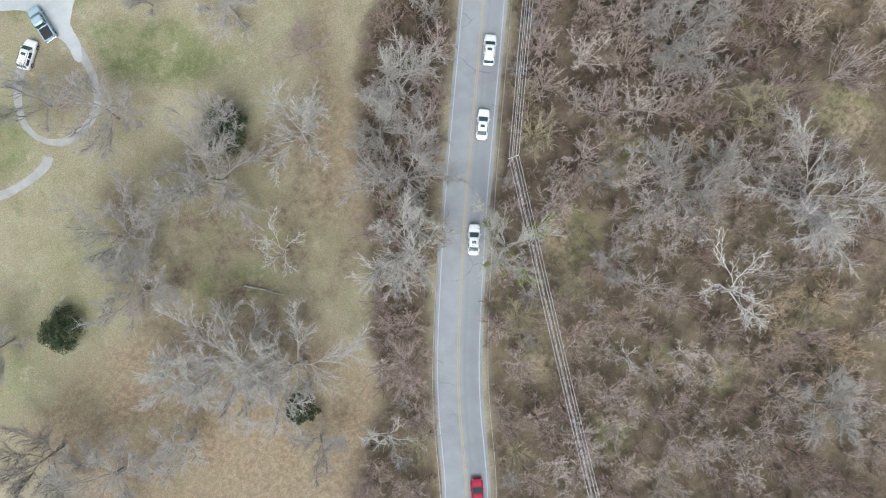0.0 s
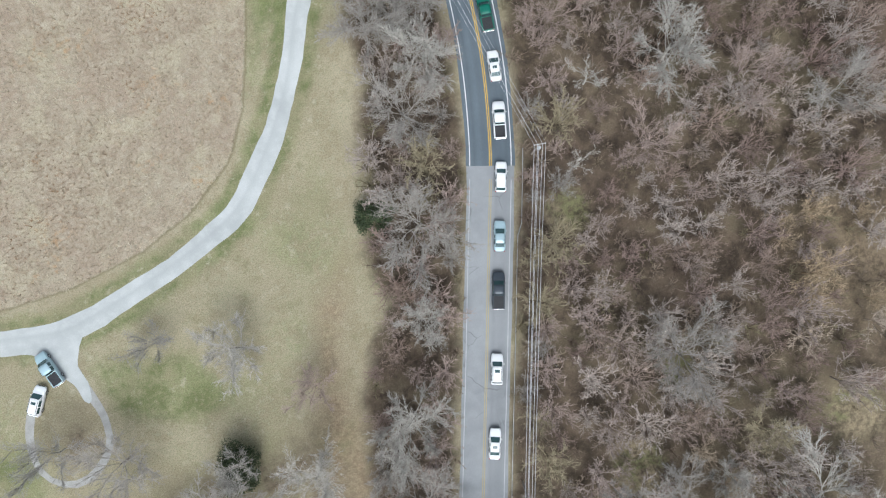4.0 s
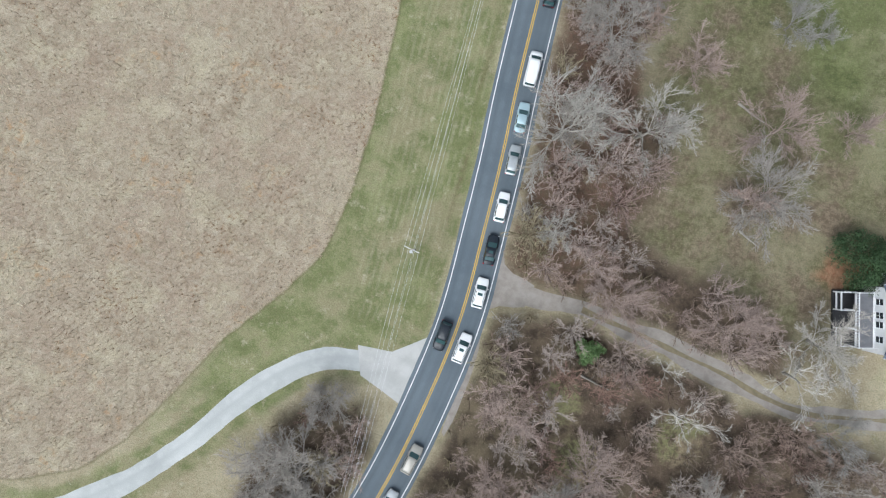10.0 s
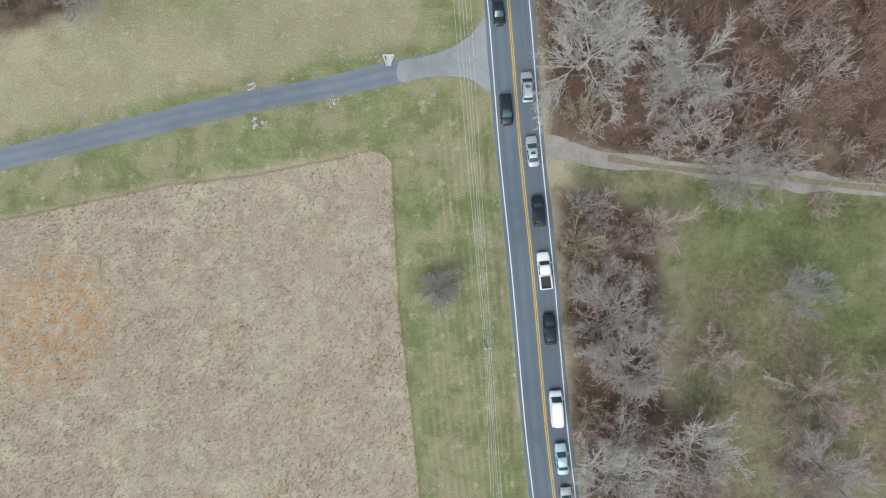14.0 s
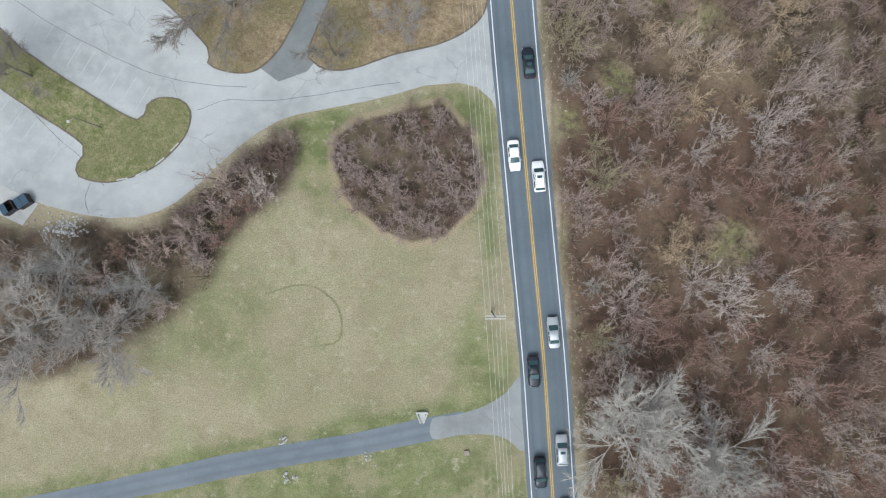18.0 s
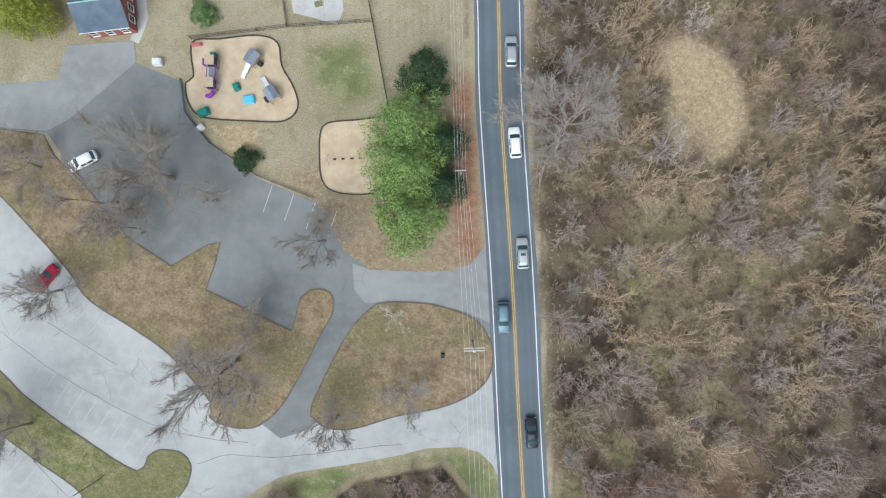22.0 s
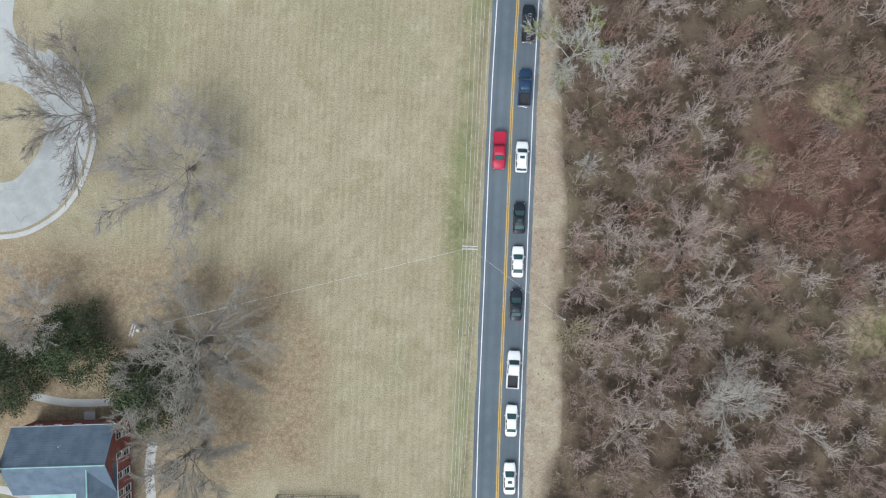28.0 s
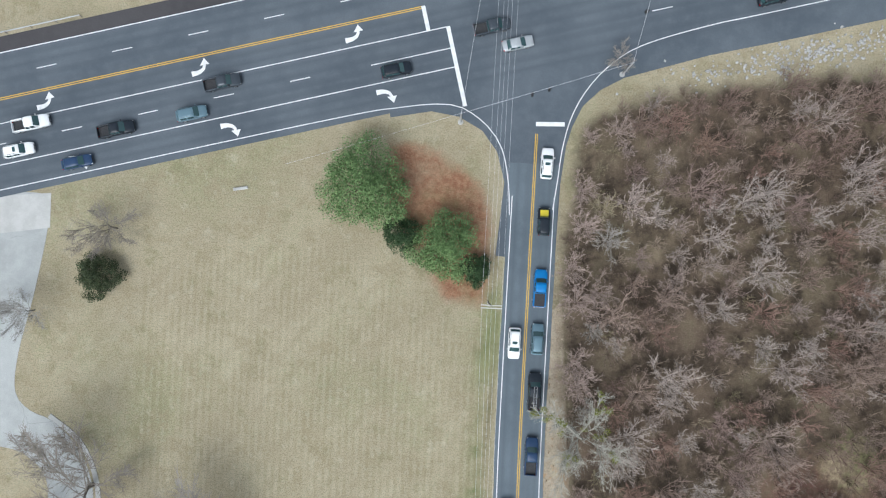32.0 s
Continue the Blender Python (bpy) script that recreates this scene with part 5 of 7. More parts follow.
M_STRAW = toned("dry_meadow_grass", [(0.30, 0.20, 0.12), (0.31, 0.24, 0.17), (0.355, 0.285, 0.20), (0.40, 0.335, 0.24), (0.45, 0.385, 0.285), (0.51, 0.45, 0.345)], 0.08)
tufts = [tuft(300 + i) for i in range(8)]
fuzzy = joined(puff(77, 3.9, 3.8, 60, 12, 6, 0.9, 0.05))
raw_bush = tagged(new("bare_bush"), "dense round bare bush with grey twigs in the verge", "bush")
raw_bush.location = (23, 175, 0)
raw("crown", fuzzy.v, fuzzy.f, bpy.data.materials["grey_bark"], raw_bush)
straw = sites([MEADOW, CLEARING], 0.62, (-72, 66), (64, 328), 41, 0.0)
scatter("meadow_grass", tufts, straw, g2.uniform(0.7, 1.5, len(straw)), M_STRAW, "dry straw-coloured meadow grass in tufts", "grass")
verge = sites([beside(205, 440, [(205, 4.2), (440, 4.0)]) + beside(205, 440, [(205, 6.2), (352, 9.0), (372, 8.3), (440, 4.8)])[::-1]],
              0.8, (5, 55), (60, 445), 43, 0.0)
scatter("verge_grass", tufts, verge, g2.uniform(0.5, 1.1, len(verge)), M_STRAW, "dry tan grass along the verges", "grass")


# ---- evergreens ----
def foliage(name, a, b):
    n = Nodes(name)
    f = n.speckle(n.where("object"), 1.6, 5)
    c = n.mix(n.ramp(f, 0.32, 0.68), a, b)
    return n.finish(c, 0.75, None, spec=0.25)


GREENERY = {"cedar": foliage("cedar_needles", (0.034, 0.048, 0.024), (0.088, 0.112, 0.052)), "pine": foliage("pine_needles", (0.11, 0.18, 0.045), (0.31, 0.42, 0.14)),
            "magnolia": foliage("magnolia_leaves", (0.075, 0.135, 0.045), (0.215, 0.32, 0.13)), "lime": foliage("yellow_green_leaves", (0.13, 0.16, 0.015), (0.33, 0.35, 0.06)), "holly": foliage("glossy_dark_leaves", (0.025, 0.05, 0.02), (0.07, 0.12, 0.05))}
M_TRUNK = bark("evergreen_bark", (0.17, 0.13, 0.10), (0.10, 0.08, 0.065))


def evergreen(x, y, r, h, kind, seed, label):
    g = np.random.RandomState(seed)
    tree = tagged(new("evergreen_tree" if h > 3.5 else "evergreen_shrub"), label, "tree" if h > 3.5 else "shrub")
    tree.location = (x, y, 0)
    w = Wood()
    w.tube(np.array([(0, 0, -0.1), (0.05, 0, h * 0.4), (0, 0.05, h * 0.9)]), [0.05 * r + 0.06, 0.035 * r + 0.04, 0.03], 7)
    n = int(40 + 16 * r)
    az, u = g.uniform(0, 6.28, n), g.rand(n) ** 0.6
    ht = h * (0.12 + 0.83 * (1 - u * g.uniform(0.55, 1.0, n)))
    wide = r * u * (0.86 + 0.24 * np.sin(az * 3 + seed) * g.rand(n))
    c = np.column_stack([np.cos(az) * wide, np.sin(az) * wide, ht])
    for p in c[::2]:
        w.blade(np.array([(0, 0, p[2] * 0.75), p * 0.6 + np.array((0, 0, p[2] * 0.3)), p]), 0.05, 0.02)
    raw("trunk", w.v, w.f, M_TRUNK, tree)
    lobes = r * g.uniform(0.12, 0.23, n) + 0.15
    v, f = leaf_cloud(g, c, lobes, int(3600 + 2100 * r), 0.062 + 0.008 * r)
    raw("crown", v, f, GREENERY[kind], tree)
    return tree


for i, (x, y, r, h, kind, label) in enumerate((
        (13.9, 319.3, 4.4, 8, "holly", "dense dark green evergreen tree beside the road"), (11.8, 311.4, 6.2, 11, "pine", "bright green pine in the roadside row"), (11.4, 304.6, 6.6, 11, "pine", "bright green pine in the roadside row"),
        (12.4, 297.6, 5.8, 10, "pine", "bright green pine in the roadside row"), (17.3, 309.0, 3.6, 8, "holly", "dark green evergreen behind the pines"), (17.4, 302.5, 3.4, 8, "holly", "dark green evergreen behind the pines"),
        (-46.8, 327.6, 4.6, 7, "lime", "yellow-green leafy tree by the brick house"), (-43.0, 359.3, 6.6, 8, "cedar", "dark cedar behind the brick house"), (-30.0, 354.0, 7.8, 8, "cedar", "dark spreading cedar beside the brick house"),
        (-53.0, 353.0, 6.6, 8, "cedar", "dark cedar behind the brick house"), (-13.4, 306.0, 2.2, 3, "holly", "round green shrub by the car park"), (-20.9, 328.4, 2.3, 2.2, "magnolia", "low green shrub with a pale gap"),
        (-8.4, 444.3, 7.2, 10, "magnolia", "large green evergreen at the junction corner"), (4.7, 436.6, 5.6, 8, "magnolia", "green evergreen on red earth by the road"), (9.4, 433.5, 2.6, 4, "holly", "small dark evergreen by the road"),
        (-2.0, 437.5, 3.0, 6, "holly", "small dark evergreen under the larger trees"), (-47.6, 426.4, 3.7, 4.5, "cedar", "rounded dark cedar on the lawn"), (8.6, 57.2, 3.4, 5, "cedar", "dark cedar at the edge of the wood"),
        (-26.6, 31.2, 4.3, 5, "cedar", "dark cedar below a pale-limbed tree"), (-32, -12.6, 2.6, 4, "cedar", "small dark cedar on the lawn"), (-61.5, 12.0, 3.6, 5, "cedar", "dark cedar on the lawn"),
        (97.0, 143.0, 5.0, 7, "holly", "dense dark evergreen beside the white house"), (62.0, 117.0, 2.2, 3, "magnolia", "small green shrub beside the dirt track"))):
    evergreen(x, y, r, h, kind, 500 + i, label)


# ---- vehicles ----
def paint(name, col, metal=0.0):
    n = Nodes(name)
    f = n.speckle(n.where("object"), 3.0, 3)
    c = n.mix(n.ramp(f, 0.4, 0.7, 0.0, 0.18), col, tuple(v * 0.8 + 0.03 for v in col))
    n.finish(c, 0.35, None, metal=metal, spec=0.25)
    n.bsdf.inputs["Coat Weight"].default_value = 0.15
    return n.mat


PAINTS = {"white": paint("white_car_paint", (0.78, 0.78, 0.78)), "silver": paint("silver_car_paint", (0.42, 0.44, 0.45), 0.35), "dark": paint("near_black_car_paint", (0.012, 0.017, 0.024)),
          "grey": paint("grey_car_paint", (0.05, 0.06, 0.072), 0.2), "green": paint("teal_green_car_paint", (0.01, 0.13, 0.09)), "red": paint("red_car_paint", (0.36, 0.012, 0.04)),
          "blue": paint("bright_blue_car_paint", (0.01, 0.16, 0.42)), "navy": paint("navy_car_paint", (0.02, 0.045, 0.10)), "steel": paint("steel_blue_car_paint", (0.12, 0.19, 0.23), 0.2),
          "beige": paint("beige_car_paint", (0.36, 0.34, 0.30), 0.2), "pale": paint("pale_blue_car_paint", (0.38, 0.50, 0.54), 0.2)}
# dark tint; its teal is the reflected sky put into the base colour
M_GLASS = Nodes("tinted_glass_sky_teal").finish((0.035, 0.075, 0.078), 0.08, spec=0.6)
M_TYRE = grainy("black_tyre_rubber", (0.02, 0.02, 0.02), (0.035, 0.035, 0.035), 8, 40, 0.9)
M_RIM = grainy("alloy_rim", (0.35, 0.36, 0.37), (0.5, 0.5, 0.51), 5, 30, 0.35, 0.002, 0.8)
M_TRIM = grainy("black_plastic_trim", (0.025, 0.025, 0.027), (0.045, 0.045, 0.048), 5, 30, 0.7)
M_LAMP = grainy("clear_headlight", (0.55, 0.57, 0.58), (0.72, 0.73, 0.74), 5, 30, 0.15)
M_TAIL = grainy("red_tail_light", (0.25, 0.01, 0.012), (0.4, 0.02, 0.02), 5, 30, 0.2)
M_CHROME = grainy("chrome_trim", (0.6, 0.6, 0.6), (0.75, 0.75, 0.75), 5, 30, 0.15, 0.001, 1.0)

SHAPES = {  # length, width, hood height, deck height, cabin: rear base, front base, rear top, front top, belt, roof
    "sedan": (4.75, 1.83, 0.94, 1.02, -1.75, 1.15, -1.05, 0.25, 0.95, 1.45),
    "suv": (4.75, 1.9, 1.06, 1.12, -2.15, 1.2, -1.85, 0.45, 1.08, 1.72),
    "wagon": (4.7, 1.83, 0.96, 1.04, -2.1, 1.2, -1.7, 0.4, 0.98, 1.52),
    "pickup": (5.75, 1.98, 1.12, 1.15, -0.75, 1.5, -0.6, 0.8, 1.12, 1.88),
    "van": (5.6, 2.0, 1.2, 1.3, -2.7, 1.95, -2.62, 1.1, 1.2, 2.15),
    "jeep": (4.3, 1.85, 1.08, 1.12, -1.95, 0.75, -1.9, 0.5, 1.1, 1.85)}


def round_ring(y0, y1, w, z, power=5.0, n=28):
    out = []
    for i in range(n):
        t = 2 * math.pi * (i + 0.5) / n
        c, s = math.cos(t), math.sin(t)
        out.append((w * math.copysign(abs(c) ** (2 / power), c), (y0 + y1) / 2 + (y1 - y0) / 2 * math.copysign(abs(s) ** (2 / power), s), z))
    return out


def loft(rings, cap=True):
    verts = [v for r in rings for v in r]
    n = len(rings[0])
    faces = [(k * n + i, k * n + (i + 1) % n, (k + 1) * n + (i + 1) % n, (k + 1) * n + i) for k in range(len(rings) - 1) for i in range(n)]
    if cap:
        faces += [tuple(range((len(rings) - 1) * n, len(rings) * n)), tuple(reversed(range(n)))]
    return verts, faces


def panel(corners, lift, rows=3, bulge=0.0):
    """A curved glass panel between four corners (bottom left, bottom right, top right, top left), lifted off its body."""
    a, b, c, d = (Vector(p) for p in corners)
    n = (b - a).cross(d - a).normalized()
    verts, faces = [], []
    for i in range(rows + 1):
        for j in range(rows + 1):
            u, v = i / rows, j / rows
            p = a.lerp(b, u).lerp(d.lerp(c, u), v) + n * (lift + bulge * 4 * u * (1 - u))
            verts.append(tuple(p))
    k = rows + 1
    faces = [(i * k + j, (i + 1) * k + j, (i + 1) * k + j + 1, i * k + j + 1) for i in range(rows) for j in range(rows)]
    low = len(verts)
    verts += [tuple(Vector(v) - n * 0.03) for v in verts]
    edge = [i * k for i in range(k)] + [rows * k + j for j in range(1, k)] + [i * k + rows for i in range(rows - 1, -1, -1)] + [j for j in range(rows - 1, 0, -1)]
    faces += [(p, low + p, low + q, q) for p, q in zip(edge, edge[1:] + edge[:1])]
    return verts, faces


WORDS = {"white": "white", "silver": "silver", "dark": "black", "grey": "dark grey", "green": "teal green", "red": "red", "blue": "bright blue", "navy": "navy blue", "steel": "steel blue", "beige": "beige", "pale": "pale blue"}
TYPES = {"sedan": "saloon car", "suv": "sport utility vehicle", "wagon": "estate car", "pickup": "pickup truck", "van": "panel van", "jeep": "off-road vehicle"}


def vehicle(shape, color, extra=""):
    L, W, hood, deck, rb, fb, rt, ft, belt, roof = SHAPES[shape]
    h, mat = W / 2, PAINTS[color]
    car = tagged(new({"pickup": "pickup_truck", "van": "van"}.get(shape, "car")), f"{WORDS[color]} {TYPES[shape]} standing on the asphalt", "van" if shape == "van" else "truck" if shape == "pickup" else "car", "vehicles on the road")
    rear = -L / 2 if shape != "pickup" else -0.85
    ys = [rear, rear + 0.1, rear + 0.4, rear + 0.9, rb, -0.2, 0.6, fb, L / 2 - 0.75, L / 2 - 0.35, L / 2 - 0.12, L / 2]
    ys = sorted(set(round(y, 3) for y in ys))
    sections = []
    for y in ys:
        f = L / 2 - y
        k = 1.0 if f > 0.8 else 0.80 + 0.20 * (f / 0.8) ** 0.55
        if shape != "pickup":
            r = y - rear
            k = min(k, 1.0 if r > 0.6 else 0.86 + 0.14 * (r / 0.6) ** 0.6)
        top = deck if y < fb else hood - (hood - 0.74) * (max(0.0, (y - fb) / (L / 2 - fb)) ** 2.2)
        if shape != "pickup" and y - rear < 0.12:
            top -= 0.1
        low = 0.28 if 0.25 < f and y - rear > 0.2 else 0.36
        w = h * k
        sections.append([(-w * 0.94, y, low), (-w, y, low + 0.2), (-w, y, top - 0.22), (-w * 0.95, y, top - 0.06), (-w * 0.8, y, top), (-w * 0.35, y, top + 0.025),
                         (w * 0.35, y, top + 0.025), (w * 0.8, y, top), (w * 0.95, y, top - 0.06), (w, y, top - 0.22), (w, y, low + 0.2), (w * 0.94, y, low)])
    v, f = loft(sections)
    raw("body", v, f, mat, car, smooth=True)
    tw = h * (0.78 if shape in ("sedan", "wagon") else 0.84)
    bw = h * 0.93
    rings = []
    for u in (0.0, 0.5, 0.9, 1.0):
        e = 0.05 if u == 1.0 else 0.0
        rings.append(round_ring(rb + (rt - rb) * u + e, fb + (ft - fb) * u - e, bw + (tw - bw) * u - e, belt - 0.03 + (roof - belt) * (u if u < 1 else 1.0)))
    rings.append(round_ring(rt + 0.35, ft - 0.35, tw * 0.6, roof + 0.035))
    v, f = loft(rings)
    roof_mat = PAINTS["dark"] if extra == "black_roof" else mat
    cab = raw("cabin", v, f, roof_mat, car, smooth=True)
    z0, z1 = belt + 0.02, roof - 0.08

    def at(u):
        return rb + (rt - rb) * u, fb + (ft - fb) * u, bw + (tw - bw) * u

    (r0, f0, w0), (r1, f1, w1) = at(0.04), at(0.88)
    s0, s1 = w0 * 0.86, w1 * 0.86
    for nm, corners, bulge in (("windscreen", [(s0, f0, z0), (-s0, f0, z0), (-s1, f1, z1), (s1, f1, z1)], 0.05), ("rear_window", [(-s0, r0, z0), (s0, r0, z0), (s1, r1, z1), (-s1, r1, z1)], 0.03)):
        v, f = panel(corners, 0.03, 4, bulge)
        raw(nm, v, f, M_GLASS, cab, "dark tinted glass with the teal of reflected sky in its colour")
    mid = (r1 + f1) / 2
    if shape != "van":
        for sgn in (-1, 1):
            spans = ((r0 * 0.9 + r1 * 0.1 + 0.35, mid - 0.05), (mid + 0.05, f1 * 0.8 + f0 * 0.2 - 0.3)) if shape != "pickup" else ((r0 + 0.15, mid - 0.04), (mid + 0.04, f1 - 0.05))
            for y0, y1 in spans:
                c = [(sgn * w0, y0, z0), (sgn * w0, y1, z0), (sgn * w1, y1 - 0.06, z1), (sgn * w1, y0 + 0.06, z1)]
                v, f = panel(c if sgn > 0 else [c[1], c[0], c[3], c[2]], 0.012, 2)
                raw("side_window", v, f, M_GLASS, cab)
    if extra == "sunroof" or shape in ("suv",) and color in ("white", "silver") and extra != "plain":
        bm = box(bmesh.new(), -tw * 0.48, tw * 0.48, ft - 0.85, ft - 0.4, roof + 0.0, roof + 0.045, 0.02)
        part("sunroof", bm, M_GLASS, cab, "dark glass sunroof")
    if extra == "rails" or shape == "suv":
        for sgn in (-1, 1):
            bm = box(bmesh.new(), sgn * tw * 0.82 - 0.025, sgn * tw * 0.82 + 0.025, rt + 0.3, ft - 0.25, roof + 0.0, roof + 0.07, 0.015)
            part("roof_rail", bm, M_TRIM, cab, "black roof rail")
    if shape == "pickup":
        b0, b1, zf, zt = -L / 2 + 0.02, -0.88, 0.72, 1.16
        part("bed_floor", box(bmesh.new(), -h * 0.8, h * 0.8, b0 + 0.08, b1, zf - 0.1, zf), M_TRIM, car, "black lined cargo bed")
        for sgn in (-1, 1):
            part("bed_side", box(bmesh.new(), *sorted((sgn * h * 0.79, sgn * h * 0.985)), b0, b1 + 0.03, 0.42, zt, 0.05), mat, car)
        part("tailgate", box(bmesh.new(), -h * 0.8, h * 0.8, b0 - 0.02, b0 + 0.09, 0.55, zt - 0.02, 0.03), mat, car)
        part("rear_bumper", box(bmesh.new(), -h * 0.85, h * 0.85, b0 - 0.13, b0, 0.42, 0.6, 0.03), M_CHROME, car, "chrome bumper")
        if extra == "cover":
            part("bed_cover", box(bmesh.new(), -h * 0.8, h * 0.8, b0 + 0.05, b1, zt - 0.08, zt - 0.02, 0.02), mat if color == "red" else M_TRIM, car, "painted tonneau cover" if color == "red" else "black tonneau cover")
        if extra == "ladder":
            bm = bmesh.new()
            for sgn in (-1, 1):
                rod(bm, (sgn * 0.22, b0 - 0.3, zt + 0.35), (sgn * 0.22, ft + 0.2, roof + 0.25), 0.03, None, 5)
            for k in range(11):
                u = k / 10
                rod(bm, (-0.22, b0 - 0.3 + (ft + 0.5 - b0) * u, zt + 0.35 + (roof - zt - 0.1) * u), (0.22, b0 - 0.3 + (ft + 0.5 - b0) * u, zt + 0.35 + (roof - zt - 0.1) * u), 0.022, None, 5)
            part("ladder", bm, M_CHROME, car, "aluminium ladder on the rack")
    wb = L * 0.29
    for sx in (-1, 1):
        for y in (-wb - (0.15 if shape == "pickup" else 0), wb + 0.1):
            bm = rod(bmesh.new(), (sx * (h - 0.22), y, 0.34), (sx * (h + 0.012), y, 0.34), 0.345, None, 18)
            wheel = part("wheel", bm, M_TYRE, car, "black rubber tyre")
            part("rim", rod(bmesh.new(), (sx * (h - 0.02), y, 0.34), (sx * (h + 0.02), y, 0.34), 0.22, None, 12), M_RIM, wheel)
        part("mirror", box(bmesh.new(), *sorted((sx * (h - 0.02), sx * (h + 0.19))), fb - 0.42, fb - 0.3, belt - 0.02, belt + 0.13, 0.03), mat, car)
        part("headlight", box(bmesh.new(), *sorted((sx * h * 0.50, sx * h * 0.82)), L / 2 - 0.34, L / 2 - 0.04, 0.62, 0.77, 0.04), M_LAMP, car, "clear headlight")
        part("tail_light", box(bmesh.new(), *sorted((sx * h * 0.6, sx * h * 0.9)), -L / 2 - 0.02, -L / 2 + 0.14, 0.72, 0.92, 0.03), M_TAIL, car, "red tail light")
    part("grille", box(bmesh.new(), -h * 0.48, h * 0.48, L / 2 - 0.06, L / 2 + 0.02, 0.45, 0.68, 0.02), M_TRIM, car)
    return car


GARAGE = {}


def park(shape, color, x, y, turn, extra=""):
    m = pose(x, y, 0.05, 0, 0, turn)
    key = (shape, color, extra)
    if key in GARAGE:
        return copy_thing(GARAGE[key], m)
    GARAGE[key] = vehicle(shape, color, extra)
    GARAGE[key].matrix_basis = m
    return GARAGE[key]


def heading(y):
    a, b = road_x(y - 3), road_x(y + 3)
    return math.degrees(math.atan2(-(b - a), 6.0))


QUEUE = [(-35, "sedan", "red", ""), (1.5, "sedan", "white", "sunroof"), (17.5, "sedan", "white", "sunroof"), (27.8, "suv", "white", ""), (38.7, "pickup", "grey", "cover"), (46.2, "sedan", "pale", ""), (54.4, "wagon", "white", ""),
         (62.5, "pickup", "white", ""), (70.4, "sedan", "white", "sunroof"), (78.5, "pickup", "green", "cover"), (85, "sedan", "silver", "sunroof"), (92.8, "suv", "beige", "plain"), (111.6, "suv", "white", ""), (120.6, "suv", "white", ""),
         (127.5, "sedan", "dark", "sunroof"), (134.3, "wagon", "white", "")]
QUEUE_2 = [(141.8, "wagon", "silver", ""), (148.5, "sedan", "pale", ""), (156.2, "van", "white", ""), (168.5, "suv", "dark", ""), (177.5, "pickup", "white", ""), (186.7, "suv", "dark", ""), (196, "sedan", "silver", "sunroof"), (206, "suv", "silver", ""),
           (224, "sedan", "silver", ""), (248, "suv", "white", ""), (265.5, "sedan", "dark", "sunroof"), (293, "suv", "silver", ""), (310, "suv", "white", "plain"), (324, "suv", "silver", "plain"), (335.8, "suv", "white", "plain")]
QUEUE_3 = [(346.2, "sedan", "white", "sunroof"), (355, "sedan", "white", ""), (362.8, "pickup", "white", ""), (372.7, "sedan", "dark", ""), (379.3, "sedan", "white", ""), (386, "sedan", "dark", "sunroof"), (395.4, "suv", "white", ""), (406.1, "pickup", "navy", ""),
           (416, "pickup", "dark", "ladder"), (424, "suv", "steel", ""), (431.8, "pickup", "blue", "cover"), (442, "jeep", "dark", ""), (450.9, "suv", "white", "")]
for y, shape, color, extra in QUEUE + QUEUE_2 + QUEUE_3:
    park(shape, color, road_x(y) + 1.75, y, heading(y) + 1.0 * math.sin(y), extra)
for y, shape, color in ((112.5, "suv", "dark"), (202.5, "suv", "dark"), (218, "sedan", "dark"), (251.2, "sedan", "white"), (283, "suv", "steel"), (396, "pickup", "red"), (423, "suv", "white")):
    park(shape, color, road_x(y) - 1.75, y, heading(y) + 180, "cover" if color == "red" else "")
hw_turn = math.degrees(math.atan2(HD[1], HD[0])) - 90
for s, o, shape, color in ((-62.8, -4.9, "pickup", "white"), (-65.5, -8.6, "suv", "white"), (-57, -12.3, "wagon", "navy"), (-50, -8.6, "pickup", "dark"), (-38, -8.7, "suv", "steel"), (-32.4, -5.0, "pickup", "grey"), (-5.7, -8.8, "suv", "dark"), (10.1, -5.4, "pickup", "grey"),
                           (13.4, -8.8, "sedan", "silver"), (53, -10.2, "suv", "dark")):
    park(shape, color, *hw(s, o), hw_turn)
park("pickup", "pale", -47.4, 57.9, 10, "cover")
park("suv", "white", -51.2, 54.2, -39)
park("sedan", "red", -44.2, 286.8, -37)
park("wagon", "white", -39.0, 305.2, 118)

# the dark off-road vehicle at the light has a yellow hood
M_HOOD = paint("yellow_car_paint", (0.55, 0.45, 0.03))
jeep = GARAGE["jeep", "dark", ""]
part("hood", box(bmesh.new(), -0.62, 0.62, 0.78, 1.75, 1.0, 1.125, 0.04), M_HOOD, jeep, "yellow painted hood")

# ---- utility poles and cables ----
M_POLE = grainy("weathered_pole_wood", (0.23, 0.20, 0.17), (0.34, 0.31, 0.27), 2, 16, 0.95)
M_ARM = grainy("pale_crossarm_wood", (0.46, 0.45, 0.43), (0.60, 0.59, 0.57), 2, 16, 0.9)
M_METAL = grainy("galvanised_metal", (0.42, 0.43, 0.44), (0.56, 0.57, 0.58), 3, 20, 0.5, 0.003, 0.6)
M_CERAMIC = grainy("grey_insulator", (0.40, 0.41, 0.43), (0.55, 0.56, 0.58), 3, 20, 0.3)
M_CABLE = grainy("aluminium_cable", (0.55, 0.55, 0.56), (0.68, 0.68, 0.69), 3, 20, 0.6)


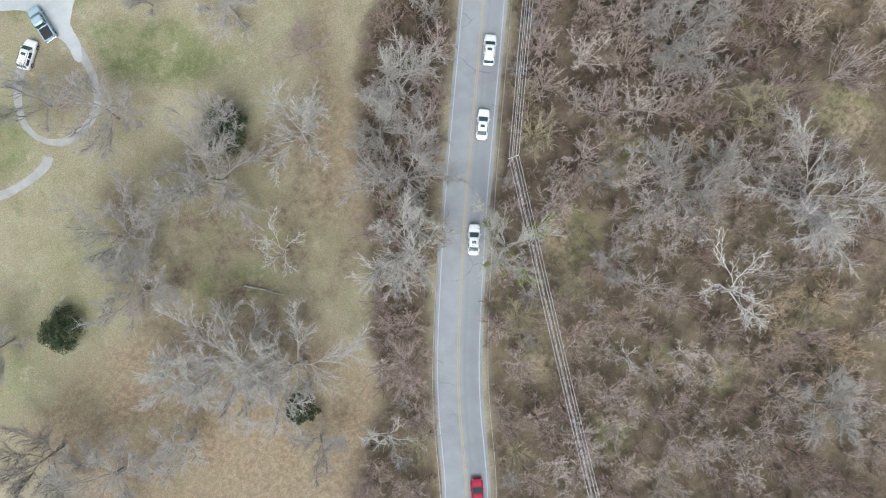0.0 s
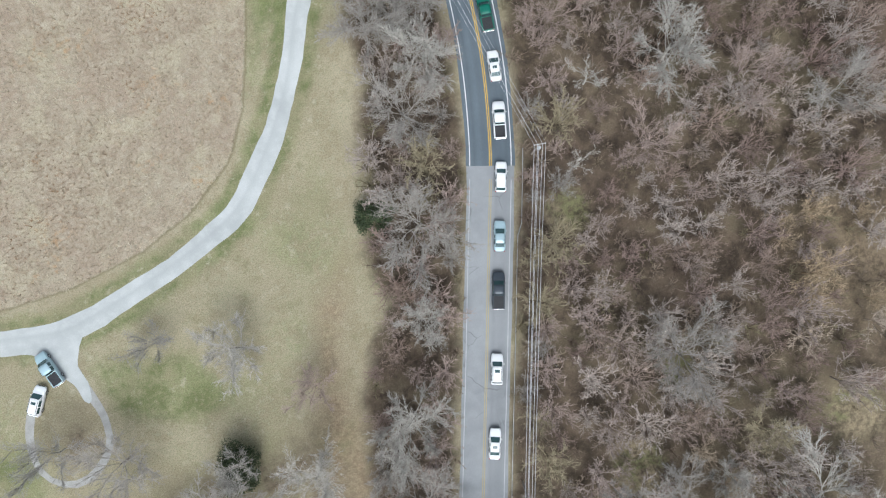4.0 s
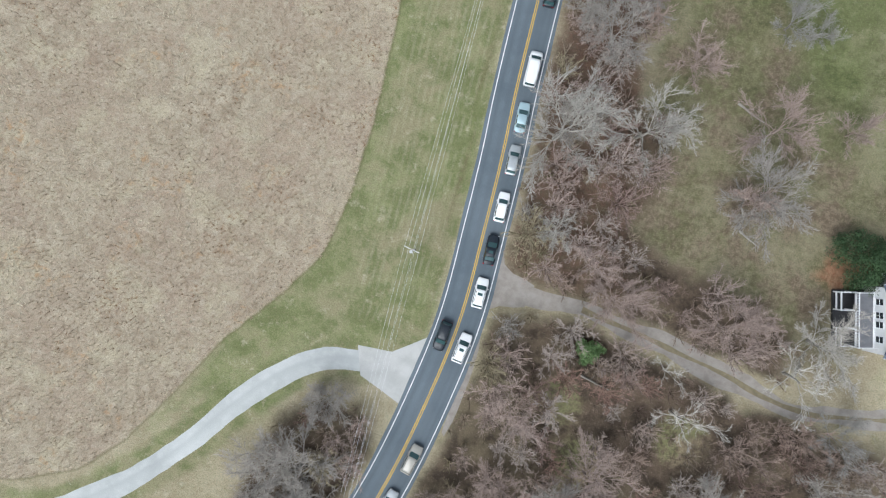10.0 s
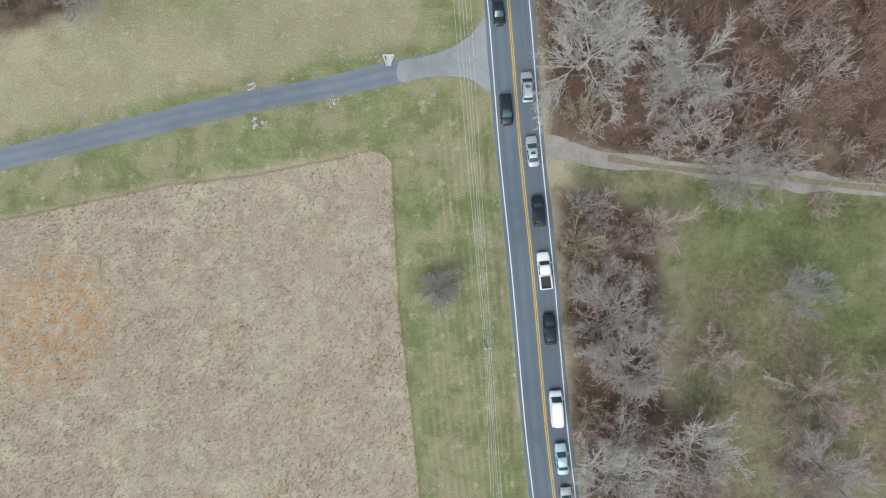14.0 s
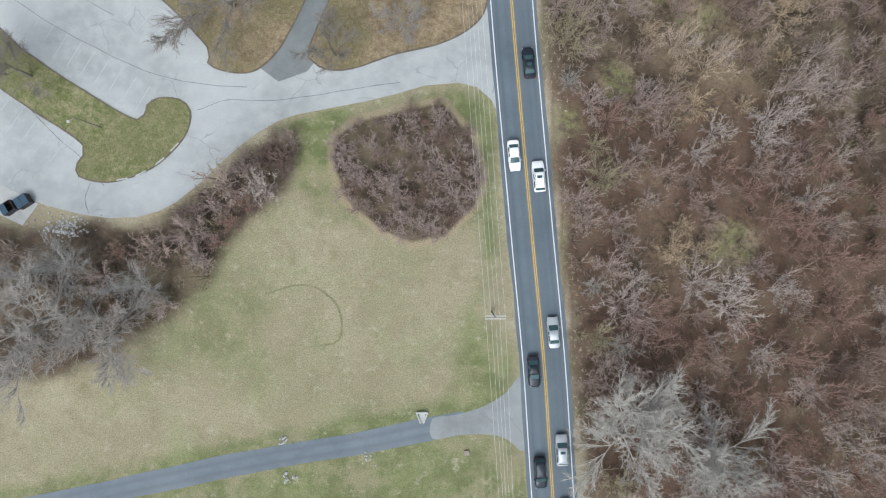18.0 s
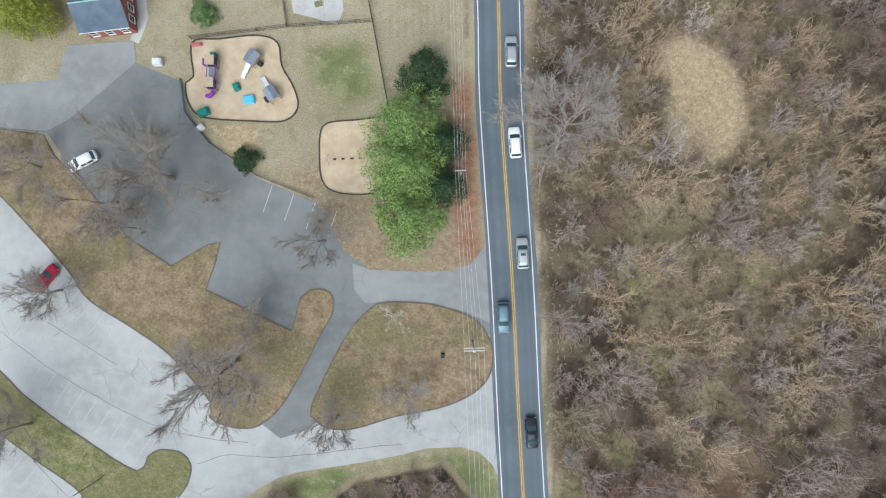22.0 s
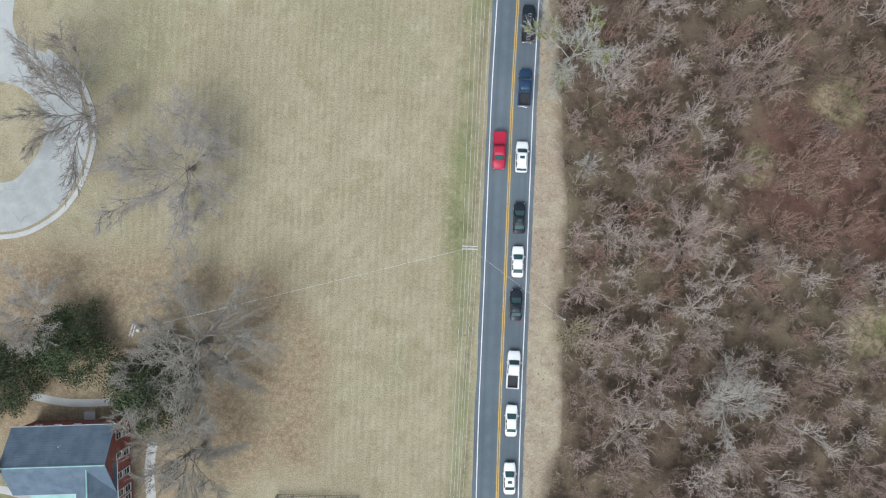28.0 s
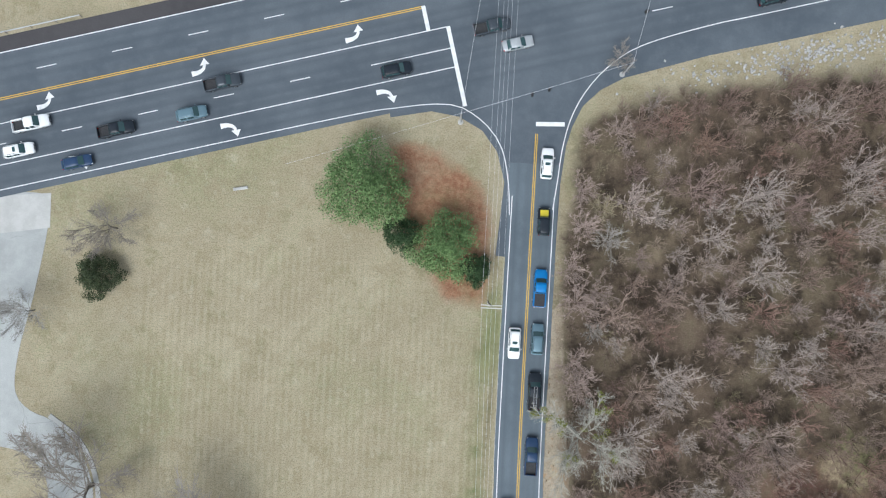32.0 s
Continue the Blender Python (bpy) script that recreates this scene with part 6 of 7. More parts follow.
def utility_pole(x, y, h, turn, arm=2.6, twin=False, can=False, label="weathered wooden utility pole with a crossarm"):
    pole = tagged(new("utility_pole"), label, "pole", "utility poles")
    pole.matrix_basis = pose(x, y, 0, 0, 0, turn)
    part("shaft", rod(bmesh.new(), (0, 0, -0.1), (0, 0, h), 0.17, 0.11, 12), M_POLE, pole)
    tops = []
    for k, off in enumerate((-0.2, 0.2) if twin else (0.0,)):
        beam = part("crossarm", box(bmesh.new(), -arm / 2, arm / 2, off - 0.06, off + 0.06, h - 0.45, h - 0.31, 0.01), M_ARM, pole, "pale wooden crossarm")
        for px in (-arm * 0.46, -arm * 0.2, arm * 0.2, arm * 0.46):
            part("insulator", rod(bmesh.new(), (px, off, h - 0.31), (px, off, h - 0.08), 0.055, 0.035, 8), M_CERAMIC, beam)
            if k == 0:
                tops.append(px)
    part("bracket", rod(bmesh.new(), (-0.5, 0, h - 0.4), (0, 0, h - 1.1), 0.025, None, 6), M_METAL, pole)
    part("bracket", rod(bmesh.new(), (0.5, 0, h - 0.4), (0, 0, h - 1.1), 0.025, None, 6), M_METAL, pole)
    if can:
        bm = rod(bmesh.new(), (0, -0.36, h - 2.2), (0, -0.36, h - 1.2), 0.24, None, 12)
        part("transformer", bm, M_METAL, pole, "grey drum transformer")
    mm = pose(x, y, 0, 0, 0, turn)
    return [mm @ Vector((px, 0, h - 0.08)) for px in tops] + [mm @ Vector((0.14, 0, h - 2.4))]


def cable(a, b, sag, r=0.016):
    pts = [Vector(a).lerp(Vector(b), i / 14) - Vector((0, 0, sag * 4 * (i / 14) * (1 - i / 14))) for i in range(15)]
    w = Wood()
    w.tube(np.array([tuple(p) for p in pts]), [r] * 15, 4)
    return tagged(raw("overhead_cable", w.v, w.f, M_CABLE), "thin grey overhead cable between poles", "cable", "overhead cables")


POLES = [(3.0, -46, 9.8, 8, 1.6, False, False), (11.6, 10.2, 9.8, 0, 1.6, False, False), (35.0, 55.6, 9.8, -15, 1.8, False, True), (31.6, 123.9, 9.6, -8, 2.4, False, True), (29.7, 166.8, 9.6, 8, 1.0, False, False), (26.2, 227.1, 9.6, 0, 3.0, True, False),
         (22.4, 279.2, 9.6, 3, 3.0, True, True), (19.7, 304.4, 9.6, 3, 1.6, False, False), (15.2, 380.5, 10.5, 5, 2.2, True, False), (12.0, 428.8, 9.8, 3, 3.0, True, False), (8.5, 500, 9.8, 3, 3.0, False, False)]
last = None
for pz in POLES:
    ends = utility_pole(*pz)
    if last:
        for a, b in zip(last, ends):
            cable(a, b, 0.5 + 0.008 * (Vector(a) - Vector(b)).length, 0.026 if pz[1] < 60 else 0.015)
    last = ends
utility_pole(-31.2, 363.4, 9.2, 80, 1.8, True, True, "utility pole with two transformers by the brick house")
cable((15.2, 380.5, 9.6), (-31.2, 363.4, 9.0), 0.8)
stub = tagged(new("guy_pole"), "grey stub pole with a guy wire beside the wood", "pole")
stub.location = (29.9, 371.8, 0)
part("shaft", rod(bmesh.new(), (0, 0, -0.1), (0, 0, 7.5), 0.15, 0.11, 10), M_ARM, stub)
part("cap", rod(bmesh.new(), (0, 0, 7.5), (0, 0, 7.75), 0.2, 0.12, 10), M_CERAMIC, stub, "pale cap")
cable((15.2, 380.5, 9.8), (29.9, 371.8, 7.3), 0.1, 0.012)
for x, y, h, tx, ty in ((4.9, 456.0, 6.5, 0, 0), (28.9, 465.9, 6.5, 0, 0)):
    sp = tagged(new("signal_pole"), "grey steel traffic signal pole at the junction", "pole", "signal poles")
    sp.location = (x, y, 0)
    part("shaft", rod(bmesh.new(), (0, 0, -0.1), (0, 0, h), 0.16, 0.11, 12), M_METAL, sp)
    part("base", rod(bmesh.new(), (0, 0, -0.05), (0, 0, 0.25), 0.45, 0.4, 12), M_CONCRETE, sp, "concrete base")
span_a, span_b = Vector((4.9, 456.0, 6.4)), Vector((28.9, 465.9, 6.4))
cable(span_a, span_b, 0.3, 0.02)
cable(span_b, (33, 490, 6.4), 0.3, 0.02)
cable(span_a, (-20, 446, 6.0), 0.3, 0.014)


def signal_head(x, y, z, turn):
    s = tagged(new("traffic_signal"), "black traffic signal hanging from a span wire", "traffic light", "traffic signals")
    s.matrix_basis = pose(x, y, z, 0, 0, turn)
    part("housing", box(bmesh.new(), -0.18, 0.18, -0.14, 0.14, -1.05, 0.0, 0.03), M_TRIM, s)
    part("hanger", rod(bmesh.new(), (0, 0, 0), (0, 0, 0.25), 0.02, None, 6), M_METAL, s)
    for k in range(3):
        part("visor", rod(bmesh.new(), (0, -0.14, -0.2 - 0.32 * k), (0, -0.36, -0.22 - 0.32 * k), 0.12, 0.13, 10), M_TRIM, s)


for u in (0.42, 0.52):
    p = span_a.lerp(span_b, u)
    signal_head(p.x, p.y, 6.4 - 1.2 * u * (1 - u) - 0.25, 0)
far_b, far_a = Vector((33, 490, 6.4)), Vector((7.4, 497, 6.4))
cable(span_a, far_a, 0.3, 0.02)
for a, b, u, tn in ((span_b, far_b, 0.33, 108), (span_b, far_b, 0.48, 108), (span_a, far_a, 0.5, 288)):
    p = a.lerp(b, u)
    signal_head(p.x, p.y, 6.4 - 1.2 * u * (1 - u) - 0.25, tn)


# ---- guard rails ----
def guard_rail(line, label, post_gap=2.0):
    rail = tagged(new("guard_rail"), label, "guard rail", "guard rails")
    n = across(line)
    prof = [(0.0, 0.45), (0.05, 0.5), (0.0, 0.57), (0.05, 0.66), (0.0, 0.74), (-0.03, 0.74), (0.02, 0.66), (-0.03, 0.57), (0.02, 0.5), (-0.03, 0.45)]
    rings = [[(*(p + q * o), z) for o, z in prof] for p, q in zip(line, n)]
    v, f = loft(rings)
    raw("beam", v, f, M_METAL, rail, "galvanised steel beam")
    acc = 0.0
    for i in range(1, len(line)):
        acc += float(np.linalg.norm(line[i] - line[i - 1]))
        if acc > post_gap:
            acc = 0.0
            x, y = line[i] + n[i] * 0.12
            part("post", box(bmesh.new(), x - 0.06, x + 0.06, y - 0.06, y + 0.06, -0.1, 0.72), M_POLE, rail)
    return rail


guard_rail(np.array([(road_x(y) + 4.6 + (0.9 if y > 45 else 0.3), y) for y in np.arange(-60, 58.5, 1.5)]), "galvanised guard rail along the old road")
guard_rail(np.array([(road_x(y) - 4.3, y) for y in np.arange(-60, 4, 1.5)]), "galvanised guard rail on the wooded side of the road")
guard_rail(np.array([hw(s, 10.0) for s in np.arange(-120, -51.5, 2.0)]), "galvanised guard rail beyond the highway")


# ---- houses ----
def brick_material(name, a, b):
    n = Nodes(name)
    at = n.where("object")
    br = n.t.nodes.new("ShaderNodeTexBrick")
    br.inputs["Scale"].default_value = 1.0
    br.inputs["Brick Width"].default_value, br.inputs["Row Height"].default_value, br.inputs["Mortar Size"].default_value = 0.22, 0.075, 0.01
    br.inputs["Color1"].default_value, br.inputs["Color2"].default_value, br.inputs["Mortar"].default_value = (*a, 1), (*b, 1), (0.30, 0.24, 0.21, 1)
    m = n.t.nodes.new("ShaderNodeMapping")
    m.inputs["Rotation"].default_value = (radians(90), 0, 0)
    n.link(at, m.inputs["Vector"])
    n.link(m.outputs[0], br.inputs["Vector"])
    c = n.mix(n.ramp(n.speckle(at, 0.7, 4), 0.4, 0.7, 0.0, 0.4), br.outputs["Color"], tuple(v * 0.7 for v in a))
    return n.finish(c, 0.9, br.outputs["Fac"], 0.004)


M_BRICK = brick_material("red_brick", (0.26, 0.055, 0.045), (0.33, 0.085, 0.065))
M_SHINGLE = grainy("blue_grey_shingle", (0.075, 0.105, 0.14), (0.125, 0.16, 0.20), 0.6, 9, 0.9, 0.01)
M_SHINGLE2 = grainy("dark_grey_shingle", (0.095, 0.12, 0.165), (0.14, 0.165, 0.21), 0.6, 9, 0.9, 0.01)
M_COPPER = grainy("turquoise_copper", (0.24, 0.43, 0.40), (0.36, 0.56, 0.52), 0.6, 9, 0.7, 0.004)
M_WHITEWOOD = grainy("white_painted_wood", (0.66, 0.67, 0.68), (0.80, 0.80, 0.80), 0.8, 12, 0.6, 0.004)
M_PANE = Nodes("window_pane").finish((0.02, 0.03, 0.035), 0.05, spec=0.6)
M_DECK = grainy("grey_deck_board", (0.12, 0.12, 0.13), (0.18, 0.18, 0.19), 1, 12, 0.85)


def gable_roof(parent, u0, u1, v0, v1, eave, ridge, along, roof_mat, over=0.35, cap=None):
    """Two thick roof slopes with a ridge along u or v, fascia boards and rows of shingle courses."""
    t = 0.16
    if along == "u":
        mid = (v0 + v1) / 2
        slopes = [((u0 - over, v0 - over), (u1 + over, v0 - over), (u1 + over, mid), (u0 - over, mid)), ((u1 + over, v1 + over), (u0 - over, v1 + over), (u0 - over, mid), (u1 + over, mid))]
    else:
        mid = (u0 + u1) / 2
        slopes = [((u1 + over, v0 - over), (u1 + over, v1 + over), (mid, v1 + over), (mid, v0 - over)), ((u0 - over, v1 + over), (u0 - over, v0 - over), (mid, v0 - over), (mid, v1 + over))]
    for a, b, c, d in slopes:
        courses = 16
        verts, faces = [], []
        lo, hi = (np.array((*a, eave)), np.array((*b, eave))), (np.array((*d, ridge)), np.array((*c, ridge)))
        for k in range(courses):
            p0, p1 = k / courses, (k + 1) / courses
            for q, lift in ((p0, 0.035), (p1, 0.0)):
                verts += [tuple(lo[0] + (hi[0] - lo[0]) * q + (0, 0, t + lift)), tuple(lo[1] + (hi[1] - lo[1]) * q + (0, 0, t + lift))]
        for k in range(courses):
            i = 4 * k
            faces.append((i, i + 1, i + 3, i + 2))
            if k:
                faces.append((i - 2, i - 1, i + 1, i))
        n = len(verts)
        verts += [tuple(lo[0]), tuple(lo[1]), tuple(hi[1]), tuple(hi[0])]
        faces += [(n + 3, n + 2, n + 1, n), (n, n + 1, 1, 0), (n + 1, n + 2, 4 * courses - 1, 1), (n + 3, n, 0, 4 * courses - 2)]
        raw("roof_slope", verts, faces, roof_mat, parent)
        dv = lo[1] - lo[0]
        w = Wood()
        w.tube(np.array([lo[0] + (0, 0, 0.08), lo[0] + dv * 0.5 + (0, 0, 0.08), lo[1] + (0, 0, 0.08)]), [0.09] * 3, 4)
        raw("gutter", w.v, w.f, M_WHITEWOOD, parent, "white gutter")
    if cap:
        ends = ((u0 - over, mid), (u1 + over, mid)) if along == "u" else ((mid, v0 - over), (mid, v1 + over))
        part("ridge_cap", rod(bmesh.new(), (*ends[0], ridge + 0.19), (*ends[1], ridge + 0.19), 0.10, None, 6), cap, parent, "turquoise metal ridge")


def gable_walls(parent, u0, u1, v0, v1, eave, ridge, along, mat):
    """Four walls with their two gables."""
    def wall(pts, name="wall"):
        c = Vector((np.mean([u0, u1]), np.mean([v0, v1]), 0))
        out = [Vector(p) for p in pts]
        inner = [Vector((p.x + (c.x - p.x) * 0.05, p.y + (c.y - p.y) * 0.05, p.z)) for p in out]
        n = len(out)
        faces = [tuple(range(n)), tuple(reversed(range(n, 2 * n)))] + [(i, n + i, n + (i + 1) % n, (i + 1) % n) for i in range(n)]
        raw(name, [tuple(p) for p in out + inner], faces, mat, parent)
    mu, mv = (u0 + u1) / 2, (v0 + v1) / 2
    if along == "u":
        wall([(u0, v0, -0.1), (u1, v0, -0.1), (u1, v0, eave), (u0, v0, eave)])
        wall([(u1, v1, -0.1), (u0, v1, -0.1), (u0, v1, eave), (u1, v1, eave)])
        wall([(u1, v0, -0.1), (u1, v1, -0.1), (u1, v1, eave), (u1, mv, ridge), (u1, v0, eave)])
        wall([(u0, v1, -0.1), (u0, v0, -0.1), (u0, v0, eave), (u0, mv, ridge), (u0, v1, eave)])
    else:
        wall([(u1, v0, -0.1), (u1, v1, -0.1), (u1, v1, eave), (u1, v0, eave)])
        wall([(u0, v1, -0.1), (u0, v0, -0.1), (u0, v0, eave), (u0, v1, eave)])
        wall([(u0, v0, -0.1), (u1, v0, -0.1), (u1, v0, eave), (mu, v0, ridge), (u0, v0, eave)])
        wall([(u1, v1, -0.1), (u0, v1, -0.1), (u0, v1, eave), (mu, v1, ridge), (u1, v1, eave)])


def window_at(parent, x, y, z, face, w=0.95, h=1.5):
    """A sash window: frame, sill and two panes; face is the wall's outward side: +x, -x, +y or -y."""
    turn = {"+x": 90, "-x": -90, "+y": 180, "-y": 0}[face]
    m = pose(x, y, z, 0, 0, turn)
    bm = bmesh.new()
    for x0, x1, z0, z1 in ((-w / 2 - 0.08, -w / 2, -0.08, h + 0.08), (w / 2, w / 2 + 0.08, -0.08, h + 0.08), (-w / 2, w / 2, h, h + 0.08), (-w / 2, w / 2, -0.08, 0.0), (-w / 2, w / 2, h / 2 - 0.03, h / 2 + 0.03)):
        box(bm, x0, x1, -0.07, 0.03, z0, z1, 0, m)
    win = part("window", bm, M_WHITEWOOD, parent, "white sash window")
    for z0, z1 in ((0.0, h / 2 - 0.03), (h / 2 + 0.03, h)):
        part("pane", box(bmesh.new(), -w / 2, w / 2, -0.035, -0.02, z0, z1, 0, m), M_PANE, win)
    part("sill", box(bmesh.new(), -w / 2 - 0.12, w / 2 + 0.12, -0.14, 0.0, -0.14, -0.08, 0, m), M_WHITEWOOD, win)


def brick_house():
    house = tagged(new("brick_house"), "red brick house with blue-grey shingle roofs and turquoise ridges", "house")
    house.matrix_basis = pose(-40.8, 342.6, 0, 0, 0, 8.5)
    gable_walls(house, -7.4, 7.4, -4.7, 4.7, 5.0, 8.2, "u", M_BRICK)
    gable_roof(house, -7.4, 7.4, -4.7, 4.7, 5.0, 8.2, "u", M_SHINGLE, cap=M_COPPER)
    gable_walls(house, 1.9, 7.5, -8.3, -4.4, 5.0, 7.6, "v", M_BRICK)
    gable_roof(house, 1.9, 7.5, -8.3, -0.8, 5.0, 7.6, "v", M_SHINGLE, 0.3, M_COPPER)
    gable_walls(house, 2.6, 6.2, -11.6, -8.2, 3.6, 5.2, "v", M_BRICK)
    gable_roof(house, 2.6, 6.2, -12.6, -8.2, 3.6, 5.2, "v", M_SHINGLE, 0.25, M_COPPER)
    gable_walls(house, -0.4, 6.8, -18.2, -11.4, 3.2, 5.6, "u", M_BRICK)
    gable_roof(house, -0.4, 6.8, -18.2, -11.4, 3.2, 5.6, "u", M_SHINGLE, 0.3, M_COPPER)
    # porch with a ribbed copper roof
    porch = raw("porch_roof", [(-6.2, -8.3, 3.1), (1.7, -8.3, 3.1), (1.7, -4.75, 3.9), (-6.2, -4.75, 3.9), (-6.2, -8.3, 2.95), (1.7, -8.3, 2.95), (1.7, -4.75, 3.75), (-6.2, -4.75, 3.75)],
                [(0, 1, 2, 3), (7, 6, 5, 4), (0, 4, 5, 1), (1, 5, 6, 2), (3, 2, 6, 7), (0, 3, 7, 4)], M_COPPER, house, "turquoise standing-seam metal roof")
    for k in range(19):
        u = -6.0 + k * 0.42
        part("seam", rod(bmesh.new(), (u, -8.28, 3.13), (u, -4.8, 3.92), 0.03, None, 4), M_COPPER, porch)
    part("porch_floor", box(bmesh.new(), -6.2, 1.7, -8.2, -4.75, -0.1, 0.3), M_CONCRETE, house, "pale concrete porch floor")
    for u in (-6.0, -3.5, -1.0, 1.4):
        part("porch_post", box(bmesh.new(), u - 0.1, u + 0.1, -8.15, -7.95, 0.3, 2.98, 0.02), M_WHITEWOOD, house, "white porch post")
    chimney = part("chimney", box(bmesh.new(), -8.5, -7.45, -0.75, 0.75, -0.1, 9.4, 0.03), M_BRICK, house)
    part("flue", rod(bmesh.new(), (-8.0, 0.3, 9.4), (-8.0, 0.3, 9.8), 0.18, None, 10), M_POLE, chimney)
    part("flue", rod(bmesh.new(), (-8.0, -0.3, 9.4), (-8.0, -0.3, 9.8), 0.18, None, 10), M_POLE, chimney)
    part("vent_pipe", rod(bmesh.new(), (0.6, 2.6, 6.4), (0.6, 2.6, 7.6), 0.07, None, 8), M_WHITEWOOD, house, "white vent pipe")
    low = raw("side_porch_roof", [(-9.4, -4.4, 2.9), (-7.45, -4.4, 3.5), (-7.45, -0.9, 3.5), (-9.4, -0.9, 2.9), (-9.4, -4.4, 2.75), (-7.45, -4.4, 3.3), (-7.45, -0.9, 3.3), (-9.4, -0.9, 2.75)],
              [(0, 1, 2, 3), (7, 6, 5, 4), (0, 4, 5, 1), (1, 5, 6, 2), (3, 2, 6, 7), (0, 3, 7, 4)], grainy("red_metal_roof", (0.30, 0.03, 0.04), (0.38, 0.05, 0.06), 0.6, 9, 0.5), house, "red metal side roof")
    for v in (-4.2, -1.1):
        part("side_post", box(bmesh.new(), -9.3, -9.15, v - 0.07, v + 0.07, -0.1, 2.8), M_WHITEWOOD, house)
    for v in (-3.0, 0.0, 3.0):
        window_at(house, 7.42, v, 0.9, "+x")
        window_at(house, 7.42, v, 3.1, "+x", 0.9, 1.3)
    for v in (-7.0, -5.6):
        window_at(house, 7.52, v, 0.9, "+x")
        window_at(house, 7.52, v, 3.1, "+x", 0.9, 1.3)
    for v in (-16.6, -14.8, -13.0):
        window_at(house, 6.82, v, 1.0, "+x")
    for u in (3.6, 5.8):
        window_at(house, u, -8.32, 3.4, "-y", 0.8, 1.2)
    for u in (0.8, 3.2, 5.6):
        window_at(house, u, -18.22, 1.0, "-y")
    for u in (-5, -2, 1):
        window_at(house, u, 4.72, 3.2, "+y", 0.9, 1.4)
    part("rear_step", box(bmesh.new(), 0.5, 2.2, 4.75, 6.0, -0.1, 0.5), M_CONCRETE, house)
    # white fire stair beside the link
    bm = bmesh.new()
    for k in range(4):
        box(bm, 6.4, 7.6, -11.2 + 0.7 * k, -10.9 + 0.7 * k, 2.2 - 0.5 * k, 2.3 - 0.5 * k)
    for u in (6.4, 7.55):
        box(bm, u, u + 0.08, -11.2, -8.7, -0.1, 2.9)
    part("outside_stair", bm, M_WHITEWOOD, house, "white outside stair")


brick_house()


def white_house():
    house = tagged(new("white_house"), "white timber house with grey roof and railed porches", "house")
    house.matrix_basis = pose(106.3, 136.5, 0, 0, 0, 17)
    gable_walls(house, -5.6, 8.0, -5.0, 5.0, 5.6, 8.4, "u", M_WHITEWOOD)
    gable_roof(house, -5.6, 8.0, -5.0, 5.0, 5.6, 8.4, "u", M_SHINGLE2, 0.4)
    part("balcony_floor", box(bmesh.new(), -8.6, -5.62, -4.2, 4.2, 2.9, 3.1), M_DECK, house, "grey balcony floor")
    # near-black floor: the dark interior of the porch openings is put into its colour
    part("porch_floor", box(bmesh.new(), -10.4, -5.62, -4.4, 4.4, -0.1, 0.45), M_TRIM, house, "porch floor with the shade of the porch interior in its colour")
    for v in (-4.1, -1.4, 1.4, 4.1):
        part("column", box(bmesh.new(), -8.65, -8.4, v - 0.12, v + 0.12, 0.45, 4.15, 0.02), M_WHITEWOOD, house, "white column")
        part("porch_column", box(bmesh.new(), -10.4, -10.2, v - 0.1, v + 0.1, 0.45, 2.6, 0.02), M_WHITEWOOD, house, "white column")
        part("porch_beam", box(bmesh.new(), -10.4, -8.6, v - 0.09, v + 0.09, 2.5, 2.68), M_WHITEWOOD, house, "white beam")
    for z in (3.25, 4.0):
        part("rail", box(bmesh.new(), -8.6, -8.45, -4.1, 4.1, z, z + 0.1), M_WHITEWOOD, house, "white balcony rail")
    for k in range(33):
        v = -4.0 + k * 0.25
        part("baluster", box(bmesh.new(), -8.56, -8.49, v - 0.035, v + 0.035, 3.3, 4.0), M_WHITEWOOD, house)
    for z in (2.6, 1.3):
        for v0, v1 in ((-4.2, -1.3), (1.3, 4.2)):
            part("porch_rail", box(bmesh.new(), -10.44, -10.26, v0, v1, z - 0.1, z + 0.1), M_WHITEWOOD, house, "white porch rail")
    for u in (-5.8, -8.5):
        part("deck_edge", box(bmesh.new(), u - 0.1, u + 0.1, -4.25, 4.25, 3.1, 3.2), M_WHITEWOOD, house, "white deck edge")
    for v in (-4.1, 4.1):
        part("side_rail", box(bmesh.new(), -8.6, -5.62, v - 0.05, v + 0.05, 3.95, 4.06), M_WHITEWOOD, house)
    for v in (-2.8, -0.6, 0.8, 2.8):
        window_at(house, -5.62, v, 3.4, "-x", 0.9, 1.7)
        window_at(house, -5.62, v, 0.7, "-x", 0.9, 1.7)
    part("wing_roof", box(bmesh.new(), -3.0, 4.0, 5.0, 8.0, 3.0, 3.2, 0.03), M_SHINGLE2, house)
    part("wing", box(bmesh.new(), -2.8, 3.8, 5.02, 7.8, -0.1, 3.0), M_WHITEWOOD, house)


white_house()

# ---- play yard ----
sand = slab("play_area", curve_through([(-22.8, 324.3), (-18.5, 325), (-12.6, 325.7), (-9.4, 324.6), (-8.6, 321), (-6.6, 317.6), (-5.9, 314.6), (-7.9, 312.5), (-12.8, 312.3), (-20.6, 312.7), (-23, 314.8), (-23.6, 318), (-22.4, 319)], 0.8, True), -0.1, 0.05, M_SAND)
tagged(sand, "tan wood-chip play area with a dark border", "play area", kind="structure")
sand2 = slab("swing_area", curve_through([(-1.2, 312.3), (3, 312.9), (8, 313.2), (8.8, 309.8), (8, 305), (6.6, 301.8), (1, 301.5), (-1.7, 303.3), (-2.3, 308), (-2.2, 310.8)], 0.8, True), -0.1, 0.05, M_SAND)
tagged(sand2, "tan wood-chip area below the swings", "play area", kind="structure")
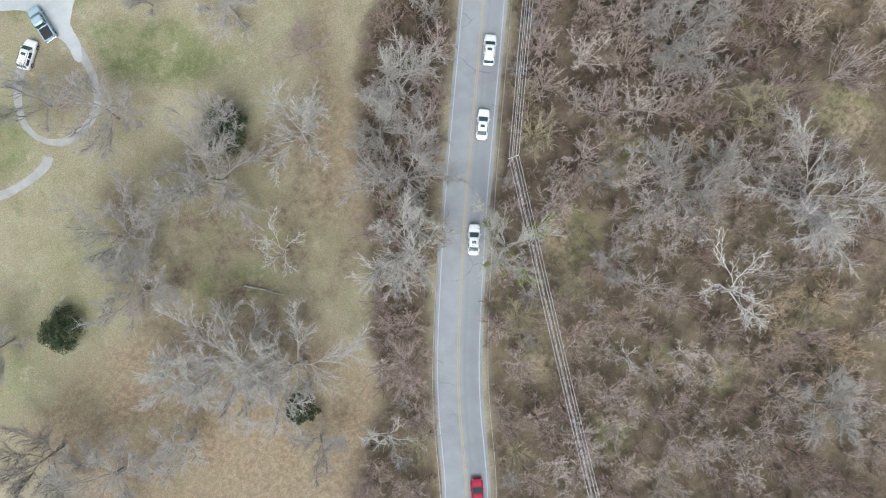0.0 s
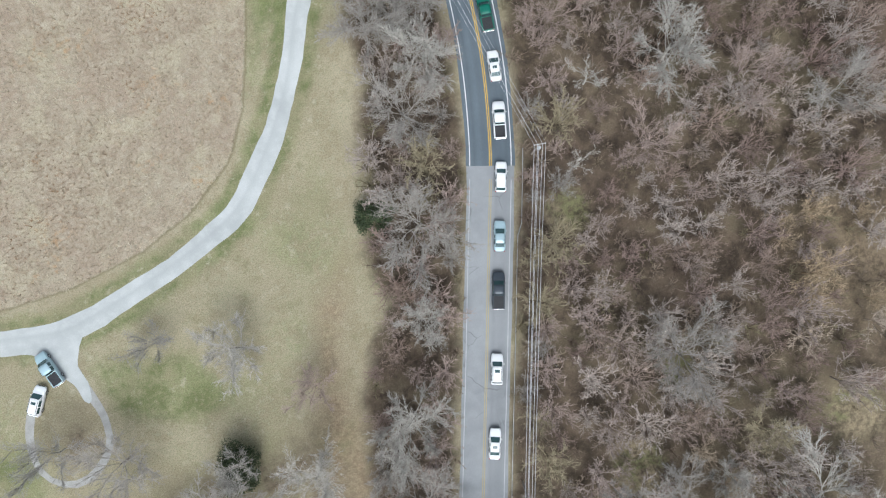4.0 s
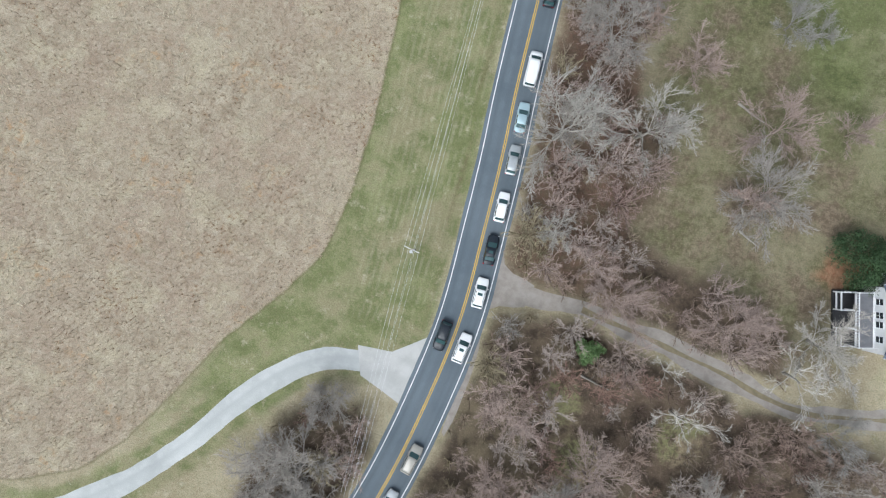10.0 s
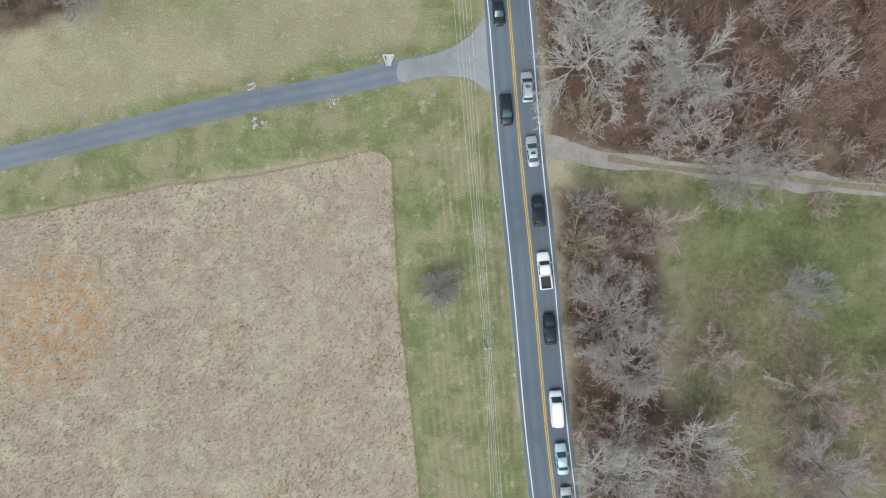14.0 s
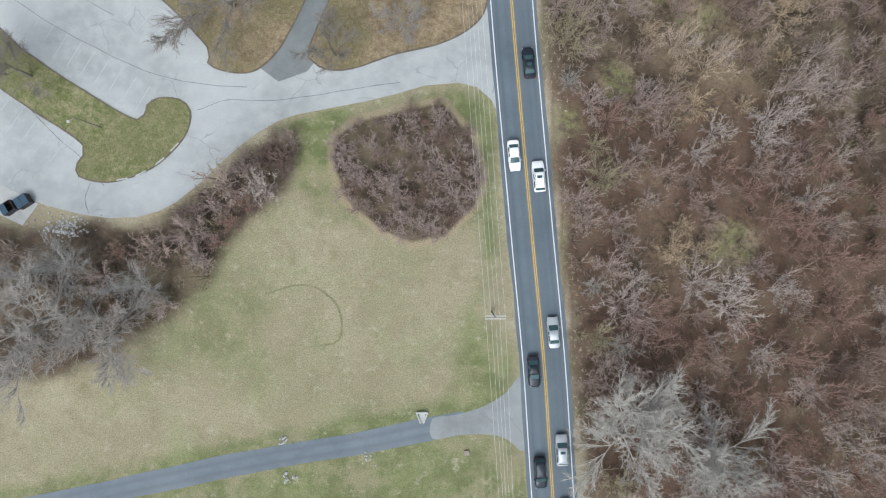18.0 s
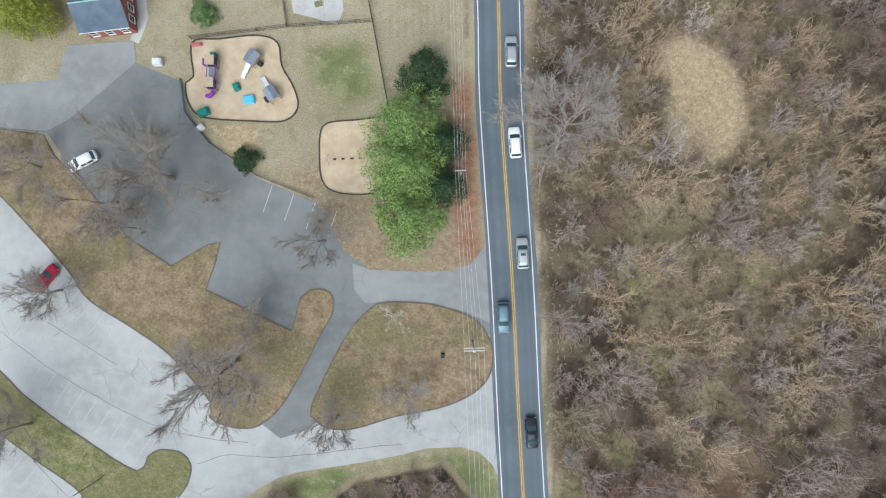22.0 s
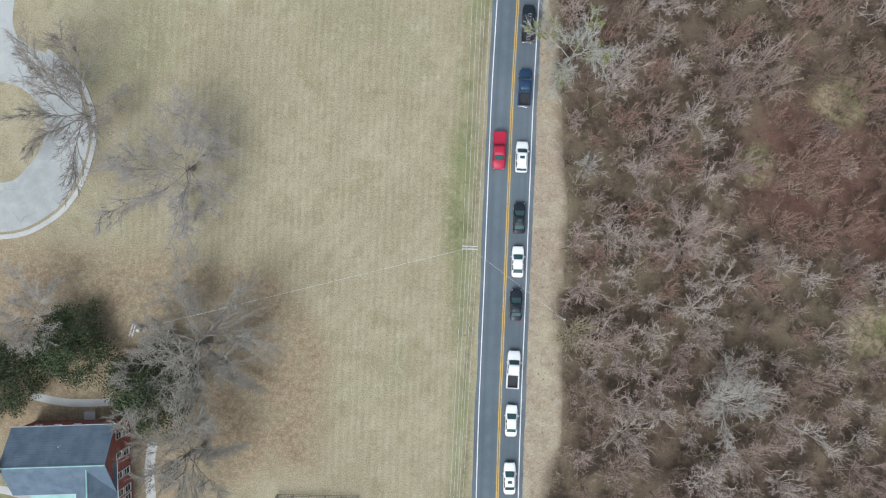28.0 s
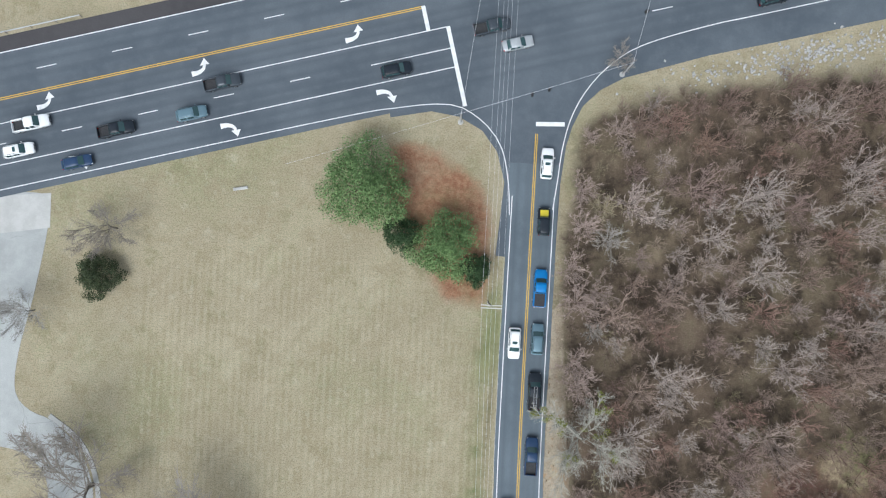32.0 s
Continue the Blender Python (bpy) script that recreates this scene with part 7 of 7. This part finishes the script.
M_BORDER = grainy("black_border_timber", (0.04, 0.035, 0.03), (0.075, 0.065, 0.055), 2, 14, 0.9)
for nm, pts in (("play_border", [(-22.8, 324.3), (-18.5, 325), (-12.6, 325.7), (-9.4, 324.6), (-8.6, 321), (-6.6, 317.6), (-5.9, 314.6), (-7.9, 312.5), (-12.8, 312.3), (-20.6, 312.7), (-23, 314.8), (-23.6, 318), (-22.4, 319)]),
                ("swing_border", [(-1.2, 312.3), (3, 312.9), (8, 313.2), (8.8, 309.8), (8, 305), (6.6, 301.8), (1, 301.5), (-1.7, 303.3), (-2.3, 308), (-2.2, 310.8)])):
    ln = curve_through(pts, 0.8, True)
    tagged(ribbon(nm, np.vstack([ln, ln[:1]]), -0.1, 0.1, 0.2, M_BORDER, skirt=0.3), "low black border round the wood chips", "border", kind="structure")
pad = slab("concrete_pad", [(-8.8, 337.7), (-3.2, 338.7), (-2.9, 337.0), (-0.3, 337.4), (0.6, 330.9), (0.8, 330), (-0.1, 327.8), (-7.1, 329.4), (-7.5, 331.6)], -0.1, 0.06, M_CONCRETE)
tagged(pad, "broken pale concrete pad in the fenced yard", "slab", kind="structure")
slab("grass_hole", [(-3.9, 331.2), (-2.6, 331.5), (-2.5, 330.6), (-3.7, 330.3)], 0.0, 0.066, M_TURF, pad)
for a, b in (((-8.0, 333.7), (0.2, 334.6)), ((-3.1, 338.6), (-2.2, 328.6))):
    ribbon("joint", np.linspace(a, b, 3), -0.02, 0.02, 0.066, M_KERB, pad, skirt=0.004)
walkway = curve_through([(-30.2, 345), (-30.2, 340.5), (-29.4, 335.3), (-31.1, 331.6), (-30.6, 328.1), (-31.9, 324.2)])
tagged(ribbon("walkway", walkway, -0.75, 0.75, 0.04, M_CONCRETE), "pale concrete walkway round the house", "path", kind="structure")
walk2 = curve_through([(-29.8, 334.5), (-33, 333.6), (-34.5, 333.2)])
tagged(ribbon("side_walk", walk2, -0.9, 0.9, 0.036, M_CONCRETE), "pale concrete walk to the side door", "path", kind="structure")
walk3 = curve_through([(-56, 335), (-50, 334.6), (-45, 332.5), (-41, 332)])
tagged(ribbon("front_walk", walk3, -0.6, 0.6, 0.036, M_CONCRETE), "pale concrete path to the porch", "path", kind="structure")
walk4 = curve_through([(-50, 350), (-44, 349.6), (-37, 350.5)])
tagged(ribbon("back_walk", walk4, -0.6, 0.6, 0.036, M_CONCRETE), "pale concrete path behind the house", "path", kind="structure")

M_FENCE = grainy("dark_fence_wire", (0.07, 0.07, 0.06), (0.12, 0.115, 0.10), 2, 14, 0.7, 0.003, 0.3)


def fence(points, label, h=1.5):
    f = tagged(new("chain_link_fence"), label, "fence", "fences")
    for (x0, y0), (x1, y1) in zip(points, points[1:]):
        n = max(1, int(math.hypot(x1 - x0, y1 - y0) / 2.4))
        for k in range(n + 1):
            x, y = x0 + (x1 - x0) * k / n, y0 + (y1 - y0) * k / n
            part("post", rod(bmesh.new(), (x, y, -0.1), (x, y, h), 0.05, None, 6), M_FENCE, f)
        for z in (h - 0.03, h * 0.5, 0.1):
            part("rail", rod(bmesh.new(), (x0, y0, z), (x1, y1, z), 0.035, None, 5), M_FENCE, f)
        w = Wood()
        m = n * 10
        a, b = np.array((x0, y0, 0.0)), np.array((x1, y1, 0.0))
        for k in range(m):
            p = a + (b - a) * k / m
            q = a + (b - a) * min(k + 1, m) / m
            w.tube(np.array([p + (0, 0, 0.1), q + (0, 0, h - 0.05)]), [0.012] * 2, 3)
            w.tube(np.array([q + (0, 0, 0.1), p + (0, 0, h - 0.05)]), [0.012] * 2, 3)
        raw("mesh", w.v, w.f, M_FENCE, f, "dark wire mesh")
    return f


fence([(-9.9, 339.3), (2.6, 340.5), (5.4, 328.3), (-7.9, 327.1), (-9.9, 339.3)], "dark chain-link fence round the concrete pad")
fence([(5.4, 328.3), (8.7, 313.0)], "dark chain-link fence along the play yard")
fence([(-7.9, 327.1), (-12.5, 326.4), (-22.9, 324.9)], "dark chain-link fence behind the play area")
fence([(-24.3, 318.5), (-23.4, 313.3), (-19.4, 308.6), (-11.9, 303.8), (-2.9, 300.5)], "low dark fence along the car park", 0.9)
M_PURPLEP = grainy("purple_plastic", (0.16, 0.03, 0.30), (0.24, 0.05, 0.40), 2, 14, 0.5)
M_TEAL = grainy("teal_plastic", (0.01, 0.14, 0.12), (0.02, 0.22, 0.18), 2, 14, 0.5)
M_SKY = grainy("sky_blue_plastic", (0.08, 0.38, 0.55), (0.13, 0.48, 0.65), 2, 14, 0.5)
M_GREYP = grainy("grey_blue_plastic", (0.16, 0.185, 0.23), (0.23, 0.255, 0.30), 2, 14, 0.6)
M_TANP = grainy("tan_plastic", (0.36, 0.28, 0.18), (0.46, 0.37, 0.25), 2, 14, 0.6)
M_PALEP = grainy("pale_slide_plastic", (0.55, 0.56, 0.57), (0.68, 0.69, 0.70), 2, 14, 0.45)


def play_tower():
    t = tagged(new("play_structure"), "purple and tan climbing frame with two roofs and a slide", "play structure")
    t.matrix_basis = pose(-19.1, 319.3, 0.05, 0, 0, 0)
    for v in (-1.7, 1.7):
        part("roof", box(bmesh.new(), -0.75, 0.75, v - 0.75, v + 0.75, 2.5, 2.62, 0.03), M_TANP, t, "tan square roof")
        part("deck", box(bmesh.new(), -0.7, 0.7, v - 0.7, v + 0.7, 1.1, 1.2), M_TRIM, t)
        for sx in (-0.65, 0.65):
            for sv in (-0.65, 0.65):
                part("post", rod(bmesh.new(), (sx, v + sv, -0.1), (sx, v + sv, 2.55), 0.05, None, 8), M_PURPLEP, t, "purple post")
    part("bridge", box(bmesh.new(), -0.5, 0.5, -1.0, 1.0, 1.05, 1.15), M_GREYP, t, "dark bridge deck")
    for sx in (-0.55, 0.75):
        part("hand_rail", rod(bmesh.new(), (sx, -2.3, 1.95), (sx, 1.2, 1.95), 0.06, None, 6), M_PURPLEP, t, "purple rail")
    w = Wood()
    w.tube(np.array([(0.2, -2.4, 1.2), (0.1, -3.0, 0.8), (-0.5, -3.4, 0.45), (-1.1, -3.3, 0.25)]), [0.32] * 4, 8)
    raw("slide", w.v, w.f, M_PURPLEP, t, "purple curved slide")
    part("climber", box(bmesh.new(), -0.4, 0.4, 2.5, 3.3, -0.1, 1.3, 0.1), M_TEAL, t, "dark teal climber")
    part("panel", box(bmesh.new(), -1.45, -1.3, 1.2, 2.2, 0.4, 1.5, 0.04), M_PURPLEP, t)


play_tower()


def play_slide(x, y, turn):
    t = tagged(new("play_slide"), "grey-roofed play house with a pale slide", "slide", "slides")
    t.matrix_basis = pose(x, y, 0.05, 0, 0, turn)
    for sgn in (-1, 1):
        part("roof_slope", box(bmesh.new(), -0.02, 1.0, -1.1, 1.1, -0.03, 0.05, 0.02, pose(0, 0.6, 2.3) @ pose(0, 0, 0, 0, 28, 0 if sgn > 0 else 180)), M_GREYP, t, "grey-blue roof")
    for sx in (-0.8, 0.8):
        for v in (-0.4, 1.6):
            part("post", rod(bmesh.new(), (sx, v, -0.1), (sx, v, 1.95), 0.06, None, 8), M_TANP, t)
    part("deck", box(bmesh.new(), -0.85, 0.85, -0.45, 1.65, 1.0, 1.1), M_TANP, t)
    part("slide", box(bmesh.new(), -0.35, 0.35, -1.3, 1.3, -0.04, 0.04, 0.02, pose(0, -1.6, 0.62, 22, 0, 0)), M_PALEP, t, "pale slide")
    for sx in (-0.38, 0.38):
        part("slide_wall", box(bmesh.new(), sx - 0.03, sx + 0.03, -1.3, 1.3, 0.0, 0.2, 0.02, pose(0, -1.6, 0.62, 22, 0, 0)), M_PALEP, t)
    part("ladder", box(bmesh.new(), 0.9, 1.5, 0.2, 1.0, -0.1, 0.9, 0.05), M_TRIM, t)


play_slide(-13.2, 321.3, -32)
play_slide(-10.0, 316.8, 214)


def block_toy(name, x, y, w, d, h, turn, mat, label, cat):
    t = tagged(new(name), label, cat)
    t.matrix_basis = pose(x, y, 0.05, 0, 0, turn)
    part("base", box(bmesh.new(), -w / 2, w / 2, -d / 2, d / 2, -0.06, h * 0.55, 0.06), mat, t)
    part("top", box(bmesh.new(), -w * 0.42, w * 0.42, -d * 0.42, d * 0.42, h * 0.55, h, 0.08), mat, t)
    for sx in (-1, 1):
        part("side", box(bmesh.new(), *sorted((sx * w * 0.44, sx * w * 0.52)), -d * 0.4, d * 0.4, 0, h * 0.85, 0.02), mat, t)


block_toy("spring_rider", -15.5, 317.5, 0.9, 1.3, 0.9, 25, M_TEAL, "small teal plastic play car", "toy")
block_toy("water_table", -13.5, 315.6, 1.7, 1.4, 0.6, 8, M_SKY, "sky-blue plastic play table", "play table")
block_toy("toy_house", -20.5, 313.4, 1.7, 1.2, 1.0, 25, M_TEAL, "teal plastic toy house", "toy")
block_toy("bench", -22.0, 324.0, 1.6, 0.6, 0.5, 5, grainy("faded_red_plastic", (0.36, 0.10, 0.11), (0.45, 0.15, 0.15), 2, 14, 0.6), "faded red bench at the fence", "bench")
block_toy("storage_box", -20.9, 311.0, 1.1, 0.9, 0.8, 35, M_PALEP, "pale storage box by the car park", "box")
block_toy("utility_cabinet", -27.9, 321.0, 1.4, 1.2, 1.1, 5, M_PALEP, "pale utility cabinet beside the car park", "cabinet")
block_toy("mailbox_post", 17.9, 276.8, 0.6, 0.8, 0.7, 0, M_BORDER, "dark metal box on the grass island", "box")
swing = tagged(new("swing_set"), "grey metal swing frame with dark swings", "swing")
swing.matrix_basis = pose(2.2, 306.8, 0.05, 0, 0, 4)
part("top_bar", rod(bmesh.new(), (-3.0, 0, 2.3), (3.0, 0, 2.3), 0.05, None, 8), M_SAND, swing, "tan top bar")
for sx in (-3.0, 3.0):
    for v in (-0.9, 0.9):
        part("leg", rod(bmesh.new(), (sx, v, -0.1), (sx, 0, 2.3), 0.05, None, 8), M_SAND, swing)
for u in (-2.0, -0.7, 0.7, 2.0):
    part("swing_seat", box(bmesh.new(), u - 0.25, u + 0.25, -0.15, 0.15, 0.45, 0.5), M_TRIM, swing, "black swing seat")
    for s in (-0.22, 0.22):
        part("chain", rod(bmesh.new(), (u + s, 0, 0.5), (u + s, 0, 2.3), 0.012, None, 4), M_METAL, swing)

# ---- small things on the ground ----
def skip(x, y, turn, lid_open):
    d = tagged(new("dumpster"), "dark steel waste container on the concrete pad", "dumpster", "dumpsters")
    d.matrix_basis = pose(x, y, 0.06, 0, 0, turn)
    for nm, b in (("front", (-1.0, 1.0, -0.85, -0.78, -0.06, 1.3)), ("back", (-1.0, 1.0, 0.78, 0.85, -0.06, 1.4)), ("side", (-1.0, -0.93, -0.78, 0.78, -0.06, 1.35)), ("side", (0.93, 1.0, -0.78, 0.78, -0.06, 1.35)), ("floor", (-0.93, 0.93, -0.78, 0.78, -0.06, 0.1))):
        part(nm, box(bmesh.new(), *b), M_SKIP, d)
    part("lid", box(bmesh.new(), -1.0, -0.02, -0.85, 0.85, 1.36, 1.42, 0.02), M_LID, d, "blue-black plastic lid")
    if not lid_open:
        part("lid", box(bmesh.new(), 0.02, 1.0, -0.85, 0.85, 1.36, 1.42, 0.02), M_LID, d, "blue-black plastic lid")


M_SKIP = grainy("dark_skip_steel", (0.03, 0.028, 0.03), (0.06, 0.05, 0.05), 2, 14, 0.6)
M_LID = grainy("blue_black_lid", (0.03, 0.06, 0.09), (0.05, 0.085, 0.12), 2, 14, 0.5)
skip_pad = slab("skip_pad", [(-53.4, 243.4), (-50.6, 246.9), (-44.8, 244.0), (-47.3, 240.6)], -0.1, 0.06, M_CONCRETE)
tagged(skip_pad, "pale concrete pad for the waste containers", "slab", kind="structure")
skip(-49.0, 243.3, 33, True)
skip(-46.7, 244.3, 33, False)
g3 = np.random.RandomState(5)


def stones(name, count, cx, cy, rx, ry, lo, hi, mat, label, turn=0.0):
    g = np.random.RandomState(count)
    bm = bmesh.new()
    for _ in range(count):
        a, b = g.normal(0, 0.45, 2)
        x, y = cx + a * rx * math.cos(turn) - b * ry * math.sin(turn), cy + a * rx * math.sin(turn) + b * ry * math.cos(turn)
        s = g.uniform(lo, hi)
        bmesh.ops.create_icosphere(bm, subdivisions=1, radius=s, matrix=pose(x, y, s * 0.25, *g.uniform(0, 90, 3)) @ Matrix.Diagonal((1, g.uniform(0.6, 1), 0.6, 1)))
    return tagged(part(name, bm, mat), label, "stones", kind="stuff")


M_STONE = grainy("pale_rubble_stone", (0.30, 0.29, 0.28), (0.50, 0.49, 0.47), 2, 14, 0.9)
stones("rubble", 160, -40.6, 240.2, 4.2, 2.0, 0.08, 0.32, M_STONE, "heap of pale rubble beside the drive")
stones("stone_heap", 12, 7.0, 206.9 - 2.6, 1.0, 0.8, 0.1, 0.35, M_STONE, "small heap of stones beside the lane")
stones("stone_pile", 14, -5.4, 201.4, 1.2, 0.9, 0.1, 0.4, M_STONE, "small pile of stones beside the lane")
stones("stone_cluster", 10, -6.2, 207.0, 1.0, 0.7, 0.1, 0.35, M_STONE, "small stones on the lane verge")
stones("riprap", 420, 58, 472.2, 24, 2.6, 0.12, 0.4, M_STONE, "pale broken stone along the highway bank", 0.31)
headwall = tagged(new("culvert_headwall"), "pale concrete culvert headwall beside the lane", "culvert")
headwall.location = (15.4, 210.8, 0)
part("wall", box(bmesh.new(), -0.9, 0.9, -0.12, 0.12, -0.1, 0.5, 0.02, pose(0, 0.7, 0)), M_CONCRETE, headwall)
for s in (-1, 1):
    part("wing_wall", box(bmesh.new(), -0.1, 0.1, -0.9, 0.9, -0.1, 0.45, 0.02, pose(s * 0.55, -0.1, 0, 0, 0, s * -22)), M_CONCRETE, headwall)
part("apron", box(bmesh.new(), -0.45, 0.45, -0.9, 0.6, -0.1, 0.06), M_CONCRETE, headwall)
box2 = tagged(new("meter_box"), "small reddish utility box in the grass", "box")
box2.location = (22.3, 205.3, 0)
part("body", box(bmesh.new(), -0.4, 0.4, -0.4, 0.4, -0.05, 0.25, 0.03), grainy("rusty_box", (0.26, 0.15, 0.10), (0.34, 0.21, 0.15), 2, 14, 0.8), box2)
part("lid", box(bmesh.new(), -0.36, 0.36, -0.36, 0.36, 0.25, 0.29, 0.01), M_DIRT, box2)
pipe = tagged(new("concrete_marker"), "short white concrete block lying on the lawn", "block")
pipe.matrix_basis = pose(-27.9, 442.2, 0, 0, 0, 14)
part("body", box(bmesh.new(), -1.1, 1.1, -0.22, 0.22, -0.05, 0.35, 0.08), M_CONCRETE, pipe)
part("cap", box(bmesh.new(), -1.14, -0.8, -0.26, 0.26, -0.03, 0.4, 0.06), M_CONCRETE, pipe)
cover = tagged(new("manhole_cover"), "round pale concrete cover in the lawn", "manhole cover")
cover.location = (-16.7, 335.8, 0)
part("ring", rod(bmesh.new(), (0, 0, -0.05), (0, 0, 0.12), 0.6, 0.58, 20), M_CONCRETE, cover)
part("lid", rod(bmesh.new(), (0, 0, 0.12), (0, 0, 0.16), 0.42, 0.42, 20), M_STONE, cover)
lamp = tagged(new("lamp_post"), "brown lamp post on the car park island", "street lamp")
lamp.location = (-34.8, 255.9, 0.1)
part("pole", rod(bmesh.new(), (0, 0, -0.15), (0, 0, 7.6), 0.11, 0.08, 10), M_POLE, lamp)
part("arm", rod(bmesh.new(), (0, 0, 7.5), (-0.7, -0.5, 7.6), 0.05, 0.04, 8), M_POLE, lamp)
part("lamp_head", box(bmesh.new(), -1.05, -0.6, -0.75, -0.4, 7.52, 7.66, 0.04), M_METAL, lamp, "grey lamp head")
for i, (x, y, t) in enumerate(((-25.6, 250.6, 38), (-23.3, 252.8, 46), (-28.6, 248.7, 25), (-31.5, 247.8, 10))):
    stop = tagged(new("wheel_stop"), "pale concrete wheel stop along the island edge", "wheel stop", "wheel stops")
    stop.matrix_basis = pose(x, y, 0.03, 0, 0, t)
    part("body", box(bmesh.new(), -0.9, 0.9, -0.1, 0.1, -0.02, 0.22, 0.03), M_CONCRETE, stop)
for x, y, ln, t in ((-30.6, 6.5, 6.5, -32), (50.3, -22.5, 3.5, -18), (-70, 22, 4, 10), (75, 160, 5, -20), (80.5, 141, 4, -30), (64.5, 112.5, 5, -15)):
    log = tagged(new("fallen_log"), "fallen weathered log on the ground", "log", "fallen logs")
    log.matrix_basis = pose(x, y, 0.16, 0, 0, t)
    w = Wood()
    pts, _ = wander(g3, np.array((-ln / 2, 0.0, 0.0)), np.array((1.0, 0, 0)), ln, 6, 0.05, 0.0)
    pts[:, 2] = 0.02
    w.tube(pts, np.linspace(0.2, 0.08, 7), 7)
    raw("trunk", w.v, w.f, bpy.data.materials["grey_bark"], log)
    for k in range(4):
        br = Wood()
        p = pts[2 + k]
        q, _ = wander(g3, p, np.array((0.7, (-1) ** k, 0.4)), 1.2, 3, 0.15, 0.0)
        br.tube(q, np.linspace(0.06, 0.02, 4), 4)
        raw("branch", br.v, br.f, bpy.data.materials["grey_bark"], log)
